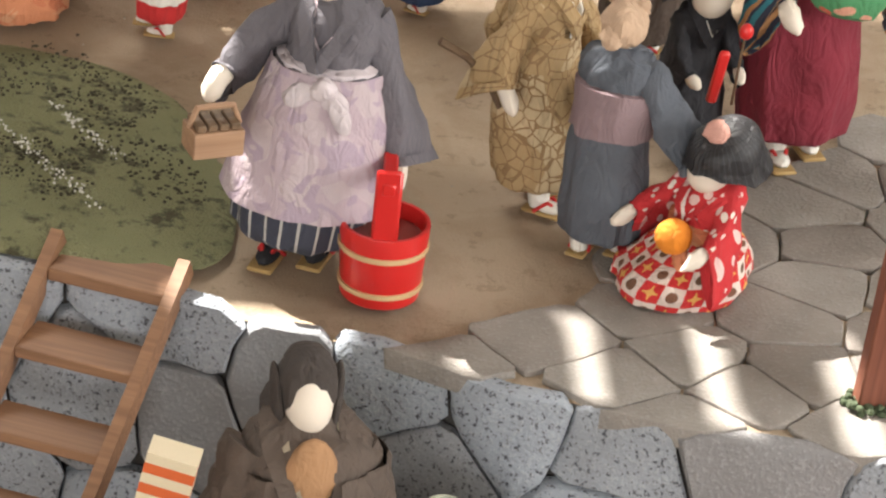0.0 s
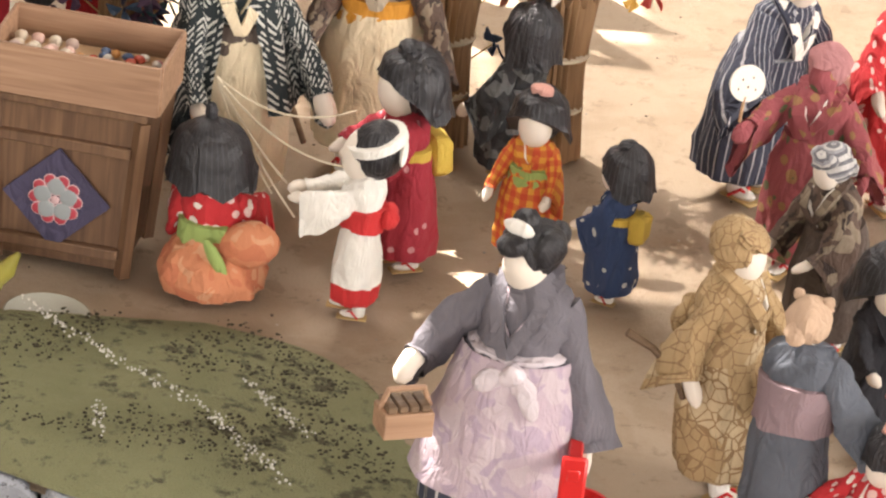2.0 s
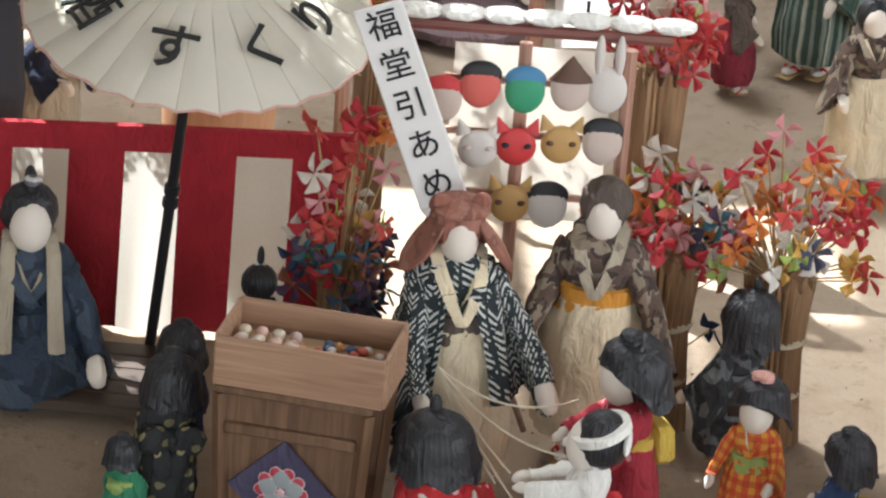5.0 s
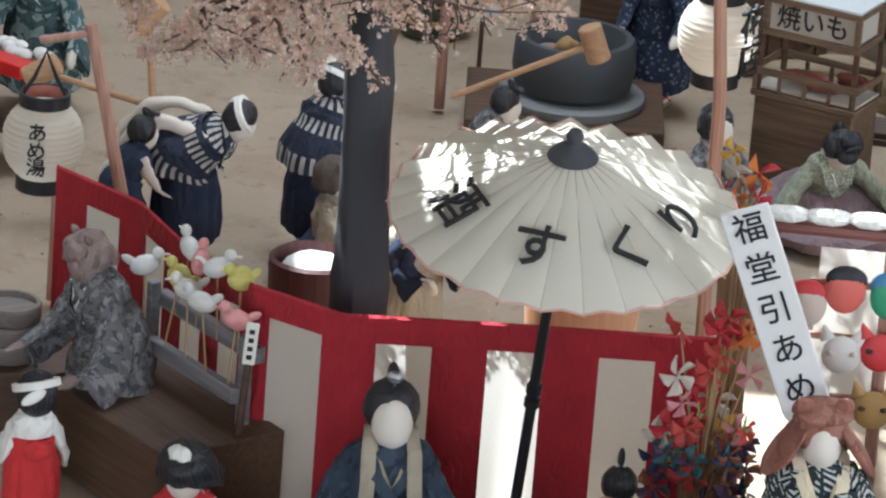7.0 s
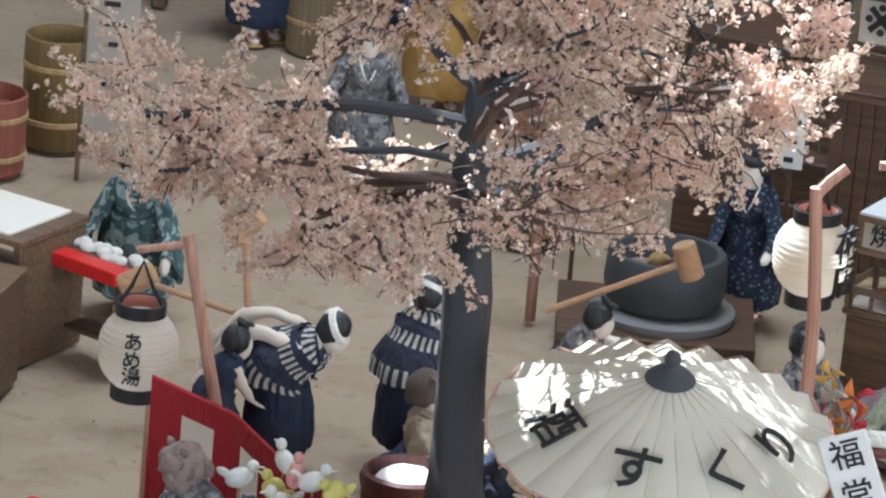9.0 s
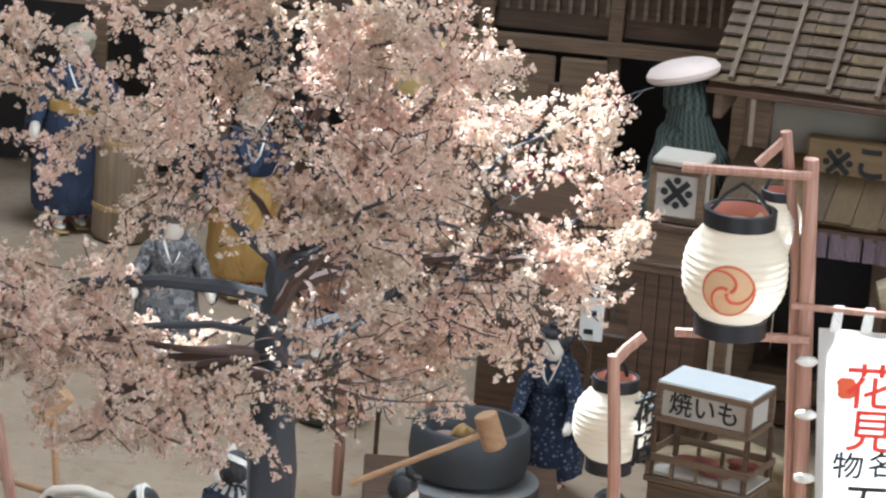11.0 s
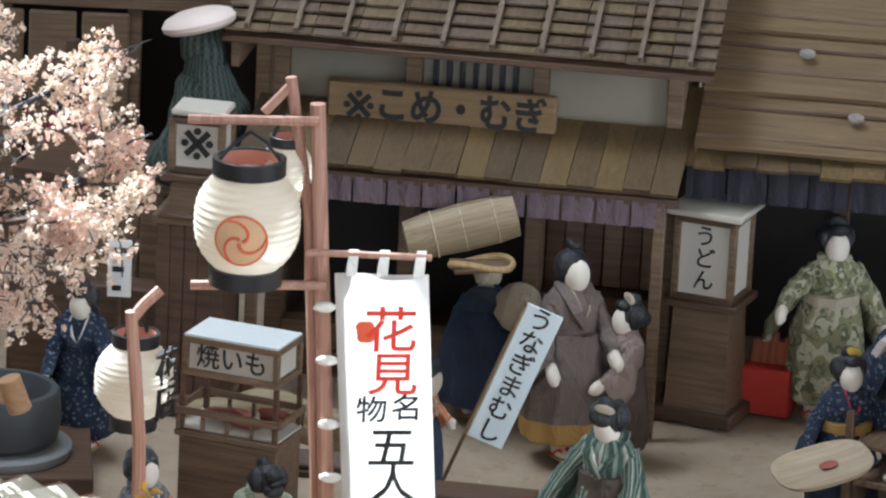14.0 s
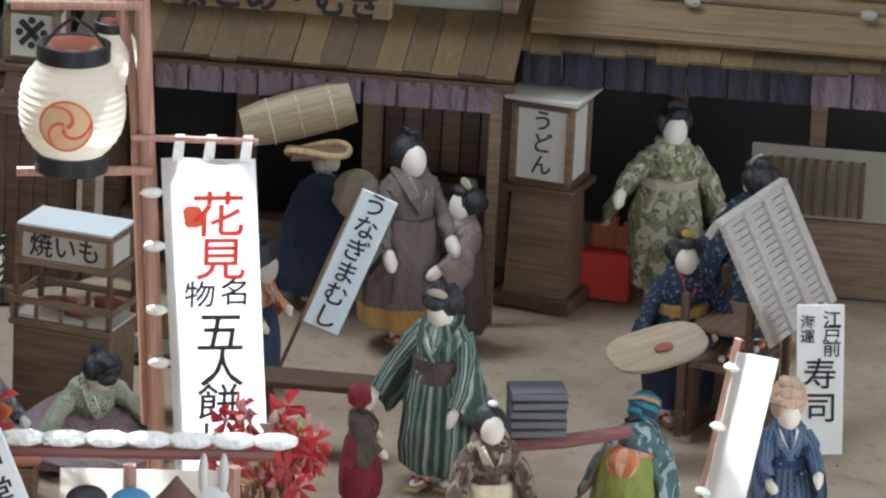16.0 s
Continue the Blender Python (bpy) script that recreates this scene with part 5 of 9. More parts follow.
doll("woman doll in teal-striped shawl and maroon skirt", (0.641, 2.585), 0.2, 10, F["teal"], F["maroon"], knot=F["coralflower"], extra=bundle, hair="bun", left=(0.2, -0.14, 0.55), right=(-0.14, -0.18, 0.55), wide=0.92, sleeve=1.2)
doll("doll with striped scarf in grey-brown patterned robe", (0.572, 2.71), 0.15, -60, F["browncamo"], F["brown"], hair="scarf", wrap=F["greywhite"], left=(0.12, -0.22, 0.5), right=(-0.18, -0.18, 0.45), lean=14)
doll("brown-robed doll in a dark hood below the wall", (0.331, 2.24), 0.262, 4, F["brown"], hair="hood", wrap=F["hoodbrown"], extra=chest, obi=F["tanlining"], collar=F["beige"], left=(0.16, -0.1, 0.45), right=(-0.16, -0.1, 0.45), z=-0.2, head=0.74, coat=0.2, nod=-10)
doll("kneeling girl doll, red jacket and orange bow", (0.205, 2.745), 0.122, 165, F["redflower"], F["orange"], F["leafgreen"], F["orange"], "flat", extra=side_bow, hair="pony", wrap=F["yellow"], sit=True, wide=0.78, left=(0.16, -0.2, 0.62), right=(-0.16, -0.2, 0.62), bend=(-0.07, 0), sleeve=1.2)
doll("child doll in white robe with red belt and headband", (0.289, 2.716), 0.128, -100, WHITE, WHITE, RED, hair="band", wrap=WHITE, left=(0.08, -0.3, 0.62), right=(-0.06, -0.3, 0.62), hem=RED, wide=0.75)
doll("child doll in crimson kimono with big yellow sash bow", (0.322, 2.785), 0.15, -72, F["crimson"], obi=F["yellow"], knot_style="box", hair="bob", left=(0.1, -0.26, 0.62), right=(-0.08, -0.26, 0.58), bend=(-0.06, 0))
doll("girl doll in red and yellow plaid with pink flower cap", (0.398, 2.8), 0.12, -25, F["plaid"], obi=F["leafgreen"], hair="bob", wrap=F["pinkhat"], left=(0.16, -0.18, 0.5), right=(-0.2, -0.12, 0.45))
doll("child doll in navy dotted kimono with mustard sash", (0.447, 2.754), 0.108, -122, F["navydot"], obi=F["yellow"], knot_style="box", hair="bob", left=(0.1, -0.2, 0.5), right=(-0.1, -0.2, 0.5))
doll("sweet seller doll in herringbone coat and rust hood", (0.215, 2.86), 0.205, 8, F["herring"], CREAM, F["brown"], extra=wide_collar, hair="hood", wrap=F["rust"], collar=CREAM, left=(0.24, -0.18, 0.42), right=(-0.14, -0.26, 0.42), nod=6, sleeve=1.7, coat=0.2, bend=(-0.03, 0))
doll("bearded seller doll in brown patterned robe and gold sash", (0.306, 2.925), 0.19, -10, F["browncamo"], CREAM, F["goldsash"], collar=F["beige"], extra=wide_collar, hair="cap", wrap=F["brown"], left=(0.22, -0.14, 0.4), right=(-0.2, -0.18, 0.42), sleeve=0.9)
doll("child doll with long black hair in marbled black robe", (0.398, 2.925), 0.13, -140, F["blackgrey"], hair="pony", left=(0.24, -0.14, 0.42), right=(-0.2, -0.2, 0.45), sleeve=1.6, wide=1.15, bend=(0.05, 0))
doll("child doll in black robe with flowered gold bow", (0.039, 2.804), 0.115, 190, F["darkflower"], obi=F["darkflower"], knot_style="bow", hair="bob", left=(0.12, -0.2, 0.5), right=(-0.12, -0.2, 0.5))
doll("child doll in green dotted kimono", (0.012, 2.775), 0.07, 150, F["green"], obi=F["leafgreen"], hair="bob", left=(0.16, -0.16, 0.55), right=(-0.16, -0.16, 0.5))
doll("child doll in black and navy seen beside the stall", (0.046, 2.88), 0.1, 170, F["navy"], hair="bob", left=(0.12, -0.2, 0.5), right=(-0.12, -0.2, 0.5))
doll("child doll with upright topknot in navy robe", (0.095, 2.99), 0.105, 185, F["navy"], hair="spike", collar=WHITE, left=(0.12, -0.2, 0.5), right=(-0.12, -0.2, 0.5))
doll("doll in navy pinstripe kimono holding a pale fan", (0.548, 2.925), 0.185, 40, F["navystripe"], hair="bun", left=(0.18, -0.18, 0.5), right=(-0.2, -0.2, 0.5), sleeve=1.7, wide=1.1, lean=12, collar=WHITE, extra=wide_collar, bend=(0.08, 0))
doll("woman doll in rose flowered kimono and rose cap", (0.572, 2.81), 0.155, -30, F["rose"], hair="scarf", wrap=F["roseplain"], face=F["rose"], left=(0.24, -0.1, 0.5), right=(-0.2, -0.22, 0.62), sleeve=1.5)
doll("woman doll in bright red flowered kimono", (0.644, 2.92), 0.17, 20, F["redflower"], hair="bun", wrap=RED, left=(0.18, -0.12, 0.5), right=(-0.18, -0.12, 0.5))

fan = thing("round_fan", "pale round paper fan with small dark spots", "fan", (0.514, 2.757, 0.136), 20, tilt=(-12, 12))
bm = bmesh.new()
loft(bm, [[Vector((r * 0.0125 * math.cos(a), y, 0.012 + r * 0.0115 * math.sin(a))) for a in (2 * math.pi * k / 26 for k in range(26))] for r, y in ((0.98, 0.0008), (1.0, 0.0), (0.98, -0.0008))])
leaf_fan = part("leaf", bm, PAPER, fan)
for x, z in ((-0.004, 0.014), (0.003, 0.016), (0.0005, 0.01), (0.006, 0.009), (-0.006, 0.008)):
    bm = bmesh.new()
    egg(bm, (x, -0.0009, z), (0.0007, 0.0003, 0.0009), 0, None, 8, 4)
    part("spot", bm, OLDWOOD, leaf_fan)
part("handle", tube(bmesh.new(), [(0, 0, -0.012), (0, 0, 0.004)], 0.0011, 6), LIGHTWOOD, fan)

# ---- dolls by the curtain and the cherry tree ----

def cape(bm, k):
    """A loose cape from the head down over the knees."""
    rows = []
    for r, z, y in ((0.02, 0.9, 0.0), (0.07, 0.86, 0.0), (0.1, 0.76, -0.01), (0.135, 0.64, -0.02), (0.17, 0.5, -0.03), (0.18, 0.33, -0.04)):
        rows.append([Vector((r * (1 + 0.07 * math.sin(5 * a + 9 * z)) * math.cos(a), y + r * 0.85 * math.sin(a), z)) for a in (2 * math.pi * i / 26 for i in range(26))])
    loft(bm, rows, k["ROBE"])


def draped_scarf(bm, k):
    """Two ends of a scarf hanging over the chest."""
    for s in (-1, 1):
        rows = []
        for x, y, z, w in ((0.02, 0.06, 0.8, 0.02), (0.06, 0.0, 0.8, 0.03), (0.068, -0.08, 0.75, 0.034), (0.07, -0.125, 0.66, 0.034), (0.075, -0.15, 0.57, 0.036), (0.08, -0.19, 0.48, 0.04)):
            rows.append([Vector((s * (x - w * 0.6), y - 0.004, z)), Vector((s * x, y - 0.014, z)), Vector((s * (x + w * 0.7), y - 0.002, z)), Vector((s * (x + w * 0.7), y + 0.012, z)), Vector((s * (x - w * 0.6), y + 0.012, z))])
        loft(bm, rows if s > 0 else [r[::-1] for r in rows], k["COLLAR"])


doll("seated man doll in faded indigo coat with pale scarf", (-0.053, 2.995), 0.143, 6, F["indigo"], hair="topknot", wrap=F["greywhite"], collar=F["beige"], extra=draped_scarf, sit=True, left=(0.2, -0.2, 0.46), right=(-0.24, -0.14, 0.46), wide=0.9, sleeve=1.5, coat=0.12)
doll("seated girl doll in red flowered kimono", (-0.178, 3.0), 0.088, -20, F["redflower"], obi=F["yellow"], hair="bob", wrap=WHITE, sit=True, left=(0.3, -0.16, 0.55), right=(-0.2, -0.14, 0.55), sleeve=1.6, lean=14, nod=20, z=0.0)
doll("vendor doll in grey flowered robe with wrapped scarf", (-0.245, 3.15), 0.185, -60, F["greyflower"], wide=1.1, hair="earscarf", wrap=F["rosegrey"], face=F["rosegrey"], left=(0.2, -0.24, 0.45), right=(-0.14, -0.3, 0.5), lean=22, sleeve=1.2)
doll("child doll with white headband in white and red robe", (-0.285, 3.03), 0.112, 200, WHITE, RED, RED, hair="band", wrap=WHITE, left=(0.14, -0.16, 0.5), right=(-0.2, -0.16, 0.5))
doll("girl doll with red bow in dark flowered kimono", (-0.36, 3.12), 0.125, -60, F["darkflower"], obi=F["green"], hair="bob", wrap=RED, left=(0.14, -0.2, 0.5), right=(-0.14, -0.2, 0.5))
doll("mochi pounding doll bent forward in barred navy coat", (-0.222, 3.53), 0.165, 72, F["happi"], F["navy"], hair="band", wrap=WHITE, lean=55, left=(0.1, 0.36, 0.44), right=(-0.06, 0.34, 0.4), bare=True, nod=-10, coat=0.1)
doll("mochi pounding doll with raised arms in navy coat", (-0.125, 3.57), 0.16, 130, F["happi"], F["navy"], hair="band", wrap=WHITE, lean=14, left=(0.2, -0.12, 0.93), right=(-0.22, -0.1, 0.86), bare=True, coat=0.12)
doll("doll in dark navy coat with ochre sash at the far end", (-0.315, 4.62), 0.2, 15, F["navy"], F["navy"], F["ochre"], hair="scarf", wrap=F["beige"])
doll("doll in plain navy coat with arms stretched out", (-0.268, 3.5), 0.13, 120, F["navy"], hair="topknot", lean=25, left=(0.1, -0.3, 0.55), right=(-0.1, -0.3, 0.5), bare=True)
doll("doll in dark navy coat stooping by the tub", (-0.05, 3.4), 0.15, 40, F["navy"], F["beige"], hair="topknot", lean=50, left=(0.1, -0.24, 0.42), right=(-0.1, -0.24, 0.42))
doll("doll in grey coat swinging a mallet", (-0.01, 3.6), 0.15, 72, F["greyflower"], F["navy"], hair="topknot", lean=30, left=(0.12, -0.3, 0.78), right=(-0.06, -0.3, 0.78), bare=True)
doll("grey-coated doll squatting beside the tub", (-0.11, 3.5), 0.1, 80, F["beige"], F["navy"], hair="scarf", wrap=F["brown"], sit=True)

# ---- dolls of the far street ----
def coil(bm, k):
    """A thick cloth rope wound round the head."""
    for r, z, w in ((0.075, 0.9, 0.03), (0.06, 0.945, 0.03), (0.035, 0.985, 0.028)):
        tube(bm, [(r * math.cos(a), 0.02 + r * math.sin(a), z + 0.008 * math.sin(3 * a)) for a in (2 * math.pi * i / 18 for i in range(19))], [w * (1 + 0.18 * math.sin(2.2 * i)) for i in range(19)], 8, k["WRAP"])


doll("woman doll in indigo and white flowered kimono", (0.135, 3.96), 0.16, -20, F["indigoflower"], hair="bun", left=(0.16, -0.2, 0.45), right=(-0.14, -0.2, 0.45), lean=12)
doll("porter doll in indigo bent under a straw bale", (0.475, 4.06), 0.15, 165, F["indigo"], F["navy"], hair="scarf", wrap=F["beige"], lean=35, wide=1.35, left=(0.16, -0.2, 0.6), right=(-0.16, -0.2, 0.6))
doll("man doll in taupe robe holding a tall sign", (0.54, 3.965), 0.185, 25, F["greybrown"], F["greybrown"], hem=F["ochre"], hair="topknot", collar=F["beige"], left=(0.1, -0.2, 0.5), right=(-0.2, -0.16, 0.46), wide=1.2, sleeve=1.5)
doll("woman doll in grey-rose shawl with dressed hair", (0.585, 3.955), 0.145, -70, F["rosegrey"], F["brown"], hair="bun", wrap=F["beige"], collar=RED, left=(0.12, -0.2, 0.5), right=(-0.12, -0.2, 0.5))
doll("woman doll in green striped kimono", (0.53, 3.62), 0.17, -35, F["greenstripe"], obi=F["brown"], knot_style="flat", nod=38, hair="bun", wrap=F["beige"], left=(0.16, -0.16, 0.42), right=(-0.26, -0.12, 0.42), sleeve=1.8, wide=0.95)
doll("woman doll in olive and cream leaf-print kimono", (0.774, 4.075), 0.18, 8, F["camogreen"], obi=F["beige"], hair="bun", left=(0.24, -0.08, 0.45), right=(-0.26, -0.1, 0.55), sleeve=1.6, collar=F["leafgreen"], bend=(0.03, 0))
doll("woman doll in black flowered robe with red sash and yellow comb", (0.742, 3.775), 0.16, 8, F["indigoflower"], F["navy"], F["ochre"], hair="bun", wrap=F["yellow"], collar=RED, left=(0.24, -0.12, 0.5), right=(-0.24, -0.14, 0.46), sleeve=1.7)
doll("book pedlar doll in cream and brown patched robe", (0.54, 3.4), 0.15, 10, F["browncamo"], CREAM, hair="topknot", wrap=WHITE, collar=CREAM, left=(0.16, -0.16, 0.5), right=(-0.16, -0.12, 0.5))
doll("stooping doll in olive skirt with many-coloured scarf", (0.652, 3.45), 0.15, 150, F["tealcheck"], F["olive"], obi=F["orangered"], hair="scarf", wrap=F["teal"], lean=34, wide=1.15, sleeve=1.3)
doll("child doll in dark brown with crimson hood cloth", (0.465, 3.575), 0.1, 90, F["brown"], F["maroon"], hair="cap", wrap=F["maroon"])
doll("woman doll with coiled pale scarf in indigo checked robe", (0.772, 3.465), 0.145, 0, F["bluecheck"], obi=F["navydot"], hair="scarf", wrap=F["tanscarf"], extra=coil, left=(0.14, -0.22, 0.55), right=(-0.12, -0.24, 0.53), sleeve=1.6)
doll("child doll in orange and white checked kimono", (0.408, 3.86), 0.125, 60, F["orangered"], F["navy"], hair="bob")
doll("doll with a flat pale hat in dark green plaid", (0.238, 4.165), 0.14, 40, F["greenplaid"], hair="cap", wrap=F["greenplaid"], face=F["greenplaid"], extra=cape, wide=0.72, sit=True, z=0.1755, left=(0.14, -0.16, 0.5), right=(-0.16, -0.14, 0.45))
doll("doll with dressed hair behind the sushi stall", (0.83, 3.95), 0.17, 200, F["indigoflower"], hair="bun", wrap=F["beige"])
doll("vendor doll in green net-pattern robe bending over goods", (0.262, 3.69), 0.095, 20, F["net"], F["mauve"], hair="bun", sit=True, wide=1.4, sleeve=1.8, nod=40, lean=25, left=(0.28, -0.16, 0.55), right=(-0.28, -0.16, 0.5))
doll("doll in dark cap beside the sweet potato stove", (0.175, 3.68), 0.1, 40, F["greyflower"], hair="cap", wrap=F["blackgrey"], sit=True)


tagged(finish("walking_stick", tube(bmesh.new(), [(0.457, 2.5, 0.068), (0.449, 2.5, 0.085), (0.436, 2.5, 0.099), (0.421, 2.5, 0.108)], [0.0016, 0.0018, 0.0022, 0.0026], 7), OLDWOOD), "bent brown walking stick held behind a doll", "stick")

# ---- things on and under the wall ----
TRAYWOOD = wood("brown_cedar_tray", (0.29, 0.16, 0.09), (0.5, 0.31, 0.19))
LADDERWOOD = wood("aged_cedar", (0.2, 0.1, 0.052), (0.36, 0.19, 0.1))


def ladder():
    lad = thing("step_ladder", "plain wooden step ladder leaning on the stone wall", "ladder", (0.2465, 2.426, 0.0), -24.5)
    for s in (-1, 1):
        x = s * 0.0365
        part("rail", along(x - 0.0035, x + 0.0035, 0.012, 0.004, -0.322, -0.196, 0.014), LADDERWOOD, lad, smooth=False)
    part("top_step", block(-0.0329, 0.0329, -0.016, 0.016, -0.004, 0.0035, 0.0008), LADDERWOOD, lad)
    for i in range(1, 7):
        y, z = -0.0435 * i, -0.0259 * i
        part("step", block(-0.0329, 0.0329, y - 0.016, y + 0.016, z - 0.003, z + 0.0035, 0.0008), LADDERWOOD, lad)
    return lad


ladder()


def bucket():
    b = thing("water_bucket", "red lacquered wooden bucket with tan hoops and tall handle", "bucket", (0.3875, 2.4135, 0.0), -8, tilt=(0, 0))
    bm = bmesh.new()
    turned(bm, [(0.0205, 0.0), (0.0215, 0.001), (0.0245, 0.043), (0.0242, 0.044), (0.0222, 0.044), (0.0215, 0.036), (0.0195, 0.008)], 32)
    part("body", bm, REDPAINT, b)
    for z, r in ((0.0085, 0.0223), (0.031, 0.0238)):
        bm = bmesh.new()
        turned(bm, [(r - 0.0012, z - 0.0018), (r + 0.0009, z - 0.0014), (r + 0.0009, z + 0.0014), (r - 0.0012, z + 0.0018)], 32)
        part("hoop", bm, plain("tan_hoop", (0.62, 0.42, 0.22), 0.6), b, "tan bamboo hoop")
    for s in (-1, 1):
        m = Matrix.Translation((0, s * 0.0205, 0))
        part("handle_upright", block(-0.0072, 0.0072, -0.0018, 0.0018, 0.034, 0.085, 0.0015, m), REDPAINT, b)
    part("handle_bar", block(-0.004, 0.004, -0.023, 0.023, 0.07, 0.078, 0.0012), REDPAINT, b)
    part("water", turned(bmesh.new(), [(0.0212, 0.034), (0.0213, 0.035)], 32), plain("dull_red_inside", (0.3, 0.08, 0.07), 0.25), b)


bucket()
tb = thing("carried_box", "small open brown wooden carrying box", "box", (0.291, 2.405, 0.0885), 15)
part("body", block(-0.014, 0.014, -0.01, 0.01, 0.0, 0.015, 0.0006), TRAYWOOD, tb)
part("grip", tube(bmesh.new(), [(-0.014, 0, 0.015), (-0.01, 0, 0.026), (0.01, 0, 0.026), (0.014, 0, 0.015)], 0.0018, 7), TRAYWOOD, tb)
for i in range(4):
    part("packet", block(-0.0122 + 0.0063 * i, -0.007 + 0.0063 * i, -0.0085, 0.0085, 0.0151, 0.019, 0.0006), OLDWOOD, tb)

post = thing("red_post", "slim red-brown wooden post with a tuft of moss", "post", (0.636, 2.305, 0.0), 0, tilt=(0, 4))
part("shaft", block(-0.0075, 0.0075, -0.0075, 0.0075, 0.0, 0.33, 0.001), wood("red_brown_post", (0.12, 0.03, 0.015), (0.26, 0.09, 0.05), axis=2), post)
bm = bmesh.new()
for k in range(60):
    a, r = random.uniform(0, 6.28), random.uniform(0.006, 0.014)
    egg(bm, (r * math.cos(a), r * math.sin(a), random.uniform(0.0, 0.004)), (0.0025, 0.0025, 0.0018), 0, None, 6, 4)
part("moss_tuft", bm, plain("dark_moss", (0.06, 0.08, 0.04), 0.95), post)

sb = thing("striped_box", "orange and cream striped box", "box", (0.226, 2.222, -0.2), -14, tilt=(4, 10))
ORANGE = plain("orange_paint", (0.62, 0.12, 0.03), 0.6)
CREAMP = plain("cream_paint", (0.7, 0.6, 0.42), 0.6)
for i in range(38):
    part("band", block(-0.013, 0.013, -0.008, 0.008, 0.0062 * i, 0.0062 * i + 0.0061), CREAMP if i % 2 else ORANGE, sb)
for x, y, r in ((0.41, 2.262, 0.009), (0.437, 2.25, 0.0085)):
    cup = tagged(finish("glass_cup", turned(bmesh.new(), [(r * 0.7, 0), (r, 0.001), (r * 1.1, 0.019), (r * 0.95, 0.019), (r * 0.8, 0.004)], 20), plain("pale_green_ceramic", (0.5, 0.52, 0.42), 0.25)), "small pale greenish cup", "cup", "cups by the wall")
    cup.matrix_world = pose(x, y, -0.058)
shelf = tagged(finish("cup_board", block(-0.04, 0.045, -0.016, 0.016, 0.0, 0.141, 0.002), OLDWOOD), "low weathered wooden stand", "stand")
shelf.matrix_world = pose(0.424, 2.256, -0.2)
doll("doll with pale face in pink spotted cloth below the wall", (0.602, 2.2), 0.16, 10, F["redflower"], hair="scarf", wrap=F["redflower"], z=-0.2, lean=10)

# sweets and toys by the girl in check
ball = bmesh.new()
egg(ball, (0, 0, 0.01), (0.0105, 0.0105, 0.01), 0, rough=0.05)
tagged(finish("orange_ball", ball, fabric("orange_silk_ball", (0.75, 0.24, 0.02))), "bright orange cloth ball held by a doll", "ball").matrix_world = pose(0.543, 2.408, 0.031)
stk = thing("toy_stick", "red toy stick with a round red bead", "toy", (0.574, 2.5, 0.075), 0, tilt=(10, 6))
part("stick", block(-0.003, 0.003, -0.002, 0.002, 0, 0.035, 0.0012), REDPAINT, stk)
bm = bmesh.new()
egg(bm, (0.008, 0, 0.05), (0.004, 0.004, 0.005))
part("bead", bm, REDPAINT, stk)
part("rod", tube(bmesh.new(), [(0.012, 0, 0.0), (0.008, 0, 0.046)], 0.0008, 6), OLDWOOD, stk)


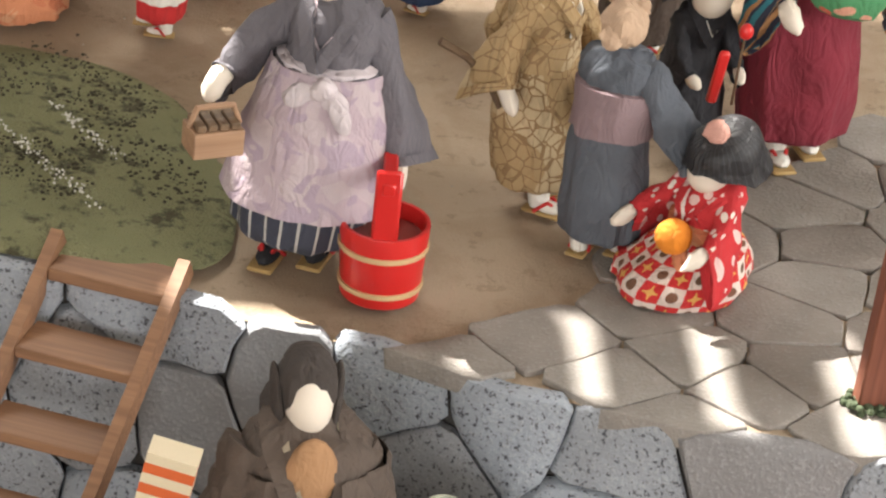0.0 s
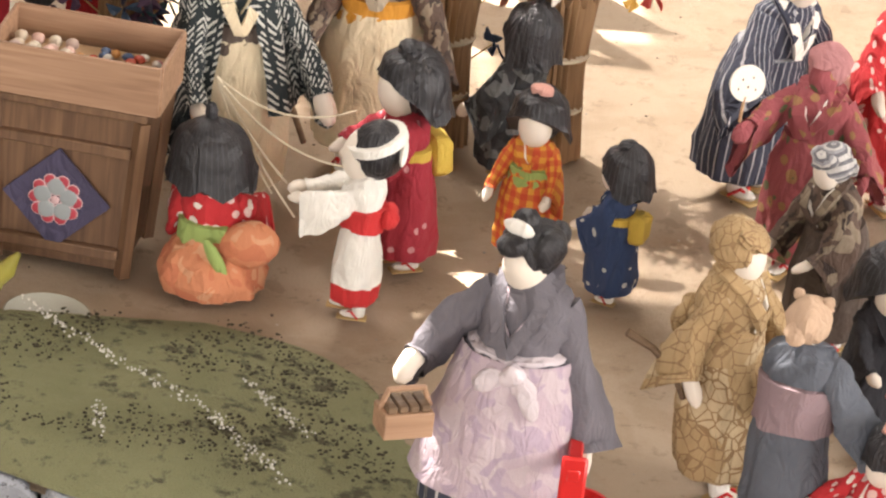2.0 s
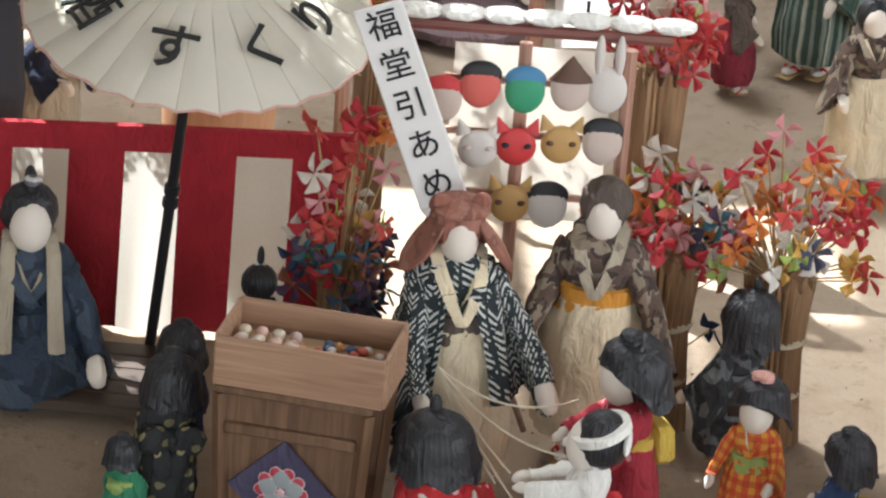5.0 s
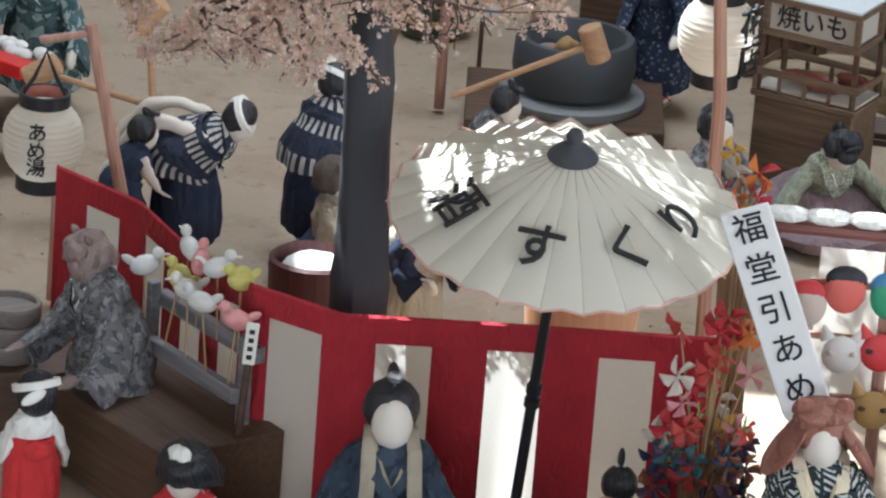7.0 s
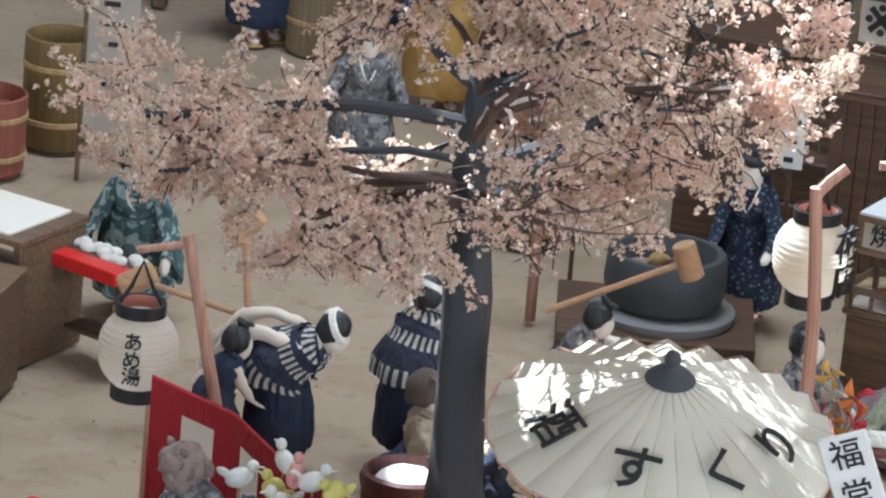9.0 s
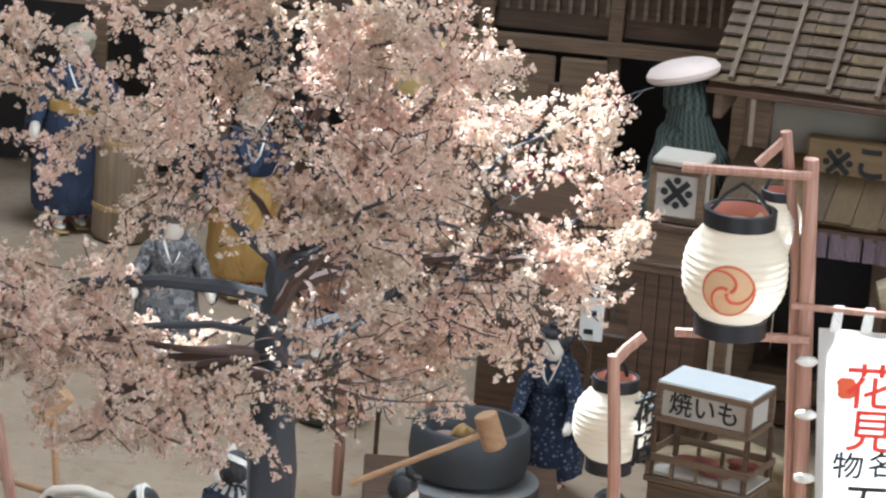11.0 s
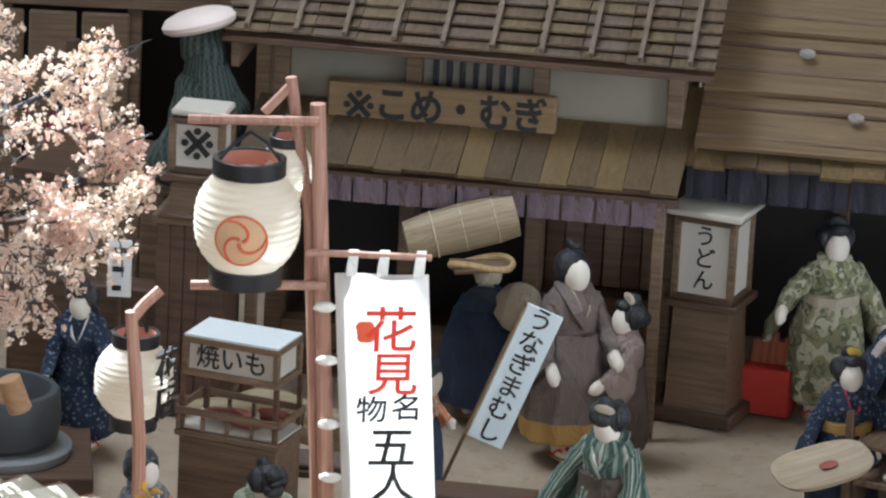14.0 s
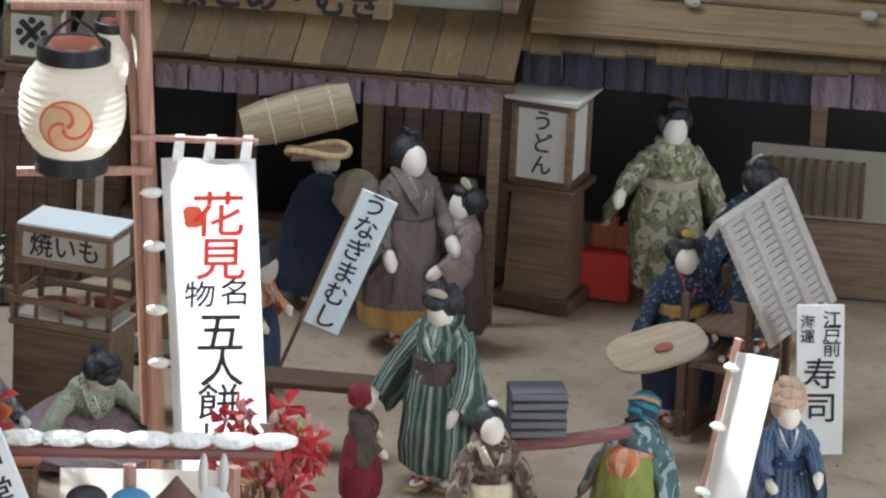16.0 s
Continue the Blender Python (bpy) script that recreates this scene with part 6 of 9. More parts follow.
# ---- sweet stall ----
def sweet_stall():
    st = thing("sweet_stall", "brown wooden stall cabinet with tapered sides and a flower emblem", "stall", (0.12, 2.785, 0.0), -15)
    CAB = wood("brown_cabinet", (0.1, 0.05, 0.025), (0.22, 0.12, 0.06), axis=2)
    bm = bmesh.new()
    ring = lambda w, d, z: [Vector((sx * w, sy * d, z)) for sx, sy in ((-1, -1), (1, -1), (1, 1), (-1, 1))]
    loft(bm, [ring(0.039, 0.03, 0.004), ring(0.045, 0.033, 0.105)])
    part("body", bm, CAB, st, smooth=False)
    for sx in (-1, 1):
        for sy in (-1, 1):
            x0, x1, y0, y1 = sx * 0.0395, sx * 0.0455, sy * 0.03, sy * 0.0335
            part("corner_post", tube(bmesh.new(), [(x0, y0, 0), (x1, y1, 0.105)], 0.005, 4), CAB, st, smooth=False)
    for z, k in ((0.012, 0.041), (0.08, 0.0445)):
        part("rail", block(-k + 0.004, k - 0.004, -0.0365, -0.031, z, z + 0.007, 0.0008), CAB, st)
    part("top_board", block(-0.049, 0.049, -0.037, 0.037, 0.1055, 0.111, 0.001), CAB, st)
    em = part("emblem_cloth", block(-0.0235, 0.0235, -0.001, 0.001, -0.0235, 0.0235, 0, Matrix.Translation((-0.003, -0.0355, 0.047)) @ Euler((0.02, radians(45), 0)).to_matrix().to_4x4()), fabric("indigo_emblem_cloth", (0.06, 0.052, 0.095)), st, "indigo cloth diamond with a flower badge")
    PK, GR = plain("badge_pink", (0.62, 0.42, 0.42), 0.6), plain("badge_grey", (0.3, 0.33, 0.33), 0.6)
    c = Vector((-0.003, -0.0372, 0.047))
    DR = plain("badge_red", (0.42, 0.04, 0.06), 0.6)
    for k in range(5):
        a = radians(72 * k + 90)
        for da, rad, r, mat, lift in ((18, 0.0128, 0.0036, DR, 0.0), (54, 0.0128, 0.0036, DR, 0.0), (0, 0.0086, 0.0056, GR, 0.0004)):
            p = c + Vector((rad * math.cos(a + radians(da)), -lift, rad * math.sin(a + radians(da))))
            bm = bmesh.new()
            egg(bm, p, (r + 0.0006, 0.0006, r + 0.0006), 0, None, 14, 5)
            part("petal_edge", bm, PK, em)
            bm = bmesh.new()
            egg(bm, p + Vector((0, -0.0003, 0)), (r, 0.0006, r), 0, None, 14, 5)
            part("petal", bm, mat, em)
    bm = bmesh.new()
    egg(bm, c + Vector((0, -0.0008, 0)), (0.0026, 0.0008, 0.0026))
    part("badge_centre", bm, PK, em)
    tray = thing("sweet_tray", "open cedar tray of coloured sweets", "tray", (0.121, 2.778, 0.1112), -15)
    z0, z1, w, d, t = 0.0, 0.032, 0.052, 0.03, 0.0025
    part("bottom", block(-w + t, w - t, -d + t, d - t, z0, z0 + 0.003), TRAYWOOD, tray)
    part("sand_layer", block(-w + t + 0.001, w - t - 0.001, -d + t + 0.001, d - t - 0.001, z0 + 0.0032, z0 + 0.013), plain("raw_sugar", (0.6, 0.42, 0.25), 0.9), tray)
    for s in (-1, 1):
        part("long_side", block(-w, w, s * d - t / 2, s * d + t / 2, z0, z1, 0.0004), TRAYWOOD, tray)
        part("short_side", block(s * w - t / 2 - 0.0001 * s, s * w + t / 2, -d + t / 2 + 0.0001, d - t / 2 - 0.0001, z0, z1, 0.0004), TRAYWOOD, tray)
    rnd = random.Random(4)
    cols = [plain("candy", c, 0.25) for c in ((0.02, 0.2, 0.25), (0.6, 0.12, 0.08), (0.75, 0.72, 0.65), (0.1, 0.16, 0.3), (0.7, 0.35, 0.12), (0.6, 0.25, 0.25))]
    for i in range(34):
        cd = bmesh.new()
        egg(cd, (0, 0, 0.0025), (0.0038, 0.003, 0.0026), 0, None, 10, 6)
        o = tagged(finish("sweet", cd, cols[i % 6]), "small glazed coloured sweet in the tray", "sweet", "sweets in the tray")
        o.matrix_world = pose(0.121, 2.778, 0.1112, 0, 0, -15) @ pose(rnd.uniform(-0.008, 0.045), rnd.uniform(-0.024, 0.018), 0.0131, 0, 0, rnd.uniform(0, 180))
    for i in range(4):
        for j in range(4):
            cd = bmesh.new()
            egg(cd, (0, 0, 0.0035), (0.0042, 0.0042, 0.0036), 0, rough=0.12)
            o = tagged(finish("sugar_ball", cd, plain("sugar_ball", rnd.choice(((0.72, 0.62, 0.48), (0.55, 0.42, 0.36), (0.75, 0.5, 0.42))), 0.4)), "rough pale sugar ball in the tray", "sweet", "sugar balls in the tray")
            o.matrix_world = pose(0.121, 2.778, 0.1112, 0, 0, -15) @ pose(-0.044 + 0.0105 * i, -0.012 + 0.008 * j, 0.0131 + 0.002 * (j % 2))


sweet_stall()
# strings from the seller's hand to the children
STRING = plain("cotton_string", (0.66, 0.58, 0.42), 0.9)
for e, sag in (((0.278, 2.74, 0.085), 0.012), ((0.246, 2.765, 0.06), 0.004), ((0.238, 2.77, 0.05), 0.003), ((0.252, 2.76, 0.04), 0.004), ((0.287, 2.8, 0.095), 0.014), ((0.232, 2.78, 0.04), 0.002), ((0.228, 2.79, 0.045), 0.002)):
    a, b = Vector((0.2, 2.802, 0.111)), Vector(e)
    pts = [a.lerp(b, k / 10) - Vector((0, 0, sag * 4 * (k / 10) * (1 - k / 10))) for k in range(11)]
    tagged(finish("string", tube(bmesh.new(), pts, 0.0007, 5), STRING), "thin cream cotton string held by a doll", "string", "strings of the lucky draw")


# ---- paper pinwheels ----
def paper(name, c):
    return thin(plain(name, c, 0.55, vary=0.2), 0.3)


PIN_COLOURS = [paper("pinwheel_paper", c) for c in ((0.55, 0.04, 0.05), (0.6, 0.08, 0.06), (0.75, 0.25, 0.05), (0.7, 0.42, 0.08), (0.75, 0.7, 0.62), (0.08, 0.08, 0.13), (0.65, 0.3, 0.3), (0.4, 0.5, 0.12), (0.7, 0.62, 0.52), (0.72, 0.3, 0.08))]


def pinwheel_mesh(size, mat, mat2, arms):
    """Folded paper: each arm curls from the rim back to the hub."""
    bm = bmesh.new()
    for k in range(arms):
        m = Euler((0, radians(360 / arms * k), 0)).to_matrix()
        lo = []
        for t in (0.0, 0.25, 0.5, 0.75, 1.0):
            curl = -0.34 * math.sin(t * 2.4)
            a = Vector((0.06 + 1.0 * t, curl * 0.2, 0.02 + 0.1 * t))
            c = Vector((0.1 + 0.75 * t, curl - 0.1 * t, 0.12 + 0.7 * math.sin(t * 1.75))).lerp(a, 0.92 * t ** 3)
            mid = (a + c) / 2 + Vector((0, -0.1, 0))
            lo.append([m @ (p * size) for p in (a, mid, c, c + Vector((0, 0.03, 0)), mid + Vector((0, 0.03, 0)), a + Vector((0, 0.03, 0)))])
        loft(bm, lo, k % 2 if mat2 is not mat and k % 3 == 0 else 0)
    egg(bm, (0, -0.2 * size, 0), (0.13 * size, 0.1 * size, 0.13 * size), 1, None, 8, 4)
    o = finish("pinwheel", bm, [mat, mat2], smooth=False)
    me = o.data
    bpy.data.objects.remove(o)
    return me


PIN_MESHES = [pinwheel_mesh(0.0135 - 0.0012 * (i % 4), PIN_COLOURS[i % 10], PIN_COLOURS[(i * 3 + 4) % 10] if i > 10 else PIN_COLOURS[i % 10], 5 if i % 3 else 4) for i in range(14)]
REDS = [0, 1, 6, 10, 11]
DEEP_COLOURS = [paper("deep_pinwheel_paper", c) for c in ((0.04, 0.075, 0.13), (0.06, 0.15, 0.18), (0.04, 0.035, 0.06), (0.1, 0.05, 0.1), (0.02, 0.04, 0.1), (0.3, 0.1, 0.05))]
DEEP_MESHES = [pinwheel_mesh(0.0125 - 0.001 * (i % 3), DEEP_COLOURS[i], DEEP_COLOURS[(i + 2) % 6], 5 if i % 2 else 4) for i in range(6)]


SHEAF = wood("red_brown_straw", (0.2, 0.11, 0.05), (0.46, 0.28, 0.14), axis=2)


def pinwheel_stand(at, r, h, count, spread, top, seed, label, reds=0.5, low=0):
    rnd = random.Random(seed)
    st = thing("pinwheel_stand", label, "pinwheel stand", at, 0, "pinwheel stands")
    n = 90
    bm = bmesh.new()
    loft(bm, [[Vector((r * k * (1 + 0.05 * math.sin(9 * a) + 0.07 * math.sin(29 * a + 1)) * math.cos(a), r * k * (1 + 0.05 * math.sin(9 * a) + 0.07 * math.sin(29 * a + 1)) * math.sin(a), z + (0.006 * math.sin(13 * a) if z == h else 0))) for a in (2 * math.pi * i / n for i in range(n))]
              for k, z in ((1.1, 0), (0.97, h * 0.3), (0.9, h * 0.55), (1.0, h * 0.8), (1.12, h))])
    part("straw_sheaf", bm, SHEAF, st, "bundle of upright straw")
    for z in (0.3, 0.62):
        part("tie", turned(bmesh.new(), [(r * 0.95, h * z - 0.002), (r * 1.06, h * z - 0.001), (r * 1.06, h * z + 0.001), (r * 0.95, h * z + 0.002)], 22), STRING, st)
    for i in range(count):
        a, q = rnd.uniform(0, 6.283), math.sqrt(rnd.random())
        x, y, z = spread * q * math.cos(a), spread * 0.8 * q * math.sin(a), h + top * rnd.uniform(0.05, 1.0) * (1.1 - 0.6 * q)
        part("stick", tube(bmesh.new(), [(0.3 * x * r / spread, 0.3 * y * r / spread, h - 0.004), (x, y + 0.003, z)], 0.0006, 4), STRAW, st)
        ob = new("pinwheel", PIN_MESHES[rnd.choice(REDS) if rnd.random() < reds else rnd.randrange(14)])
        ob.parent = st
        ob.matrix_local = pose(x, y, z, rnd.uniform(-30, 35), rnd.uniform(0, 90), rnd.uniform(-50, 50))
    # darker wheels stuck low round the sheaf
    for i in range(low):
        a = rnd.uniform(-2.9, 0.5)
        x, y, z = (r + rnd.uniform(0.004, spread * 0.75)) * math.cos(a), (r + 0.012) * math.sin(a), h * rnd.uniform(0.5, 1.3)
        part("stick", tube(bmesh.new(), [(0.6 * r * math.cos(a), 0.6 * r * math.sin(a), z - 0.02), (x, y + 0.003, z)], 0.0006, 4), STRAW, st)
        ob = new("pinwheel", rnd.choice(DEEP_MESHES))
        ob.parent = st
        ob.matrix_local = pose(x, y, z, rnd.uniform(-30, 35), rnd.uniform(0, 90), rnd.uniform(-50, 50))
    return st


pinwheel_stand((0.352, 2.975, 0), 0.022, 0.12, 44, 0.05, 0.07, 1, "straw bundle stuck with red and dark paper pinwheels", 0.25, 4)
pinwheel_stand((0.427, 2.965, 0), 0.02, 0.115, 60, 0.058, 0.1, 2, "straw bundle stuck with many bright paper pinwheels", 0.12)
pinwheel_stand((0.146, 2.99, 0), 0.012, 0.09, 26, 0.034, 0.17, 3, "straw bundle stuck with red, yellow and dark blue pinwheels", 0.6, 26)
pinwheel_stand((0.343, 3.03, 0), 0.018, 0.225, 40, 0.035, 0.07, 4, "tall straw bundle stuck with red pinwheels", 0.75)
pinwheel_stand((0.165, 3.1, 0), 0.012, 0.23, 10, 0.03, 0.06, 6, "straw bundle with yellow and green pinwheels", 0.2)


# ---- sign of the sweet seller ----
def plank_sign(name, label, at, turn, tilt, w, h, lines, size, mat=None, step=None, colours=None, thick=0.004):
    s = thing(name, label, "sign", at, turn, tilt=tilt)
    part("board", block(-w / 2, w / 2, -thick / 2, thick / 2, 0, h, 0.0008), mat or WHITEWOOD, s)
    step = step or h / len(lines)
    for i, ch in enumerate(lines):
        if ch.strip():
            lettering(ch, size, (colours or {}).get(i, INK), s, (0, -thick / 2 - 0.0004, h - step * (i + 0.5)), (90, 0, 0))
    return s


WHITEWOOD = plain("white_painted_board", (0.76, 0.73, 0.69), 0.7, vary=0.1)
amesign = plank_sign("sweet_sign", "white plank sign with black brushed writing", (0.203, 2.9, 0.178), -6, (0, -22), 0.031, 0.136, "福堂引あめ", 0.021)
part("sign_pole", tube(bmesh.new(), [(0.0, 0.006, -0.165), (0, 0.006, 0.06)], 0.002, 7), OLDWOOD, amesign)
for x0, x1, drop in ((-0.0155, -0.007, 0.011), (-0.007, 0.002, 0.007), (0.002, 0.0075, 0.012), (0.0075, 0.0155, 0.006)):
    bm = bmesh.new()
    loft(bm, [[Vector((x0, y, 0.0)), Vector((x1, y, 0.0)), Vector((x0 * 0.4 + x1 * 0.6, y, -drop))] for y in (-0.0018, 0.0018)])
    part("torn_end", bm, WHITEWOOD, amesign, smooth=False)


# ---- rack of paper masks ----
def mask_rack():
    rk = thing("mask_rack", "reddish wooden rack topped with white cushions", "rack", (0.262, 2.965, 0.0), -3)
    for x in (-0.011, 0.055):
        part("pole", tube(bmesh.new(), [(x, 0, 0), (x, 0.0, 0.2625)], 0.0042, 8), REDPINE, rk)
    part("crossbar", tube(bmesh.new(), [(-0.087, -0.004, 0.272), (0.08, -0.004, 0.272)], 0.0042, 8), wood("red_brown_bar", (0.16, 0.05, 0.04), (0.3, 0.12, 0.09)), rk)
    for z in (0.232, 0.196, 0.155):
        part("mask_rail", block(-0.06, 0.06, 0.004, 0.007, z, z + 0.004), REDPINE, rk)
    part("backing_paper", block(-0.055, 0.045, 0.0085, 0.0095, 0.14, 0.256), SHEET, rk, "white backing paper")
    for i in range(7):
        bm = bmesh.new()
        egg(bm, (0, 0, 0.0042), (0.0155, 0.009, 0.005), 0, rough=0.28, fold=3)
        o = tagged(finish("cushion", bm, WHITE), "small white stuffed cushion on the rack", "cushion", "white cushions on the rack")
        o.matrix_world = pose(0.183 + 0.0265 * i, 2.965 - 0.001 * i, 0.2765)


mask_rack()


def mask(kind, at, c1, c2, label, w=0.0128):
    bm = bmesh.new()
    egg(bm, (0, 0, 0), (w, 0.0045, w * (1.0 if kind in ("cat", "fox") else 1.2)), 0, rough=0.0)
    if kind in ("cat", "fox"):
        for s in (-1, 1):
            m = Matrix.Translation((s * w * 0.72, 0.001, w * 0.75)) @ Euler((0, s * 0.35, 0)).to_matrix().to_4x4()
            turned(bm, [(w * 0.4, 0), (w * 0.22, w * 0.4), (0.0004, w * 0.8)], 8, 0, m @ Matrix.Diagonal((1, 0.5, 1, 1)))
            egg(bm, (s * w * 0.55, -0.0035, w * 0.15), (w * 0.2, 0.003, w * 0.13), 1)
    elif kind == "rabbit":
        for s in (-1, 1):
            egg(bm, (s * w * 0.5, 0, w * 1.8), (w * 0.26, 0.004, w * 1.1), 0)
    elif kind == "hat":
        turned(bm, [(w * 1.15, w * 0.45), (w * 0.7, w * 0.9), (0.0006, w * 1.7)], 14, 1, Matrix.Diagonal((1, 0.5, 1, 1)))
    else:
        egg(bm, (0, 0.001, w * 0.55), (w * 1.03, 0.0048, w * 0.72), 1)
    o = tagged(finish("mask", bm, [c1, c2]), label, "mask", "paper masks on the rack")
    o.matrix_world = pose(*at, 0, 0, 0)


MC = {n: plain("mask_" + n, c, 0.6, vary=0.3) for n, c in dict(white=(0.66, 0.6, 0.54), pale=(0.6, 0.48, 0.4), red=(0.55, 0.04, 0.04), coral=(0.62, 0.13, 0.1), green=(0.06, 0.32, 0.16), blue=(0.08, 0.24, 0.42), ochre=(0.5, 0.3, 0.1), brown=(0.12, 0.06, 0.035), black=(0.02, 0.02, 0.02)).items()}
my = 2.953
for kind, x, z, a, b, lab in (
        ("face", 0.2, 0.226, "pale", "red", "pale plain paper mask without a face"), ("face", 0.2235, 0.237, "coral", "black", "coral red plain paper mask without a face"), ("face", 0.2515, 0.235, "green", "blue", "green and blue plain paper mask without a face"),
        ("hat", 0.28, 0.238, "pale", "brown", "pale plain mask in a brown hat"), ("rabbit", 0.303, 0.238, "white", "pale", "white paper mask with long ears"),
        ("fox", 0.225, 0.194, "white", "pale", "white paper mask with pointed ears"), ("cat", 0.249, 0.197, "red", "black", "red paper mask with pointed ears"), ("cat", 0.277, 0.2, "ochre", "brown", "ochre paper mask with pointed ears"),
        ("face", 0.303, 0.203, "pale", "black", "pale plain mask with black top"), ("cat", 0.248, 0.158, "ochre", "brown", "striped ochre paper mask with pointed ears"), ("face", 0.272, 0.158, "white", "black", "white plain mask with black top")):
    mask(kind, (x, my, z), MC[a], MC[b], lab)


# ---- glossy toy beside the moss ----
def glazed_toy():
    GZ = plain("yellow_green_glaze", (0.3, 0.27, 0.05), 0.14, vary=0.35, stain=40)
    toy = thing("glazed_toy", "glossy yellow-green toy animal with upturned tail", "toy", (0.05, 2.688, 0.004), 14)
    bm = bmesh.new()
    egg(bm, (0, 0, 0.014), (0.03, 0.016, 0.014), 0, rough=0.12, seg=20, rows=12)
    part("body", bm, GZ, toy)
    bm = bmesh.new()
    tube(bm, [(0.02, 0, 0.016), (0.032, 0, 0.022), (0.038, 0, 0.032)], [0.01, 0.006, 0.0015], 10)
    part("tail", bm, GZ, toy)
    bm = bmesh.new()
    egg(bm, (-0.027, 0, 0.022), (0.013, 0.012, 0.011), 0, rough=0.05)
    for s in (-1, 1):
        tube(bm, [(-0.027, s * 0.006, 0.03), (-0.028, s * 0.008, 0.037)], [0.004, 0.0008], 6)
    part("head", bm, plain("pale_glaze", (0.55, 0.5, 0.36), 0.2), toy, "pale glazed head")
    dish = tagged(finish("shallow_dish", turned(bmesh.new(), [(0.012, 0.0), (0.022, 0.003), (0.026, 0.0065), (0.025, 0.007), (0.02, 0.0045), (0.002, 0.0035)], 30), plain("pale_celadon", (0.5, 0.5, 0.42), 0.2)), "shallow pale glazed dish on the ground", "dish")
    dish.matrix_world = pose(0.105, 2.68, 0.0)


glazed_toy()


# ---- red and white curtain ----
def stage_curtain():
    cur = thing("stage_curtain", "red and white striped cloth curtain with red top band", "curtain", (0, 0, 0))
    REDC = fabric("curtain_red", (0.32, 0.012, 0.02))
    WHT, nt, b = shader("curtain_white", 0.9)
    nt.links.new(mixed(nt, node(nt, "ShaderNodeTexNoise", Scale=60.0).outputs[0], (0.33, 0.285, 0.225), (0.54, 0.48, 0.395)), b.inputs["Base Color"])
    tr = node(nt, "ShaderNodeBsdfTranslucent", Color=(0.8, 0.75, 0.66, 1))
    mx = node(nt, "ShaderNodeMixShader", Fac=0.42)
    nt.links.new(b.outputs[0], mx.inputs[1])
    nt.links.new(tr.outputs[0], mx.inputs[2])
    nt.links.new(mx.outputs[0], nt.nodes["Material Output"].inputs["Surface"])
    line = [(-0.305, 3.37, 0.124), (-0.24, 3.3, 0.128), (-0.185, 3.18, 0.132), (-0.15, 3.1, 0.152), (-0.09, 3.085, 0.142), (0.02, 3.08, 0.146), (0.152, 3.08, 0.147)]
    pts = [Vector(p) for p in line]
    seg = [(a, b2, (b2 - a).length) for a, b2 in zip(pts, pts[1:])]
    total = sum(s[2] for s in seg)

    def on(s):
        for a, b2, l in seg:
            if s <= l + 1e-9:
                return a.lerp(b2, s / l)
            s -= l
        return pts[-1].copy()

    def sheet(s0, s1, z0, z1, mat, name, front=0.0):
        bm = bmesh.new()
        rows = []
        for zf in (0.0, 0.25, 0.5, 0.75, 1.0):
            row = []
            for k in range(13):
                s = s0 + (s1 - s0) * k / 12
                p = on(s)
                top = p.z
                zz = z1(top) * (1 - zf) + z0 * zf
                p = Vector((p.x, p.y - front + 0.0025 * math.sin(s * 190) * zf, zz))
                row.append(p)
            rows.append(row)
        loft(bm, rows, closed=False)
        part(name, bm, mat, cur)
    n = 17
    for i in range(n):
        s0, s1 = total * i / n, total * (i + 1) / n
        sheet(s0, s1, 0.0, lambda t: t - 0.016, WHT if i % 2 else REDC, "stripe")
    bm = bmesh.new()
    rows = []
    for k in range(70):
        p = on(total * k / 69)
        rows.append([Vector((p.x, p.y - 0.002, p.z - 0.018)), Vector((p.x, p.y - 0.0025, p.z)), Vector((p.x, p.y + 0.001, p.z + 0.001)), Vector((p.x, p.y + 0.001, p.z - 0.017))])
    loft(bm, rows)
    part("top_band", bm, REDC, cur)


stage_curtain()


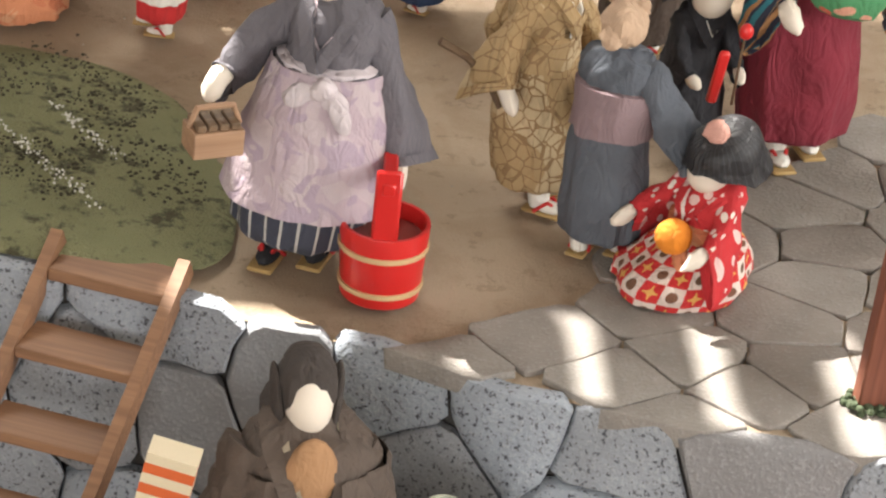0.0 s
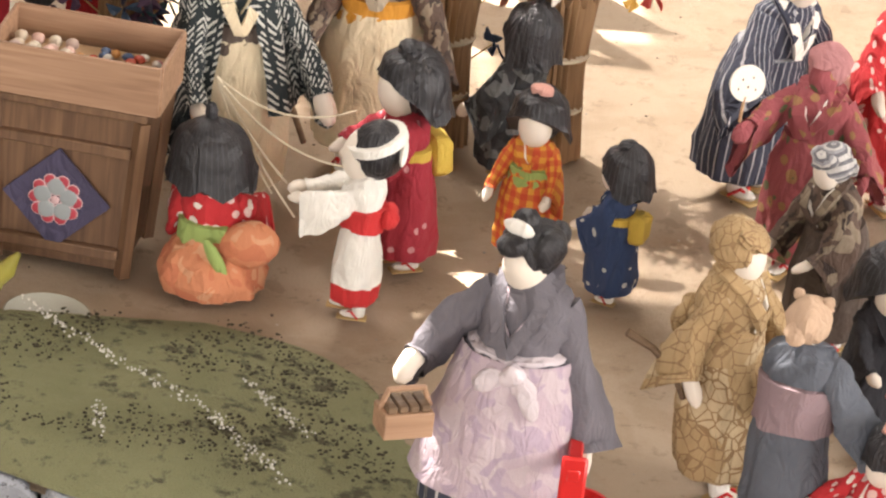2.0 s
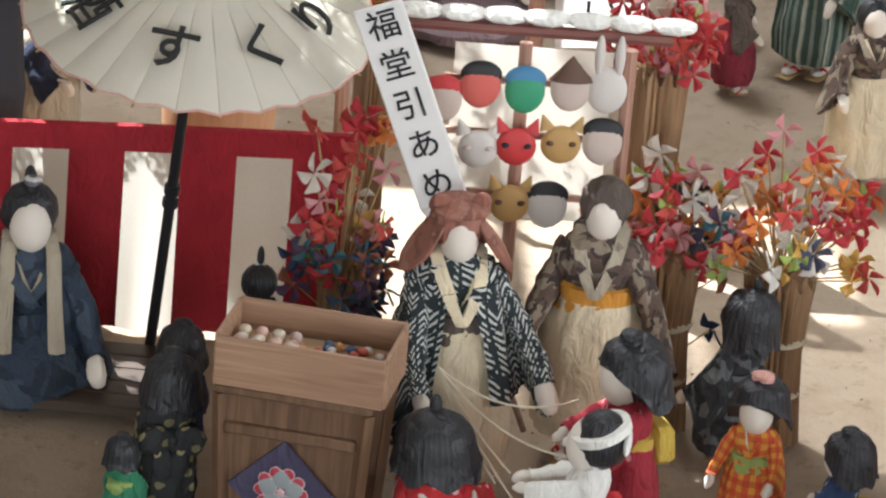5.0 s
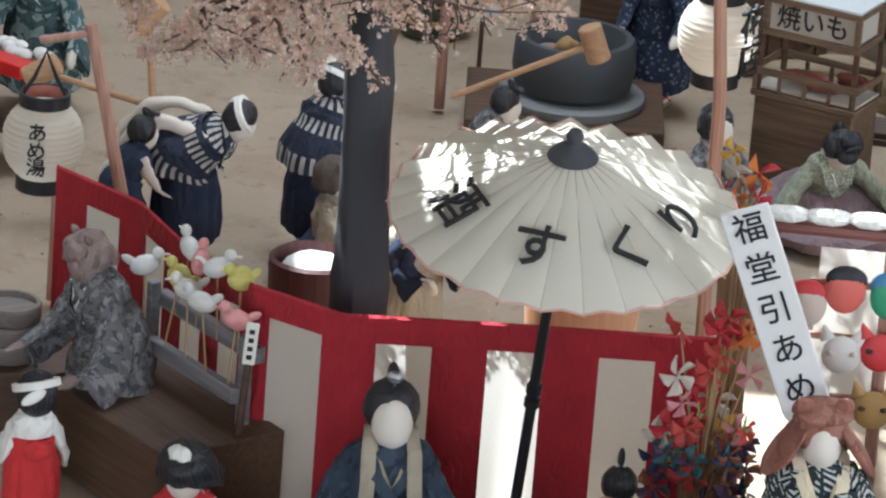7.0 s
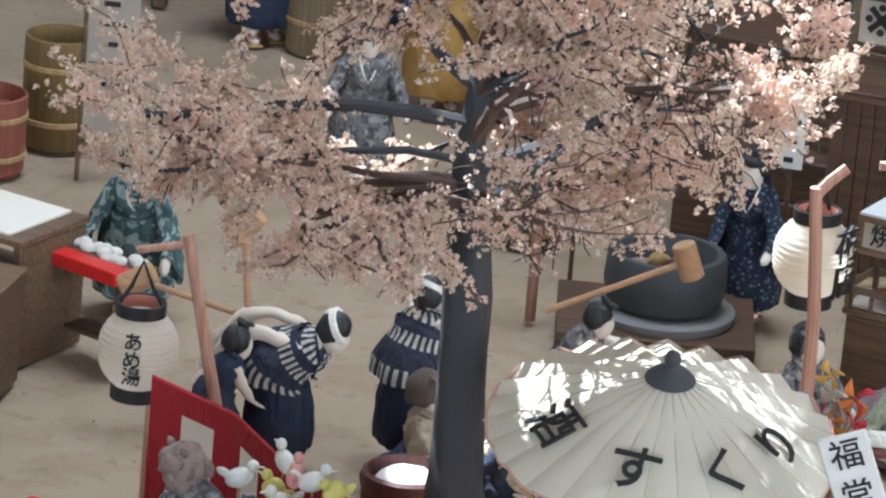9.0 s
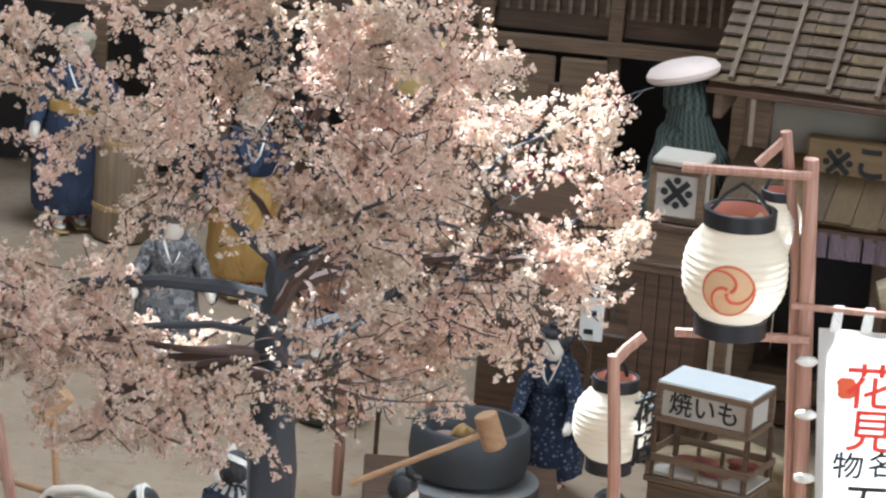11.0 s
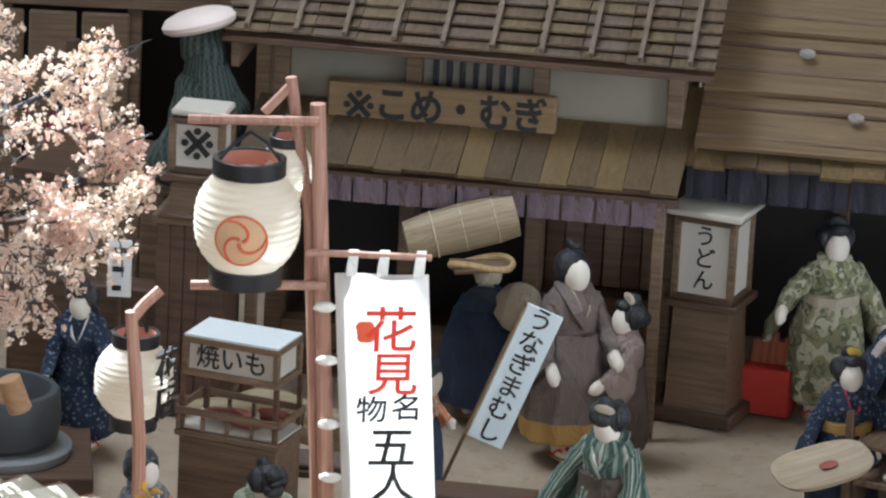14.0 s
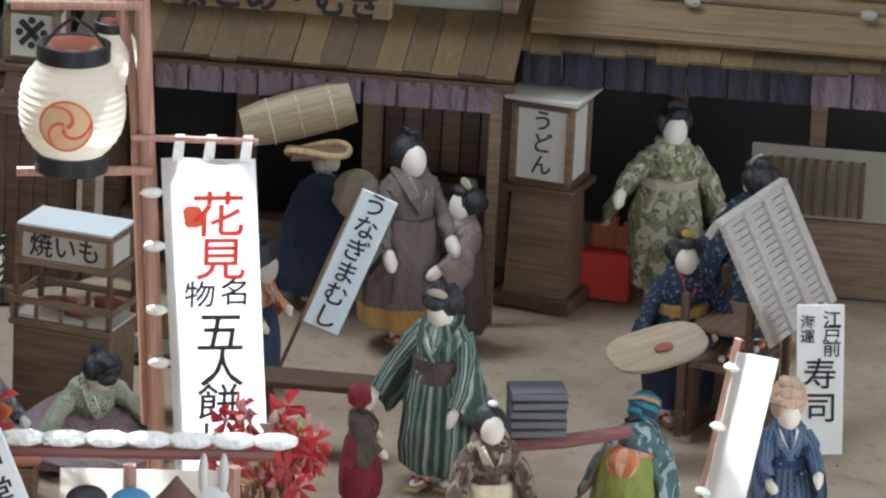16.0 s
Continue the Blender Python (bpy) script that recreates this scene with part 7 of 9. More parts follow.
# ---- paper parasol ----
def parasol():
    pa = thing("paper_parasol", "large cream paper parasol with black brushed writing", "parasol", (0.034, 3.035, 0.0))
    hub = Vector((0.014, -0.046, 0.303))
    base = Vector((-0.006, 0.0, 0.0))
    d = (hub - base).normalized()
    bm = bmesh.new()
    tube(bm, [base, base + d * 0.15, hub], [0.0036, 0.0036, 0.003], 10)
    part("pole", bm, BLACKPAINT, pa)
    for s in (0.118, 0.128):
        part("pole_ring", tube(bmesh.new(), [base + d * s, base + d * (s + 0.006)], 0.0052, 10), BLACKPAINT, pa)
    axis = Vector((0.02, -0.2, 0.98)).normalized()
    q = Vector((0, 0, 1)).rotation_difference(axis).to_matrix()
    R, H, n = 0.112, 0.047, 26
    CAN = thin(plain("parasol_paper", (0.74, 0.69, 0.57), 0.75, vary=0.12), 0.25)
    RIBFOLD = plain("darkened_fold", (0.46, 0.41, 0.32), 0.8)
    PINKE = plain("parasol_pink_edge", (0.6, 0.36, 0.3), 0.75)

    def on(r, a, lift=0.0):
        pleat = (0.0015 + 0.0022 * max(0.0, math.sin(a)) ** 0.5) * (1 if round(a / (math.pi / n)) % 2 else -1) * (r / R)
        z = -H * (r / R) ** 1.15 + pleat + lift
        return hub + q @ Vector((r * math.cos(a), r * math.sin(a), z))
    for k in range(n):
        a0, a1 = 2 * math.pi * k / n, 2 * math.pi * (k + 1) / n
        bm = bmesh.new()
        am = (a0 + a1) / 2
        loft(bm, [[on(r, a0), on(r, am), on(r, a1), on(r, a1, -0.0008), on(r, am, -0.0008), on(r, a0, -0.0008)] for r in (0.006, 0.04, 0.075, 0.1, R)])
        part("panel", bm, CAN, pa)
        bm = bmesh.new()
        tube(bm, [on(0.008, a0, -0.002), on(0.06, a0, -0.002), on(R + 0.002, a0, -0.001)], 0.0008, 5)
        part("rib", bm, STRAW, pa)
        part("rib_fold", tube(bmesh.new(), [on(0.014, a0, 0.0001), on(0.06, a0, 0.0001), on(R, a0, 0.0001)], 0.0003, 4), RIBFOLD, pa)
    bm = bmesh.new()
    loft(bm, [[on(R, 2 * math.pi * k / 56, 0.0004), on(R + 0.0012, 2 * math.pi * k / 56, 0.0), on(R, 2 * math.pi * k / 56, -0.0014), on(R - 0.001, 2 * math.pi * k / 56, -0.0008)] for k in range(57)])
    part("edge_binding", bm, PINKE, pa)
    bm = bmesh.new()
    turned(bm, [(0.0165, -0.0045), (0.012, 0.0005), (0.0065, 0.003), (0.0045, 0.006), (0.0052, 0.0085), (0.0056, 0.011), (0.004, 0.0145), (0.001, 0.016)], 14, 0, Matrix.Translation(hub) @ q.to_4x4())
    part("crown", bm, plain("dark_grey_cloth_knob", (0.06, 0.06, 0.065), 0.8), pa, "dark tied cloth crown")
    slope = math.atan2(H * 1.1, R)
    for ch, ang, size in (("す", 256, 0.036), ("く", 300, 0.036), ("り", 338, 0.034), ("酒", 205, 0.036)):
        a = radians(ang)
        r = 0.078
        c = hub + q @ Vector((r * math.cos(a), r * math.sin(a), -H * (r / R) ** 1.15 + 0.0042))
        cu = lettering(ch, size, INK, pa, (0, 0, 0), (0, 0, 0), thick=0.0009)
        cu.matrix_local = Matrix.Translation(c) @ q.to_4x4() @ Euler((0, 0, a + math.pi / 2)).to_matrix().to_4x4() @ Euler((slope, 0, 0)).to_matrix().to_4x4()


parasol()


# ---- lanterns ----
def paper_lantern(label, centre, r, tall, text="", crest=False, mat=None, turn=0.0, neck=0.55, tilt=0.0, hang=0.02, ribs=13):
    la = thing("paper_lantern", label, "lantern", centre, turn, "paper lanterns", tilt=(0, tilt))
    LP, nt, b = shader("lantern_paper", 0.8)
    nt.links.new(mixed(nt, node(nt, "ShaderNodeTexNoise", Scale=150.0).outputs[0], (0.7, 0.63, 0.5), (0.8, 0.76, 0.68)), b.inputs["Base Color"])
    tr = node(nt, "ShaderNodeBsdfTranslucent", Color=(0.85, 0.78, 0.66, 1))
    mx = node(nt, "ShaderNodeMixShader", Fac=0.5)
    nt.links.new(b.outputs[0], mx.inputs[1])
    nt.links.new(tr.outputs[0], mx.inputs[2])
    nt.links.new(mx.outputs[0], nt.nodes["Material Output"].inputs["Surface"])
    prof = []
    n = ribs * 4
    for i in range(n + 1):
        t = -1 + 2 * i / n
        rr = r * (1 - abs(t) ** 2.6 * (1 - neck)) * (1 + 0.014 * math.cos(2 * math.pi * i / 4))
        prof.append((rr, t * tall))
    bm = bmesh.new()
    turned(bm, prof, 40, caps=(False, False))
    bmesh.ops.recalc_face_normals(bm, faces=bm.faces)
    part("paper_body", bm, mat or LP, la, "ribbed white paper body")
    part("inner_ring", turned(bmesh.new(), [(r * neck * 0.985, tall * 0.98), (r * neck * 0.985, tall * 1.3)], 28, caps=(False, False)), plain("lantern_inside_pink", (0.5, 0.2, 0.15), 0.8), la, "pinkish inside of the ring")
    rn = r * neck
    for s, hgt in ((1, tall * 0.34), (-1, tall * 0.36)):
        z0 = s * tall
        za, zb = (z0 - 0.001, z0 + hgt) if s > 0 else (z0 - hgt, z0 + 0.001)
        bm = bmesh.new()
        turned(bm, [(rn * 1.03, za), (rn * 1.16, za + 0.0005), (rn * 1.16, zb - 0.0005), (rn * 1.03, zb), (rn * 1.0, zb - 0.001), (rn * 1.0, za + 0.001)], 32, caps=(False, False))
        part("black_ring", bm, BLACKPAINT, la, "black lacquered end ring")
    zt = tall * 1.34
    part("handle", tube(bmesh.new(), [(-rn, 0, zt - 0.004), (-rn * 0.5, 0, zt + 0.01), (0, 0, zt + hang), (rn * 0.5, 0, zt + 0.01), (rn, 0, zt - 0.004)], 0.0016, 6), BLACKPAINT, la)
    if crest:
        def at(u, v, lift=0.0008):
            rad = r * (1 - abs(v / tall) ** 2.6 * (1 - neck)) + lift
            return Vector((rad * math.sin(u / r), -rad * math.cos(u / r), v))
        bm = bmesh.new()
        c = (-0.009, -tall * 0.15)
        R = r * 0.52
        rings = [[at(c[0] + R * f * math.cos(a), c[1] + R * f * math.sin(a), 0.0011) for a in (2 * math.pi * k / 28 for k in range(28))] for f in (0.02, 0.35, 0.7, 1.0)]
        loft(bm, rings)
        part("crest_disc", bm, plain("crest_tan", (0.62, 0.4, 0.22), 0.8), la, "tan round crest")
        bm = bmesh.new()
        for f0, w in ((0.97, 0.0012),):
            loft(bm, [[at(c[0] + R * f0 * math.cos(a), c[1] + R * f0 * math.sin(a), 0.0014), at(c[0] + R * (f0 - 0.07) * math.cos(a), c[1] + R * (f0 - 0.07) * math.sin(a), 0.0014)] for a in (2 * math.pi * k / 40 for k in range(41))], closed=False)
        for arm in range(3):
            path = []
            for k in range(14):
                t = k / 13
                a = radians(120 * arm) + 2.3 * t
                path.append(at(c[0] + R * (0.08 + 0.86 * t) * math.cos(a), c[1] + R * (0.08 + 0.86 * t) * math.sin(a), 0.0014))
            tube(bm, path, [0.0016 - 0.0009 * k / 13 for k in range(14)], 5)
        part("crest_swirl", bm, plain("crest_red", (0.6, 0.12, 0.05), 0.7), la, "red three-armed swirl")
    if text:
        for i, ch in enumerate(text):
            z = tall * (0.5 - i * 0.95 / max(1, len(text) - 1)) if len(text) > 1 else 0
            rad = r * (1 - abs(z / tall) ** 2.6 * (1 - neck))
            lettering(ch, tall * 1.05 / max(1, len(text) - 1) if len(text) > 1 else tall, INK, la, (0, -rad - 0.0006, z), (90, 0, 0), thick=0.0012)
    return la


def branch_pole(label, points, r, extra=(), moss=False):
    p = thing("lantern_pole", label, "pole", (0, 0, 0), 0, "lantern poles")
    bm = bmesh.new()
    tube(bm, points, r, 9)
    part("shaft", bm, REDPINE, p)
    for pts, rr in extra:
        part("arm", tube(bmesh.new(), pts, rr, 8), REDPINE, p)
    return p


paper_lantern("large white paper lantern with red swirl crest on tan disc", (0.23, 3.385, 0.374), 0.0375, 0.0345, crest=True, neck=0.6, hang=0.018, turn=4)
branch_pole("twin-stemmed pink-brown branch pole with two cross arms", [(0.297, 3.395, 0.0), (0.296, 3.395, 0.14), (0.287, 3.395, 0.3), (0.277, 3.395, 0.457)], [0.0062, 0.006, 0.0056, 0.0056],
            [([(0.29, 3.402, 0.13), (0.275, 3.402, 0.37), (0.258, 3.402, 0.474)], 0.0042), ([(0.186, 3.388, 0.446), (0.278, 3.389, 0.446)], 0.0036),
             ([(0.192, 3.39, 0.3235), (0.288, 3.39, 0.325)], 0.0036), ([(0.24, 3.402, 0.448), (0.26, 3.402, 0.47)], 0.0036), ([(0.272, 3.388, 0.35), (0.362, 3.388, 0.3475)], 0.0026)])
paper_lantern("small cream paper lantern behind the branch pole", (0.258, 3.412, 0.402), 0.0185, 0.02, neck=0.6)
paper_lantern("round white paper lantern with black writing", (0.158, 3.48, 0.222), 0.029, 0.0275, "花店", turn=55, neck=0.52)
branch_pole("pink-brown branch pole with forked tip", [(0.165, 3.44, 0.0), (0.161, 3.44, 0.19), (0.1525, 3.44, 0.287)], [0.0055, 0.005, 0.0046], [([(0.1525, 3.44, 0.28), (0.162, 3.442, 0.292), (0.1735, 3.445, 0.302)], 0.0042)])
paper_lantern("round cream paper lantern with black writing", (-0.32, 3.42, 0.125), 0.029, 0.0275, "あめ湯", turn=-4, neck=0.55, hang=0.03)
branch_pole("leaning pink-brown branch pole of the lantern", [(-0.243, 3.42, 0.0), (-0.256, 3.42, 0.062), (-0.29, 3.42, 0.215)], [0.005, 0.005, 0.0042], [([(-0.289, 3.42, 0.208), (-0.325, 3.42, 0.2)], 0.003), ([(-0.31, 3.425, 0.0), (-0.309, 3.425, 0.1)], 0.003)])
paper_lantern("yellowish paper lantern behind the blossom", (0.005, 4.05, 0.335), 0.027, 0.026, mat=plain("yellow_lantern_paper", (0.62, 0.48, 0.2), 0.8), neck=0.6)
branch_pole("bare wooden pole of the far lantern", [(0.035, 4.06, 0.0), (0.032, 4.06, 0.4)], 0.004, [([(0.033, 4.06, 0.392), (0.003, 4.055, 0.396)], 0.003)])


# ---- tall cloth banner ----
def banner():
    ba = thing("cloth_banner", "tall white cloth banner with red and black brushed writing", "banner", (0.3265, 3.382, 0.0))
    CL, nt, b = shader("banner_cloth", 0.9)
    nt.links.new(mixed(nt, node(nt, "ShaderNodeTexNoise", Scale=80.0).outputs[0], (0.72, 0.7, 0.66), (0.82, 0.8, 0.78)), b.inputs["Base Color"])
    tr = node(nt, "ShaderNodeBsdfTranslucent", Color=(0.9, 0.88, 0.85, 1))
    mx = node(nt, "ShaderNodeMixShader", Fac=0.82)
    nt.links.new(b.outputs[0], mx.inputs[1])
    nt.links.new(tr.outputs[0], mx.inputs[2])
    nt.links.new(mx.outputs[0], nt.nodes["Material Output"].inputs["Surface"])
    bm = bmesh.new()
    rows = []
    for k in range(15):
        f = k / 14
        x0 = -0.0335 + 0.017 * f
        z = 0.3365 - 0.235 * f
        front = [Vector((x0 + 0.067 * i / 8, 0.0016 * math.sin(i * 0.9 + 5 * f), z)) for i in range(9)]
        rows.append(front + [p + Vector((0, 0.0007, 0)) for p in front[::-1]])
    loft(bm, rows)
    part("cloth", bm, CL, ba)
    for x in (-0.022, 0.0, 0.026):
        bm = bmesh.new()
        loft(bm, [[Vector((x - 0.004, -0.001, 0.335)), Vector((x + 0.004, -0.001, 0.335)), Vector((x + 0.004, 0.001, 0.335)), Vector((x - 0.004, 0.001, 0.335))],
                  [Vector((x - 0.002, 0.002, 0.347)), Vector((x + 0.005, 0.002, 0.347)), Vector((x + 0.005, 0.004, 0.347)), Vector((x - 0.002, 0.004, 0.347))],
                  [Vector((x - 0.001, 0.008, 0.352)), Vector((x + 0.006, 0.008, 0.352)), Vector((x + 0.006, 0.0095, 0.351)), Vector((x - 0.001, 0.0095, 0.351))]])
        part("loop", bm, WHITE, ba, "knotted white cloth loop")
    for z, x in ((0.31, -0.034), (0.27, -0.031), (0.222, -0.028), (0.182, -0.025)):
        bm = bmesh.new()
        egg(bm, (x - 0.005, 0.004, z), (0.008, 0.004, 0.004), 0, rough=0.2)
        part("side_loop", bm, WHITE, ba)
    RI = plain("red_ink", (0.72, 0.045, 0.02), 0.7)
    for ch, x, z, s, m in (("花", 0.008, 0.2935, 0.036, RI), ("見", 0.011, 0.2605, 0.034, RI), ("物", -0.003, 0.2345, 0.021, INK), ("名", 0.022, 0.2365, 0.021, INK), ("五", 0.0125, 0.2055, 0.033, INK), ("人", 0.0145, 0.1785, 0.03, INK), ("餅", 0.013, 0.1525, 0.0295, INK), ("い", 0.014, 0.128, 0.026, INK)):
        lettering(ch, s, m, ba, (x, -0.0022, z), (90, 0, 3), 1.1, thick=0.0006)
    bm = bmesh.new()
    for k in range(9):
        egg(bm, (-0.012 + 0.0022 * (k % 3) + random.uniform(-0.001, 0.001), -0.0024, 0.293 + 0.004 * (k // 3) - 0.003), (0.004, 0.0006, 0.004), 0, rough=0.3)
    part("blossom_print", bm, plain("orange_red_ink", (0.75, 0.12, 0.04), 0.7), ba, "orange-red printed blossom")


banner()


# ---- cherry tree ----
def cherry_tree():
    rnd = random.Random(77)
    tree = thing("cherry_tree", "model cherry tree in full pale pink blossom", "tree", (-0.082, 3.155, 0.0))
    BARK = plain("dark_grey_bark", (0.045, 0.045, 0.05), 0.75, grain=25, relief=0.7, vary=0.5)
    TWIG = plain("brown_twig", (0.1, 0.06, 0.045), 0.8)
    bm = bmesh.new()
    rings = []
    for z, r, x, y in ((0.0, 0.025, 0, 0), (0.02, 0.0205, 0.0, 0), (0.07, 0.0185, 0.0, 0), (0.12, 0.018, 0.0, 0), (0.14, 0.0195, 0.0, 0), (0.155, 0.0178, 0.0, 0), (0.22, 0.0172, -0.002, 0), (0.28, 0.0165, -0.003, 0), (0.33, 0.0135, -0.006, 0), (0.375, 0.0095, -0.01, 0), (0.42, 0.007, -0.008, 0), (0.45, 0.004, -0.005, 0)):
        rings.append([Vector((x + r * (1 + 0.12 * math.sin(4 * a + z * 20) + 0.06 * math.sin(9 * a)) * math.cos(a), y + r * (1 + 0.12 * math.sin(4 * a + z * 20)) * math.sin(a), z)) for a in (2 * math.pi * k / 18 for k in range(18))])
    loft(bm, rings)
    part("trunk", bm, BARK, tree, "dark grey knotted trunk")
    tips = []

    def inside(p):
        return Vector((p.x / (0.26 if k < 17 else 0.31), p.y / 0.17, (p.z - (0.49 if k < 17 else 0.48)) / 0.215)).length

    def limb(p, d, length, r, depth, bmx):
        pts, rs = [p.copy()], [r]
        n = (8, 5, 3)[depth]
        for k in range(n):
            bend = 0.42 if depth == 0 else 0.45
            d = (d + Vector((rnd.uniform(-bend, bend), rnd.uniform(-bend, bend), rnd.uniform(-0.22, 0.2)))).normalized()
            p = p + d * length / n
            if inside(p) > 1.0:
                break
            pts.append(p.copy())
            rs.append(r * (1 - 0.7 * (k + 1) / n))
            if depth < 2 and (k >= 2 or depth):
                for _ in range(2 if depth == 0 else 1):
                    side = Vector((rnd.uniform(-1, 1), rnd.uniform(-1, 1), rnd.uniform(-0.8, 0.6))).normalized()
                    limb(p, (d * 0.7 + side * 0.8).normalized(), rnd.uniform(0.05, 0.085) if depth == 0 else rnd.uniform(0.018, 0.035), rs[-1] * 0.6, depth + 1, bmx)
        if len(pts) < 2:
            return
        tube(bmx, pts, [max(x, 0.0005) for x in rs], 7 if depth == 0 else 4)
        tips.extend((a, b2, depth, k / n) for k, (a, b2) in enumerate(zip(pts, pts[1:])))
    top = Vector((-0.008, 0.0, 0.0))
    # main limbs: direction, height on the trunk, reach
    for k, (dx, dy, dz, z, reach) in enumerate((
            (-0.95, 0.1, 0.06, 0.355, 0.31), (-0.9, -0.25, 0.25, 0.4, 0.3), (-0.85, 0.35, 0.06, 0.36, 0.25), (-0.7, 0.1, 0.7, 0.425, 0.23), (-0.5, -0.5, 0.08, 0.35, 0.15),
            (0.9, 0.1, 0.12, 0.37, 0.25), (0.85, -0.25, 0.45, 0.405, 0.26), (0.7, 0.3, 0.6, 0.415, 0.25), (0.5, -0.1, 0.85, 0.43, 0.23), (0.8, 0.4, 0.08, 0.35, 0.2),
            (0.6, -0.5, 0.12, 0.35, 0.13), (0.1, 0.1, 1.0, 0.44, 0.2), (-0.3, 0.2, 0.9, 0.435, 0.2), (0.0, 0.9, 0.2, 0.36, 0.15), (-0.1, -0.8, 0.35, 0.39, 0.12), (0.68, -0.05, 0.72, 0.425, 0.25), (0.8, 0.15, 0.62, 0.42, 0.25),
            (-0.95, 0.05, 0.22, 0.375, 0.34), (-0.95, -0.1, 0.02, 0.36, 0.33),
            (0.85, -0.05, 0.0, 0.365, 0.18), (-0.7, -0.35, 0.0, 0.36, 0.26), (0.5, 0.3, -0.08, 0.36, 0.17), (-0.3, -0.45, 0.85, 0.43, 0.24), (0.1, -0.6, 0.75, 0.425, 0.22), (-0.15, -0.75, 0.6, 0.42, 0.19))):
        bmx = bmesh.new()
        limb(top + Vector((0, 0, z)), Vector((dx, dy, dz)).normalized(), reach, 0.0048 + 0.0007 * (k % 3) if k < 17 else 0.003, 0, bmx)
        part("limb", bmx, BARK if k % 2 else TWIG, tree)
    # blossom: thousands of small crumpled petals along the twigs
    BL, nt, b = shader("pale_pink_blossom", 0.8)
    r2 = node(nt, "ShaderNodeNewGeometry").outputs["Random Per Island"]
    co = node(nt, "ShaderNodeTexCoord").outputs["Object"]
    n1 = node(nt, "ShaderNodeTexNoise", Vector=co, Scale=22.0, Detail=3.0).outputs[0]
    ramp = nt.nodes.new("ShaderNodeValToRGB")
    nt.links.new(n1, ramp.inputs[0])
    ramp.color_ramp.elements[0].position, ramp.color_ramp.elements[0].color = 0.4, (0.67, 0.525, 0.385, 1)
    ramp.color_ramp.elements[1].position, ramp.color_ramp.elements[1].color = 0.62, (0.765, 0.525, 0.405, 1)
    c = mixed(nt, sums(nt, "MULTIPLY", sums(nt, "POWER", r2, 1.8), 0.8), ramp.outputs[0], (0.93, 0.86, 0.79))
    nt.links.new(c, b.inputs["Base Color"])
    tr = nt.nodes.new("ShaderNodeBsdfTranslucent")
    nt.links.new(c, tr.inputs["Color"])
    mx = node(nt, "ShaderNodeMixShader", Fac=0.5)
    nt.links.new(b.outputs[0], mx.inputs[1])
    nt.links.new(tr.outputs[0], mx.inputs[2])
    nt.links.new(mx.outputs[0], nt.nodes["Material Output"].inputs["Surface"])
    rnd = random.Random(5)
    verts, faces = [], []
    shape = [(-0.9, 0, 0.25), (0, -0.8, 0), (0.9, 0.1, 0.3), (0, 0.8, -0.1)]
    tri = [(0, 1, 3), (1, 2, 3)]
    for a, b2, depth, along in tips:
        mid = (a + b2) / 2
        if depth == 0 and along < 0.14:
            continue
        if mid.z < 0.45 and math.hypot(mid.x + 0.02, mid.y - 0.02) < 0.05:
            continue
        thick = max(0.3 if mid.x > -0.03 else 0.6, 0.5 + 2.2 * noise.noise(mid * 24))
        # small round heads of blossom, each a knot of petals
        heads = int((b2 - a).length * 980 * thick * (0.7 if depth == 0 else 1.0) + rnd.random())
        for _ in range(heads):
            c0 = a.lerp(b2, rnd.random()) + Vector((rnd.gauss(0, 0.0042), rnd.gauss(0, 0.0042), rnd.gauss(0.001, 0.0042)))
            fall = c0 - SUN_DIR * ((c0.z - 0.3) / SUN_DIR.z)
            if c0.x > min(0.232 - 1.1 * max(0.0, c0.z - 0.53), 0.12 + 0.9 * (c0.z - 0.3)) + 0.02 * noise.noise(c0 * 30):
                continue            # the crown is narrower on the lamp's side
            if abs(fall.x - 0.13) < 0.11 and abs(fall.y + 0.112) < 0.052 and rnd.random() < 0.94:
                continue            # blossom left out on the sun's path so the parasol's far half is lit
            big = rnd.uniform(0.0016, 0.0032)
            for _ in range(9):
                out = Vector((rnd.gauss(0, 1), rnd.gauss(0, 1), rnd.gauss(0, 1))).normalized()
                p = c0 + out * big * rnd.uniform(0.5, 1.0)
                s = rnd.uniform(0.001, 0.0019)
                k = len(verts)
                e = out.to_track_quat("Z", "Y").to_matrix() @ Euler((rnd.uniform(-0.7, 0.7), rnd.uniform(-0.7, 0.7), rnd.uniform(0, 6))).to_matrix()
                for v in shape:
                    verts.append(p + e @ (Vector(v) * s * rnd.uniform(0.7, 1.3)))
                faces += [(k + i, k + j, k + l) for i, j, l in tri]
    me = bpy.data.meshes.new("blossom")
    me.from_pydata(verts, [], faces)
    me.materials.append(BL)
    crown = new("crown", me)
    crown.parent = tree
    tagged(crown, "dense crown of tiny pale pink blossom", kind="stuff")


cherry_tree()


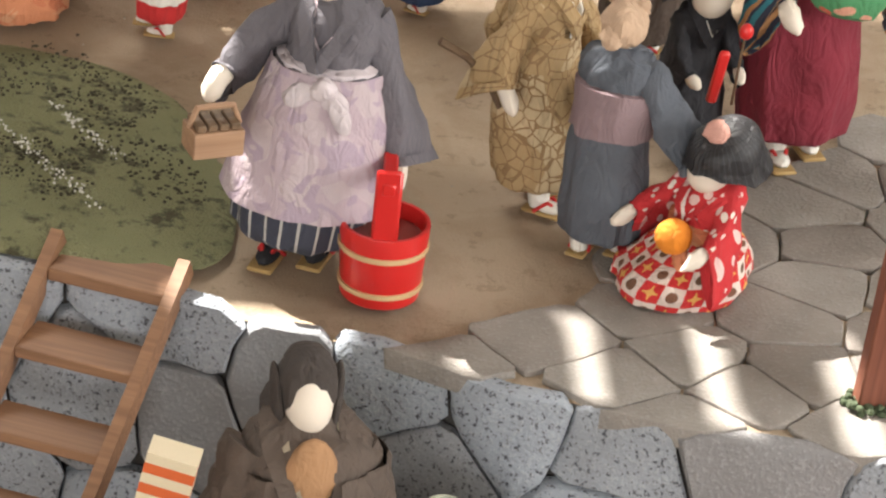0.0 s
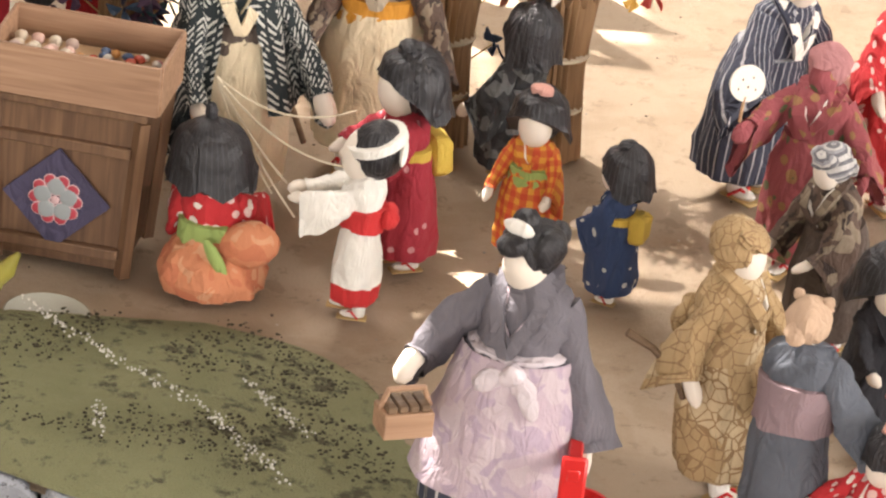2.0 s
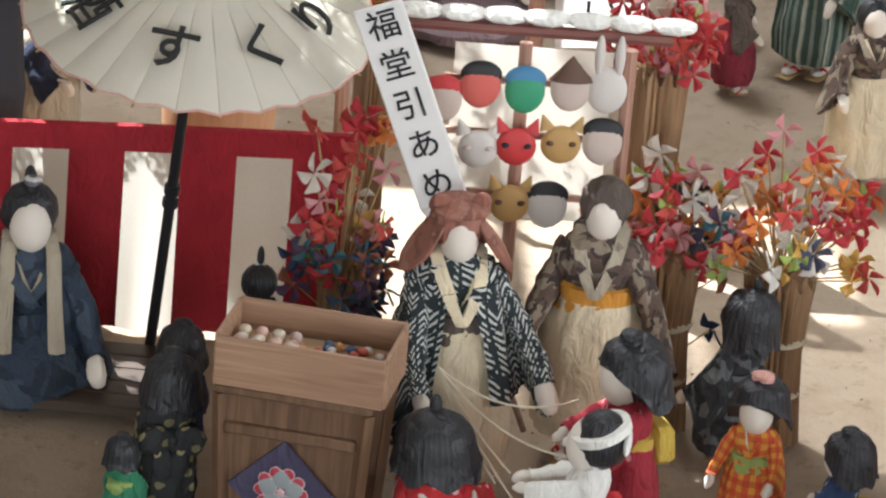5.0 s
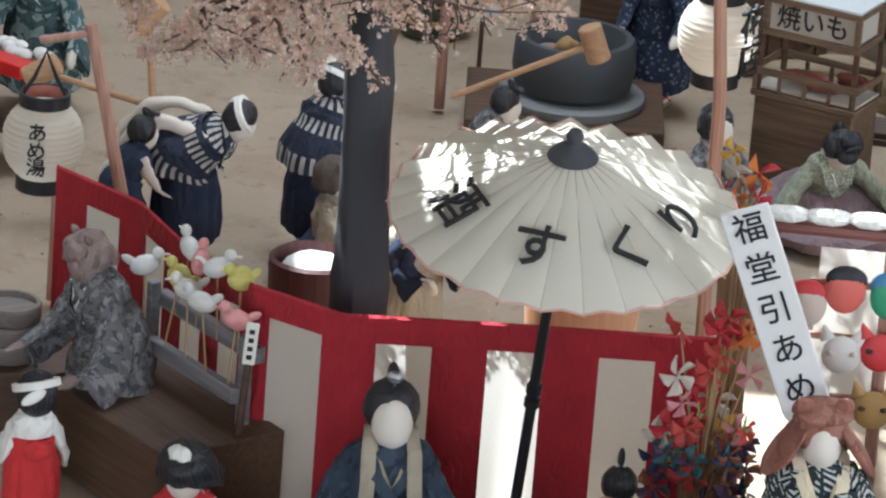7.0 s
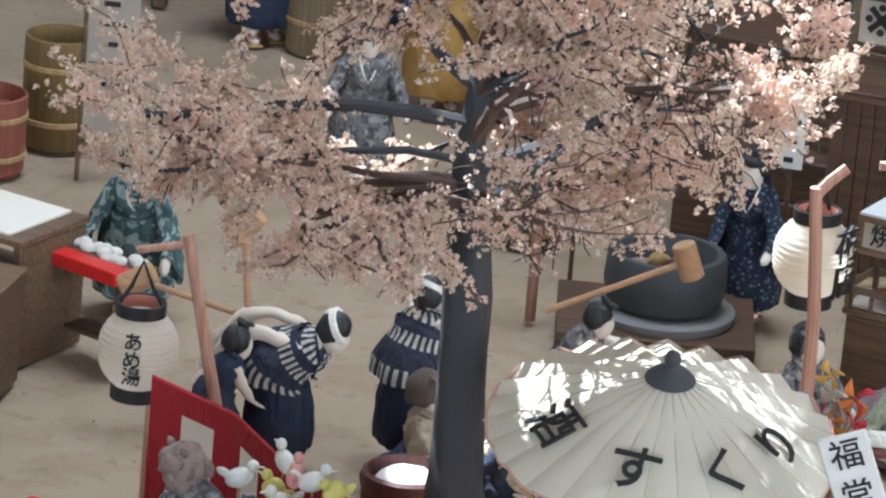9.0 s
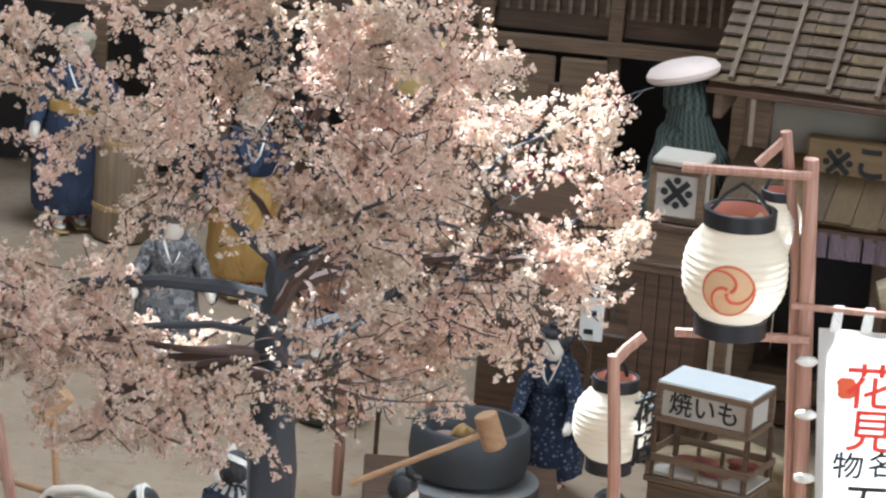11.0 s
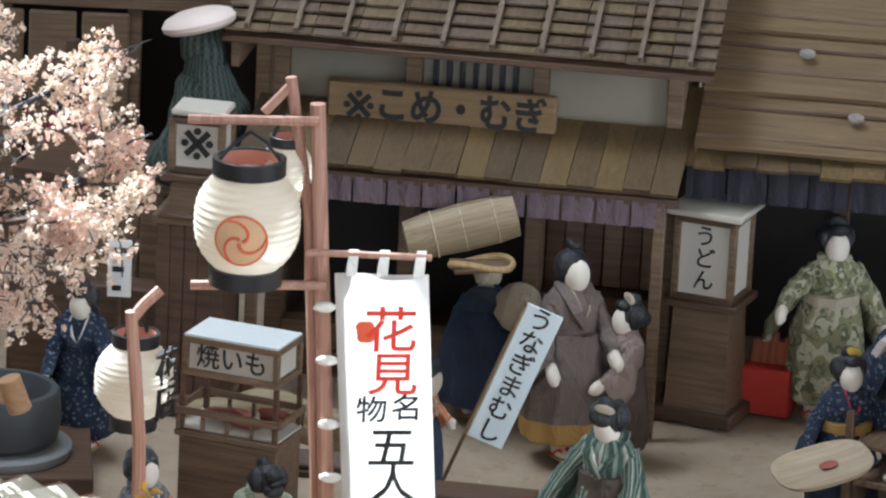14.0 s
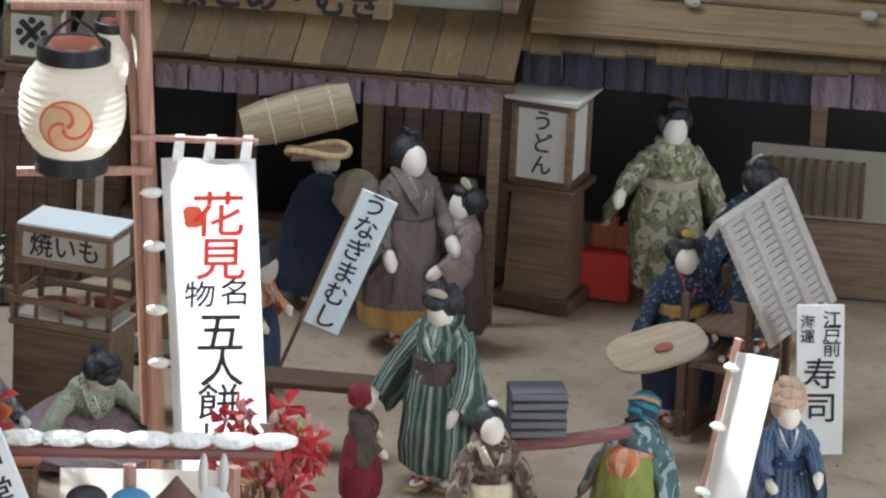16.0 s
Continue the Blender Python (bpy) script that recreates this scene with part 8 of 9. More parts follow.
# ---- animal sweets on sticks ----
def animal_stand():
    st = thing("stick_sweet_stand", "grey wooden stand with rails for sweets on sticks", "stand", (-0.185, 3.13, 0.0), -52)
    G = wood("grey_wood", (0.12, 0.11, 0.11), (0.28, 0.26, 0.26))
    part("base_box", block(-0.075, 0.075, -0.075, 0.02, 0.0, 0.058, 0.001), DARKWOOD, st)
    for z, y in ((0.075, -0.012), (0.1, 0.006)):
        part("rail", block(-0.062, 0.056, y, y + 0.008, z, z + 0.011, 0.0008), G, st)
    for x in (-0.06, 0.05):
        part("upright", block(x, x + 0.006, -0.004, 0.004, 0.0555, 0.12, 0.0005), G, st)
    rnd = random.Random(9)
    cols = [plain("sugar_figure", c, 0.35) for c in ((0.75, 0.73, 0.68), (0.7, 0.68, 0.62), (0.6, 0.55, 0.15), (0.68, 0.3, 0.28), (0.74, 0.7, 0.62))]
    for i in range(9):
        s = thing("sweet_on_stick", "white moulded sugar bird on a thin stick" if i % 5 not in (2, 3) else "tinted moulded sugar figure on a thin stick", "sweet", (0, 0, 0), 0, "sweets on sticks")
        s.matrix_world = pose(-0.185, 3.13, 0.0, 0, 0, -52) @ pose(-0.052 + 0.0125 * i, -0.01 + 0.016 * (i % 2), 0.085 + 0.016 * (i % 2), rnd.uniform(-8, 8), rnd.uniform(-8, 8), rnd.uniform(0, 360))
        part("stick", tube(bmesh.new(), [(0, 0, 0), (0, 0, 0.045)], 0.0007, 5), STRAW, s)
        bm = bmesh.new()
        egg(bm, (0, 0, 0.05), (0.0105, 0.006, 0.007), 0, Euler((0, -0.3, 0)).to_matrix(), rough=0.1)
        egg(bm, (0.009, 0, 0.059), (0.0042, 0.0036, 0.0042), 0)
        egg(bm, (0.0145, 0, 0.0585), (0.003, 0.0008, 0.0008), 0)
        egg(bm, (-0.0105, 0, 0.053), (0.006, 0.002, 0.003), 0, Euler((0, 0.5, 0)).to_matrix())
        if i % 5 == 2:
            egg(bm, (0, 0, 0.052), (0.0085, 0.004, 0.0085), 0)
        part("figure", bm, cols[i % 5], s)


animal_stand()
sg = plank_sign("small_price_sign", "small pale stick sign with illegible marks", (-0.15, 3.07, 0.108), 0, (0, 4), 0.0085, 0.03, "  ", 0.006, PAPER, thick=0.0015)
for i in range(4):
    part("mark", block(-0.0018, 0.0018, -0.0012, -0.0008, 0.004 + 0.006 * i, 0.0072 + 0.006 * i), INK, sg)
part("sign_leg", tube(bmesh.new(), [(0, 0.002, -0.108), (0, 0.002, 0.01)], 0.0026, 6), DARKWOOD, sg)
for i in range(3):
    bk = tagged(finish("steamer_basket", turned(bmesh.new(), [(0.02, 0.0), (0.0215, 0.002), (0.0215, 0.0115), (0.0205, 0.013), (0.018, 0.013), (0.0175, 0.009)], 28), wood("grey_bamboo", (0.16, 0.13, 0.11), (0.3, 0.26, 0.22))), "grey-brown round steamer basket in a stack", "basket", "stacked baskets")
    bk.matrix_world = pose(-0.318, 3.195, 0.05 + 0.0135 * i, 0, 0, 15 * i)
tagged(finish("basket_table", block(-0.045, 0.045, -0.035, 0.035, 0.0, 0.0498, 0.002), DARKWOOD), "low dark wooden table under the baskets", "table").matrix_world = pose(-0.318, 3.195, 0, 0, 0, 10)
plat = thing("viewing_platform", "low brown wooden sitting platform of boards", "platform", (-0.06, 2.99, 0.0), -6)
PLATWOOD = wood("brown_platform", (0.045, 0.027, 0.017), (0.1, 0.062, 0.036))
for k in range(5):
    part("board", block(-0.12, 0.1, -0.05 + 0.02 * k, -0.0306 + 0.02 * k, 0.005, 0.012, 0.0008), PLATWOOD, plat)
for x in (-0.11, 0.08):
    part("bearer", block(x, x + 0.012, -0.049, 0.049, 0.0, 0.0049), DARKWOOD, plat)



# ---- mochi tub, mortar, mallets ----
tub = thing("mochi_tub", "dark red-brown wooden tub with white mochi", "tub", (-0.118, 3.33, 0.0))
part("body", turned(bmesh.new(), [(0.026, 0.0), (0.03, 0.004), (0.032, 0.085), (0.029, 0.087), (0.027, 0.07)], 28), wood("red_brown_tub", (0.07, 0.02, 0.018), (0.16, 0.05, 0.045), axis=2), tub)
bm = bmesh.new()
egg(bm, (0, 0, 0.075), (0.024, 0.024, 0.013), 0, rough=0.2)
part("mochi", bm, plain("white_mochi", (0.76, 0.73, 0.68), 0.5), tub, "lump of white mochi")
barrel = tagged(finish("pale_barrel", turned(bmesh.new(), [(0.034, 0.0), (0.038, 0.02), (0.04, 0.05), (0.038, 0.075), (0.035, 0.09), (0.033, 0.09), (0.032, 0.07)], 30), wood("orange_cedar", (0.5, 0.24, 0.12), (0.68, 0.4, 0.22), axis=2)), "pale orange cedar barrel behind the curtain", "barrel")
barrel.matrix_world = pose(0.07, 3.25, 0.05)
tagged(finish("barrel_crate", block(-0.045, 0.045, -0.04, 0.04, 0, 0.05, 0.001), OLDWOOD), "wooden crate under the barrel", "crate").matrix_world = pose(0.07, 3.25, 0)
mo = thing("stone_mortar", "large dark grey mortar on a grey plinth", "mortar", (0.066, 3.875, 0.0))
DG = plain("dark_grey_stone", (0.05, 0.055, 0.06), 0.6, vary=0.3)
part("bowl", turned(bmesh.new(), [(0.04, 0.034), (0.047, 0.04), (0.05, 0.055), (0.0485, 0.078), (0.0465, 0.081), (0.041, 0.081), (0.038, 0.073), (0.026, 0.05)], 40), DG, mo)
part("plinth", turned(bmesh.new(), [(0.058, 0.026), (0.059, 0.028), (0.059, 0.033), (0.056, 0.035)], 40), plain("grey_plinth", (0.2, 0.2, 0.2), 0.8), mo)
part("table", block(-0.085, 0.075, -0.065, 0.065, 0.0, 0.0258, 0.001), DARKWOOD, mo)
for i, (x, y) in enumerate(((-0.02, 0.01), (0.0, 0.018), (0.015, 0.0), (-0.008, -0.012))):
    bm = bmesh.new()
    egg(bm, (0, 0, 0), (0.012, 0.007, 0.006), 0, rough=0.2)
    o = tagged(finish("root_vegetable", bm, plain("root_skin", (0.42, 0.26, 0.1) if i % 2 else (0.3, 0.2, 0.18), 0.7)), "brownish root vegetable in the mortar", "vegetable", "roots in the mortar")
    o.matrix_world = pose(0.062 + 0.8 * x, 3.878 + 0.8 * y, 0.063 + 0.003 * i, 10, 20 * i, 50 * i)
for va, vb, sd in ((Vector((-0.03, 3.6, 0.118)), Vector((0.073, 3.6, 0.168)), Vector((-0.35, 0, 0.94))), (Vector((-0.247, 3.48, 0.143)), Vector((-0.253, 3.48, 0.205)), Vector((0.66, 0, 0.75))),
                   (Vector((-0.262, 3.575, 0.103)), Vector((-0.338, 3.6, 0.113)), Vector((0.85, 0.0, 0.5)))):
    ml = thing("mallet", "long-handled pale wooden mallet held by a doll", "mallet", (0, 0, 0), 0, "mochi mallets")
    part("handle", tube(bmesh.new(), [va, vb], 0.0026, 8), LIGHTWOOD, ml)
    part("head", tube(bmesh.new(), [vb - sd * 0.014, vb - sd * 0.013, vb + sd * 0.013, vb + sd * 0.014], [0.0082, 0.0092, 0.0092, 0.0082], 14), LIGHTWOOD, ml)


# ---- far street: stalls, signs and goods ----
def yaki_stall():
    st = thing("sweet_potato_stall", "dark wooden roast sweet potato stall with a paper sign box", "stall", (0.253, 3.745, 0.0), -27)
    part("body", block(-0.042, 0.042, -0.024, 0.024, 0.0, 0.088, 0.001), OLDWOOD, st)
    part("counter", block(-0.045, 0.045, -0.027, 0.027, 0.0885, 0.094, 0.001), OLDWOOD, st)
    for s in (-1, 1):
        part("tray_side", block(-0.045, 0.045, s * 0.026 - 0.001, s * 0.026 + 0.001, 0.107, 0.113, 0.0004), OLDWOOD, st)
        part("tray_end", block(s * 0.044 - 0.001, s * 0.044 + 0.001, -0.0245, 0.0245, 0.107, 0.113, 0.0004), OLDWOOD, st)
        for k in range(5):
            x = -0.042 + 0.021 * k
            part("baluster", block(x - 0.0015, x + 0.0015, s * 0.026 - 0.001, s * 0.026 + 0.001, 0.0945, 0.1065), OLDWOOD, st)
        for t in (-1, 1):
            part("upright", block(s * 0.04 - 0.0018, s * 0.04 + 0.0018, 0.0235 * t - 0.0018, 0.0235 * t + 0.0018, 0.0945, 0.139), DARKWOOD, st)
    part("shelf", block(-0.043, 0.043, -0.0225, 0.0225, 0.0945, 0.0965), AGED, st)
    sg = part("sign_box", block(-0.037, 0.037, -0.0205, 0.0205, 0.142, 0.168), AGED, st, "white paper sign box")
    for z in (0.139, 0.1655):
        for s in (-1, 1):
            part("frame_rail", block(-0.041, 0.041, s * 0.022 - 0.0022, s * 0.022 + 0.0022, z, z + 0.005, 0.0005), OLDWOOD, st)
            part("frame_rail", block(s * 0.0388 - 0.0022, s * 0.0388 + 0.0022, -0.0195, 0.0195, z, z + 0.005, 0.0005), OLDWOOD, st)
    for s in (-1, 1):
        for t in (-1, 1):
            part("frame_post", block(s * 0.0388 - 0.0024, s * 0.0388 + 0.0024, t * 0.0222 - 0.0024, t * 0.0222 + 0.0024, 0.1442, 0.1653, 0.0005), OLDWOOD, st)
    part("lid", block(-0.04, 0.04, -0.0235, 0.0235, 0.1708, 0.1725), plain("speckled_white_lid", (0.7, 0.72, 0.72), 0.6), st)
    lettering("焼いも", 0.0215, INK, sg, (0, -0.0212, 0.1545), (90, 0, 0), 0.95)
    rnd = random.Random(2)
    for i in range(7):
        bm = bmesh.new()
        egg(bm, (0, 0, 0.004), (0.014, 0.0045, 0.0045), 0, rough=0.15)
        o = tagged(finish("sweet_potato", bm, plain("potato_skin", (0.3, 0.1, 0.08), 0.7)), "small red-brown sweet potato on the stall", "sweet potato", "sweet potatoes")
        o.matrix_world = pose(0.253, 3.745, 0.0, 0, 0, -27) @ pose(rnd.uniform(-0.025, 0.025), rnd.uniform(-0.015, 0.012), 0.0966 + 0.006 * (i // 4), 0, 0, rnd.uniform(-25, 25))


yaki_stall()
un = plank_sign("hand_sign", "tall white board sign with brushed black writing held aslant", (0.453, 3.8, 0.066), -8, (0, 21), 0.031, 0.122, "うなぎまむし", 0.021, plain("blue_white_board", (0.66, 0.72, 0.74), 0.7, vary=0.08), thick=0.003)
part("edge_strip", block(-0.0175, -0.0157, -0.002, 0.002, 0.0, 0.122), SIGNBOARD, un)
part("pole", tube(bmesh.new(), [(-0.0166, 0.003, -0.07), (-0.0166, 0.003, 0.122)], 0.0016, 6), DARKWOOD, un)

bale = thing("straw_bale", "rolled straw bale carried on a doll's back", "bale", (0.452, 4.03, 0.176), 0, tilt=(0, -15))
rings = [[Vector((x, r * (1 + 0.04 * math.sin(11 * a)) * math.cos(a), r * (1 + 0.04 * math.sin(11 * a + 1)) * math.sin(a))) for a in (2 * math.pi * k / 24 for k in range(24))] for x, r in ((-0.05, 0.008), (-0.049, 0.016), (-0.03, 0.019), (0.0, 0.0205), (0.03, 0.02), (0.046, 0.018), (0.047, 0.006))]
bm = bmesh.new()
loft(bm, rings)
part("roll", bm, wood("old_straw_mat", (0.22, 0.16, 0.09), (0.42, 0.32, 0.2)), bale)
for x in (-0.025, 0.0, 0.028):
    m = Matrix.Translation((x, 0, 0)) @ Euler((0, radians(90), 0)).to_matrix().to_4x4()
    part("rope", turned(bmesh.new(), [(0.0195, -0.0007), (0.0209, 0), (0.0195, 0.0007)], 22, 0, m), STRING, bale)
hp = thing("rope_hoop", "rope hoop with bundled sticks on the porter's back", "bundle", (0.466, 4.0, 0.15), 10)
for k in range(5):
    part("stick", tube(bmesh.new(), [(-0.025, -0.006 + 0.004 * k, 0.003 * (k % 3)), (0.025, -0.004 + 0.004 * k, 0.003 * (k % 2))], 0.003, 6), OLDWOOD, hp)
bm = bmesh.new()
tube(bm, [(0.027 * math.cos(a), 0.014 * math.sin(a), 0.004 + 0.003 * math.sin(2 * a)) for a in (2 * math.pi * k / 24 for k in range(25))], 0.0028, 7)
part("rope", bm, STRAW, hp)

rb = thing("red_box", "bright red painted box with bundled brown goods", "box", (0.731, 4.085, 0), -22)
part("body", block(-0.022, 0.022, -0.018, 0.018, 0.0, 0.042, 0.0015), plain("matt_red", (0.5, 0.03, 0.02), 0.6), rb)
for i in range(5):
    part("roll", tube(bmesh.new(), [(-0.014 + 0.007 * i, 0.002 * (i % 2), 0.0425), (-0.013 + 0.007 * i, 0.004, 0.062 + 0.004 * (i % 3))], 0.005, 8), plain("rust_cloth", (0.3, 0.09, 0.05), 0.9), rb)


def sushi_stall():
    st = thing("sushi_stall", "grey wooden sushi stall under a gabled plank roof", "stall", (0.783, 3.752, 0.0), 58)
    GW = wood("pale_grey_plank", (0.4, 0.35, 0.31), (0.6, 0.54, 0.48), axis=1)
    for sx in (-1, 1):
        for sy in (-1, 1):
            part("post", block(sx * 0.042 - 0.003, sx * 0.042 + 0.003, sy * 0.028 - 0.003, sy * 0.028 + 0.003, 0.0, 0.121, 0.0006), DARKWOOD, st)
    part("counter", block(-0.0385, 0.0385, -0.0245, 0.0245, 0.058, 0.064, 0.001), OLDWOOD, st)
    part("front_panel", block(-0.0385, 0.0385, -0.0245, -0.0215, 0.0, 0.0575), DARKWOOD, st)
    part("back_panel", block(-0.0385, 0.0385, 0.0215, 0.0245, 0.0, 0.0575), DARKWOOD, st)
    part("shelf", block(-0.0385, 0.0385, -0.0245, 0.0245, 0.09, 0.093), OLDWOOD, st)
    # a steep gable; the ridge runs along x
    for s in (-1, 1):
        m = Matrix.Translation((0, 0, 0.184)) @ Euler((s * radians(-62), 0, 0)).to_matrix().to_4x4()
        y0, y1 = (0.0, 0.014) if s > 0 else (-0.105, 0.0)
        rows = 2 if s > 0 else 18
        for k in range(rows):
            f0, f1 = y0 + (y1 - y0) * k / rows, y0 + (y1 - y0) * (k + 1) / rows
            bm = bmesh.new()
            box(bm, -0.053, 0.082, f0 + 0.0003, f1 - 0.0003, 0.0, 0.0022, 0.0004, m)
            part("roof_plank", bm, GW, st, smooth=False)
        for k in range(4):
            x0 = -0.053 + 0.041 * k
            bm = bmesh.new()
            box(bm, x0, x0 + 0.0115, y0 + 0.001, y1 - 0.001, 0.0024, 0.006, 0.0004, m)
            part("roof_batten", bm, GW, st, smooth=False)
    part("ridge", block(-0.055, 0.084, -0.004, 0.004, 0.184, 0.189, 0.001), GW, st)
    rnd = random.Random(12)
    for i in range(10):
        bm = bmesh.new()
        egg(bm, (0, 0, 0.003), (0.005, 0.003, 0.003), 0, rough=0.1)
        o = tagged(finish("sushi_piece", bm, plain("sushi", ((0.55, 0.14, 0.1), (0.7, 0.66, 0.58))[i % 2], 0.4)), "tiny red and white sushi piece on the stall", "sushi", "sushi on the stall")
        o.matrix_world = pose(0.783, 3.752, 0, 0, 0, 58) @ pose(-0.03 + 0.0125 * (i % 5), -0.015 + 0.014 * (i // 5), 0.0642, 0, 0, rnd.uniform(0, 90))


sushi_stall()
ss = plank_sign("stall_sign", "white hanging board with black stall writing", (0.837, 3.655, 0.013), -8, (0, -3), 0.037, 0.125, "  ", 0.02, WHITEWOOD, thick=0.002)
for ch, x, z, s in (("江", 0.009, 0.112, 0.015), ("戸", 0.009, 0.1, 0.015), ("前", 0.009, 0.088, 0.015), ("海", -0.01, 0.11, 0.012), ("運", -0.01, 0.098, 0.012), ("寿", 0.0, 0.066, 0.027), ("司", 0.001, 0.038, 0.027)):
    lettering(ch, s, INK, ss, (x, -0.0014, z), (90, 0, 0))
part("hanger", block(-0.002, 0.002, 0.0012, 0.003, -0.013, 0.126), DARKWOOD, ss)
ws = plank_sign("blank_banner", "bright white cloth banner on a pole", (0.676, 3.29, 0.0), -6, (0, 9), 0.03, 0.228, " ", 0.02, bpy.data.materials["banner_cloth"], thick=0.0012)
part("pole", tube(bmesh.new(), [(-0.016, 0.004, 0.0), (-0.016, 0.004, 0.236)], 0.0026, 7), REDPINE, ws)
for z in (0.12, 0.17, 0.215):
    bm = bmesh.new()
    egg(bm, (-0.016, 0.001, z), (0.006, 0.005, 0.003), 0)
    part("side_loop", bm, WHITE, ws)

bp = thing("carrying_pole", "red-brown carrying pole with grey rope", "pole", (0, 0, 0))
part("beam", tube(bmesh.new(), [(0.556, 3.448, 0.0965), (0.6, 3.448, 0.1), (0.652, 3.448, 0.1085)], [0.005, 0.0055, 0.005], 9), wood("red_brown_beam", (0.16, 0.05, 0.05), (0.34, 0.15, 0.14)), bp)
part("rope", tube(bmesh.new(), [(0.635, 3.45, 0.103), (0.62, 3.45, 0.06), (0.602, 3.45, 0.045)], 0.0014, 6), OLDWOOD, bp)
part("support", tube(bmesh.new(), [(0.645, 3.452, 0.0), (0.645, 3.452, 0.103)], 0.002, 6), DARKWOOD, bp)
for i in range(5):
    bk = thing("book", "thin dark grey bound book in a stack", "book", (0.58 + 0.0006 * (i % 2), 3.45, 0.1065 + 0.0072 * i), 3 - 2 * (i % 3), "stacked books")
    part("cover", block(-0.021, 0.021, -0.014, 0.014, 0, 0.0068, 0.0008), plain("grey_blue_cover", (0.05, 0.048, 0.06), 0.7), bk)
    part("page_block", block(-0.0206, 0.0206, -0.0146, -0.01395, 0.0012, 0.0056), plain("grey_page_edge", (0.15, 0.145, 0.15), 0.9), bk)

ty = thing("woven_tray", "flat pale woven tray carried by a doll", "tray", (0.71, 3.69, 0.085), 10, tilt=(9, -14))
bm = bmesh.new()
rings = []
for f, z in ((0.05, 0.0), (0.6, 0.0), (0.9, 0.001), (1.0, 0.005), (1.0, 0.0062), (0.88, 0.0025), (0.5, 0.0016), (0.05, 0.0016)):
    rings.append([Vector((0.04 * f * math.copysign(abs(math.cos(a)) ** 0.7, math.cos(a)), 0.03 * f * math.copysign(abs(math.sin(a)) ** 0.7, math.sin(a)), z)) for a in (2 * math.pi * k / 32 for k in range(32))])
loft(bm, rings)
part("weave", bm, wood("woven_bamboo", (0.3, 0.22, 0.14), (0.5, 0.4, 0.28)), ty)
bm = bmesh.new()
egg(bm, (0.005, 0, 0.004), (0.008, 0.005, 0.002))
part("patch", bm, plain("dull_red_patch", (0.3, 0.08, 0.06), 0.8), ty)

# goods on low benches by the sweet potato stall
for x, y, w, d, h, c, turn in ((0.3, 3.79, 0.13, 0.04, 0.05, DARKWOOD, -12), (0.44, 3.7, 0.09, 0.035, 0.06, DARKWOOD, -14), (0.19, 3.6, 0.06, 0.05, 0.03, OLDWOOD, -8)):
    bn = thing("bench", "low dark wooden bench", "bench", (x, y, 0), turn, "benches")
    part("seat", block(-w / 2, w / 2, -d / 2, d / 2, h - 0.006, h, 0.001), c, bn)
    for sx in (-1, 1):
        part("leg", block(sx * w * 0.42 - 0.004, sx * w * 0.42 + 0.004, -d * 0.42, d * 0.42, 0, h - 0.0065), c, bn)
rnd = random.Random(15)
for i in range(9):
    bm = bmesh.new()
    egg(bm, (0, 0, 0.006), (0.013, 0.006, 0.006), 0, rough=0.2)
    o = tagged(finish("fish", bm, plain("dried_fish", ((0.35, 0.14, 0.1), (0.4, 0.26, 0.2), (0.2, 0.2, 0.22))[i % 3], 0.5)), "small dried fish or root on the bench", "food", "goods on the bench")
    o.matrix_world = pose(0.19 + 0.0, 3.6, 0.0301, 0, 0, -8) @ pose(rnd.uniform(-0.025, 0.025), rnd.uniform(-0.02, 0.02), 0, 0, 0, rnd.uniform(-40, 40))
for i in range(6):
    bm = bmesh.new()
    tube(bm, [(-0.03, 0, 0.003), (0.03, 0, 0.003)], 0.003, 7)
    o = tagged(finish("wooden_rod", bm, DARKWOOD), "dark wooden rod laid on the bench", "rod", "rods on the bench")
    o.matrix_world = pose(0.3, 3.79, 0.0502, 0, 0, -12) @ pose(0.02, -0.016 + 0.0063 * i, 0)
for i in range(8):
    bm = bmesh.new()
    egg(bm, (0, 0, 0.008), (0.016, 0.012, 0.008), 0, rough=0.25, fold=5)
    o = tagged(finish("cloth_bundle", bm, F[("greenplaid", "leafgreen", "greyflower", "beige")[i % 4]]), "soft grey-green cloth bundle", "bundle", "bundles on the ground")
    o.matrix_world = pose(0.235 + 0.021 * (i % 4), 3.665 + 0.024 * (i // 4), 0.0, 0, 0, 40 * i)

# shelf table of the left street end
lt = thing("shelf_table", "dark wooden shelf table with a pale sheet on top", "table", (-0.478, 3.755, 0.0), -30)
part("top", block(-0.13, 0.075, -0.045, 0.045, 0.1, 0.106, 0.001), OLDWOOD, lt)
part("cloth", block(-0.125, 0.06, -0.04, 0.04, 0.1062, 0.108), PAPER, lt)
for x in (-0.128, -0.03, 0.066):
    part("upright", block(x, x + 0.008, -0.043, 0.043, 0.0, 0.0995, 0.001), OLDWOOD, lt)
for z in (0.015, 0.055):
    part("shelf", block(-0.1195, -0.0305, -0.042, 0.042, z, z + 0.004), OLDWOOD, lt)
    part("shelf", block(-0.0215, 0.0655, -0.042, 0.042, z, z + 0.004), OLDWOOD, lt)
rt = thing("red_trough", "shallow red painted trough of white food", "trough", (-0.391, 3.711, 0.076), -36)
part("tray", block(-0.043, 0.043, -0.009, 0.009, 0.0, 0.0115, 0.001), REDPAINT, rt)
WF = plain("white_food", (0.7, 0.66, 0.6), 0.8)
part("back_tray", block(-0.04, 0.05, 0.0095, 0.035, 0.0, 0.0085, 0.001), OLDWOOD, rt)
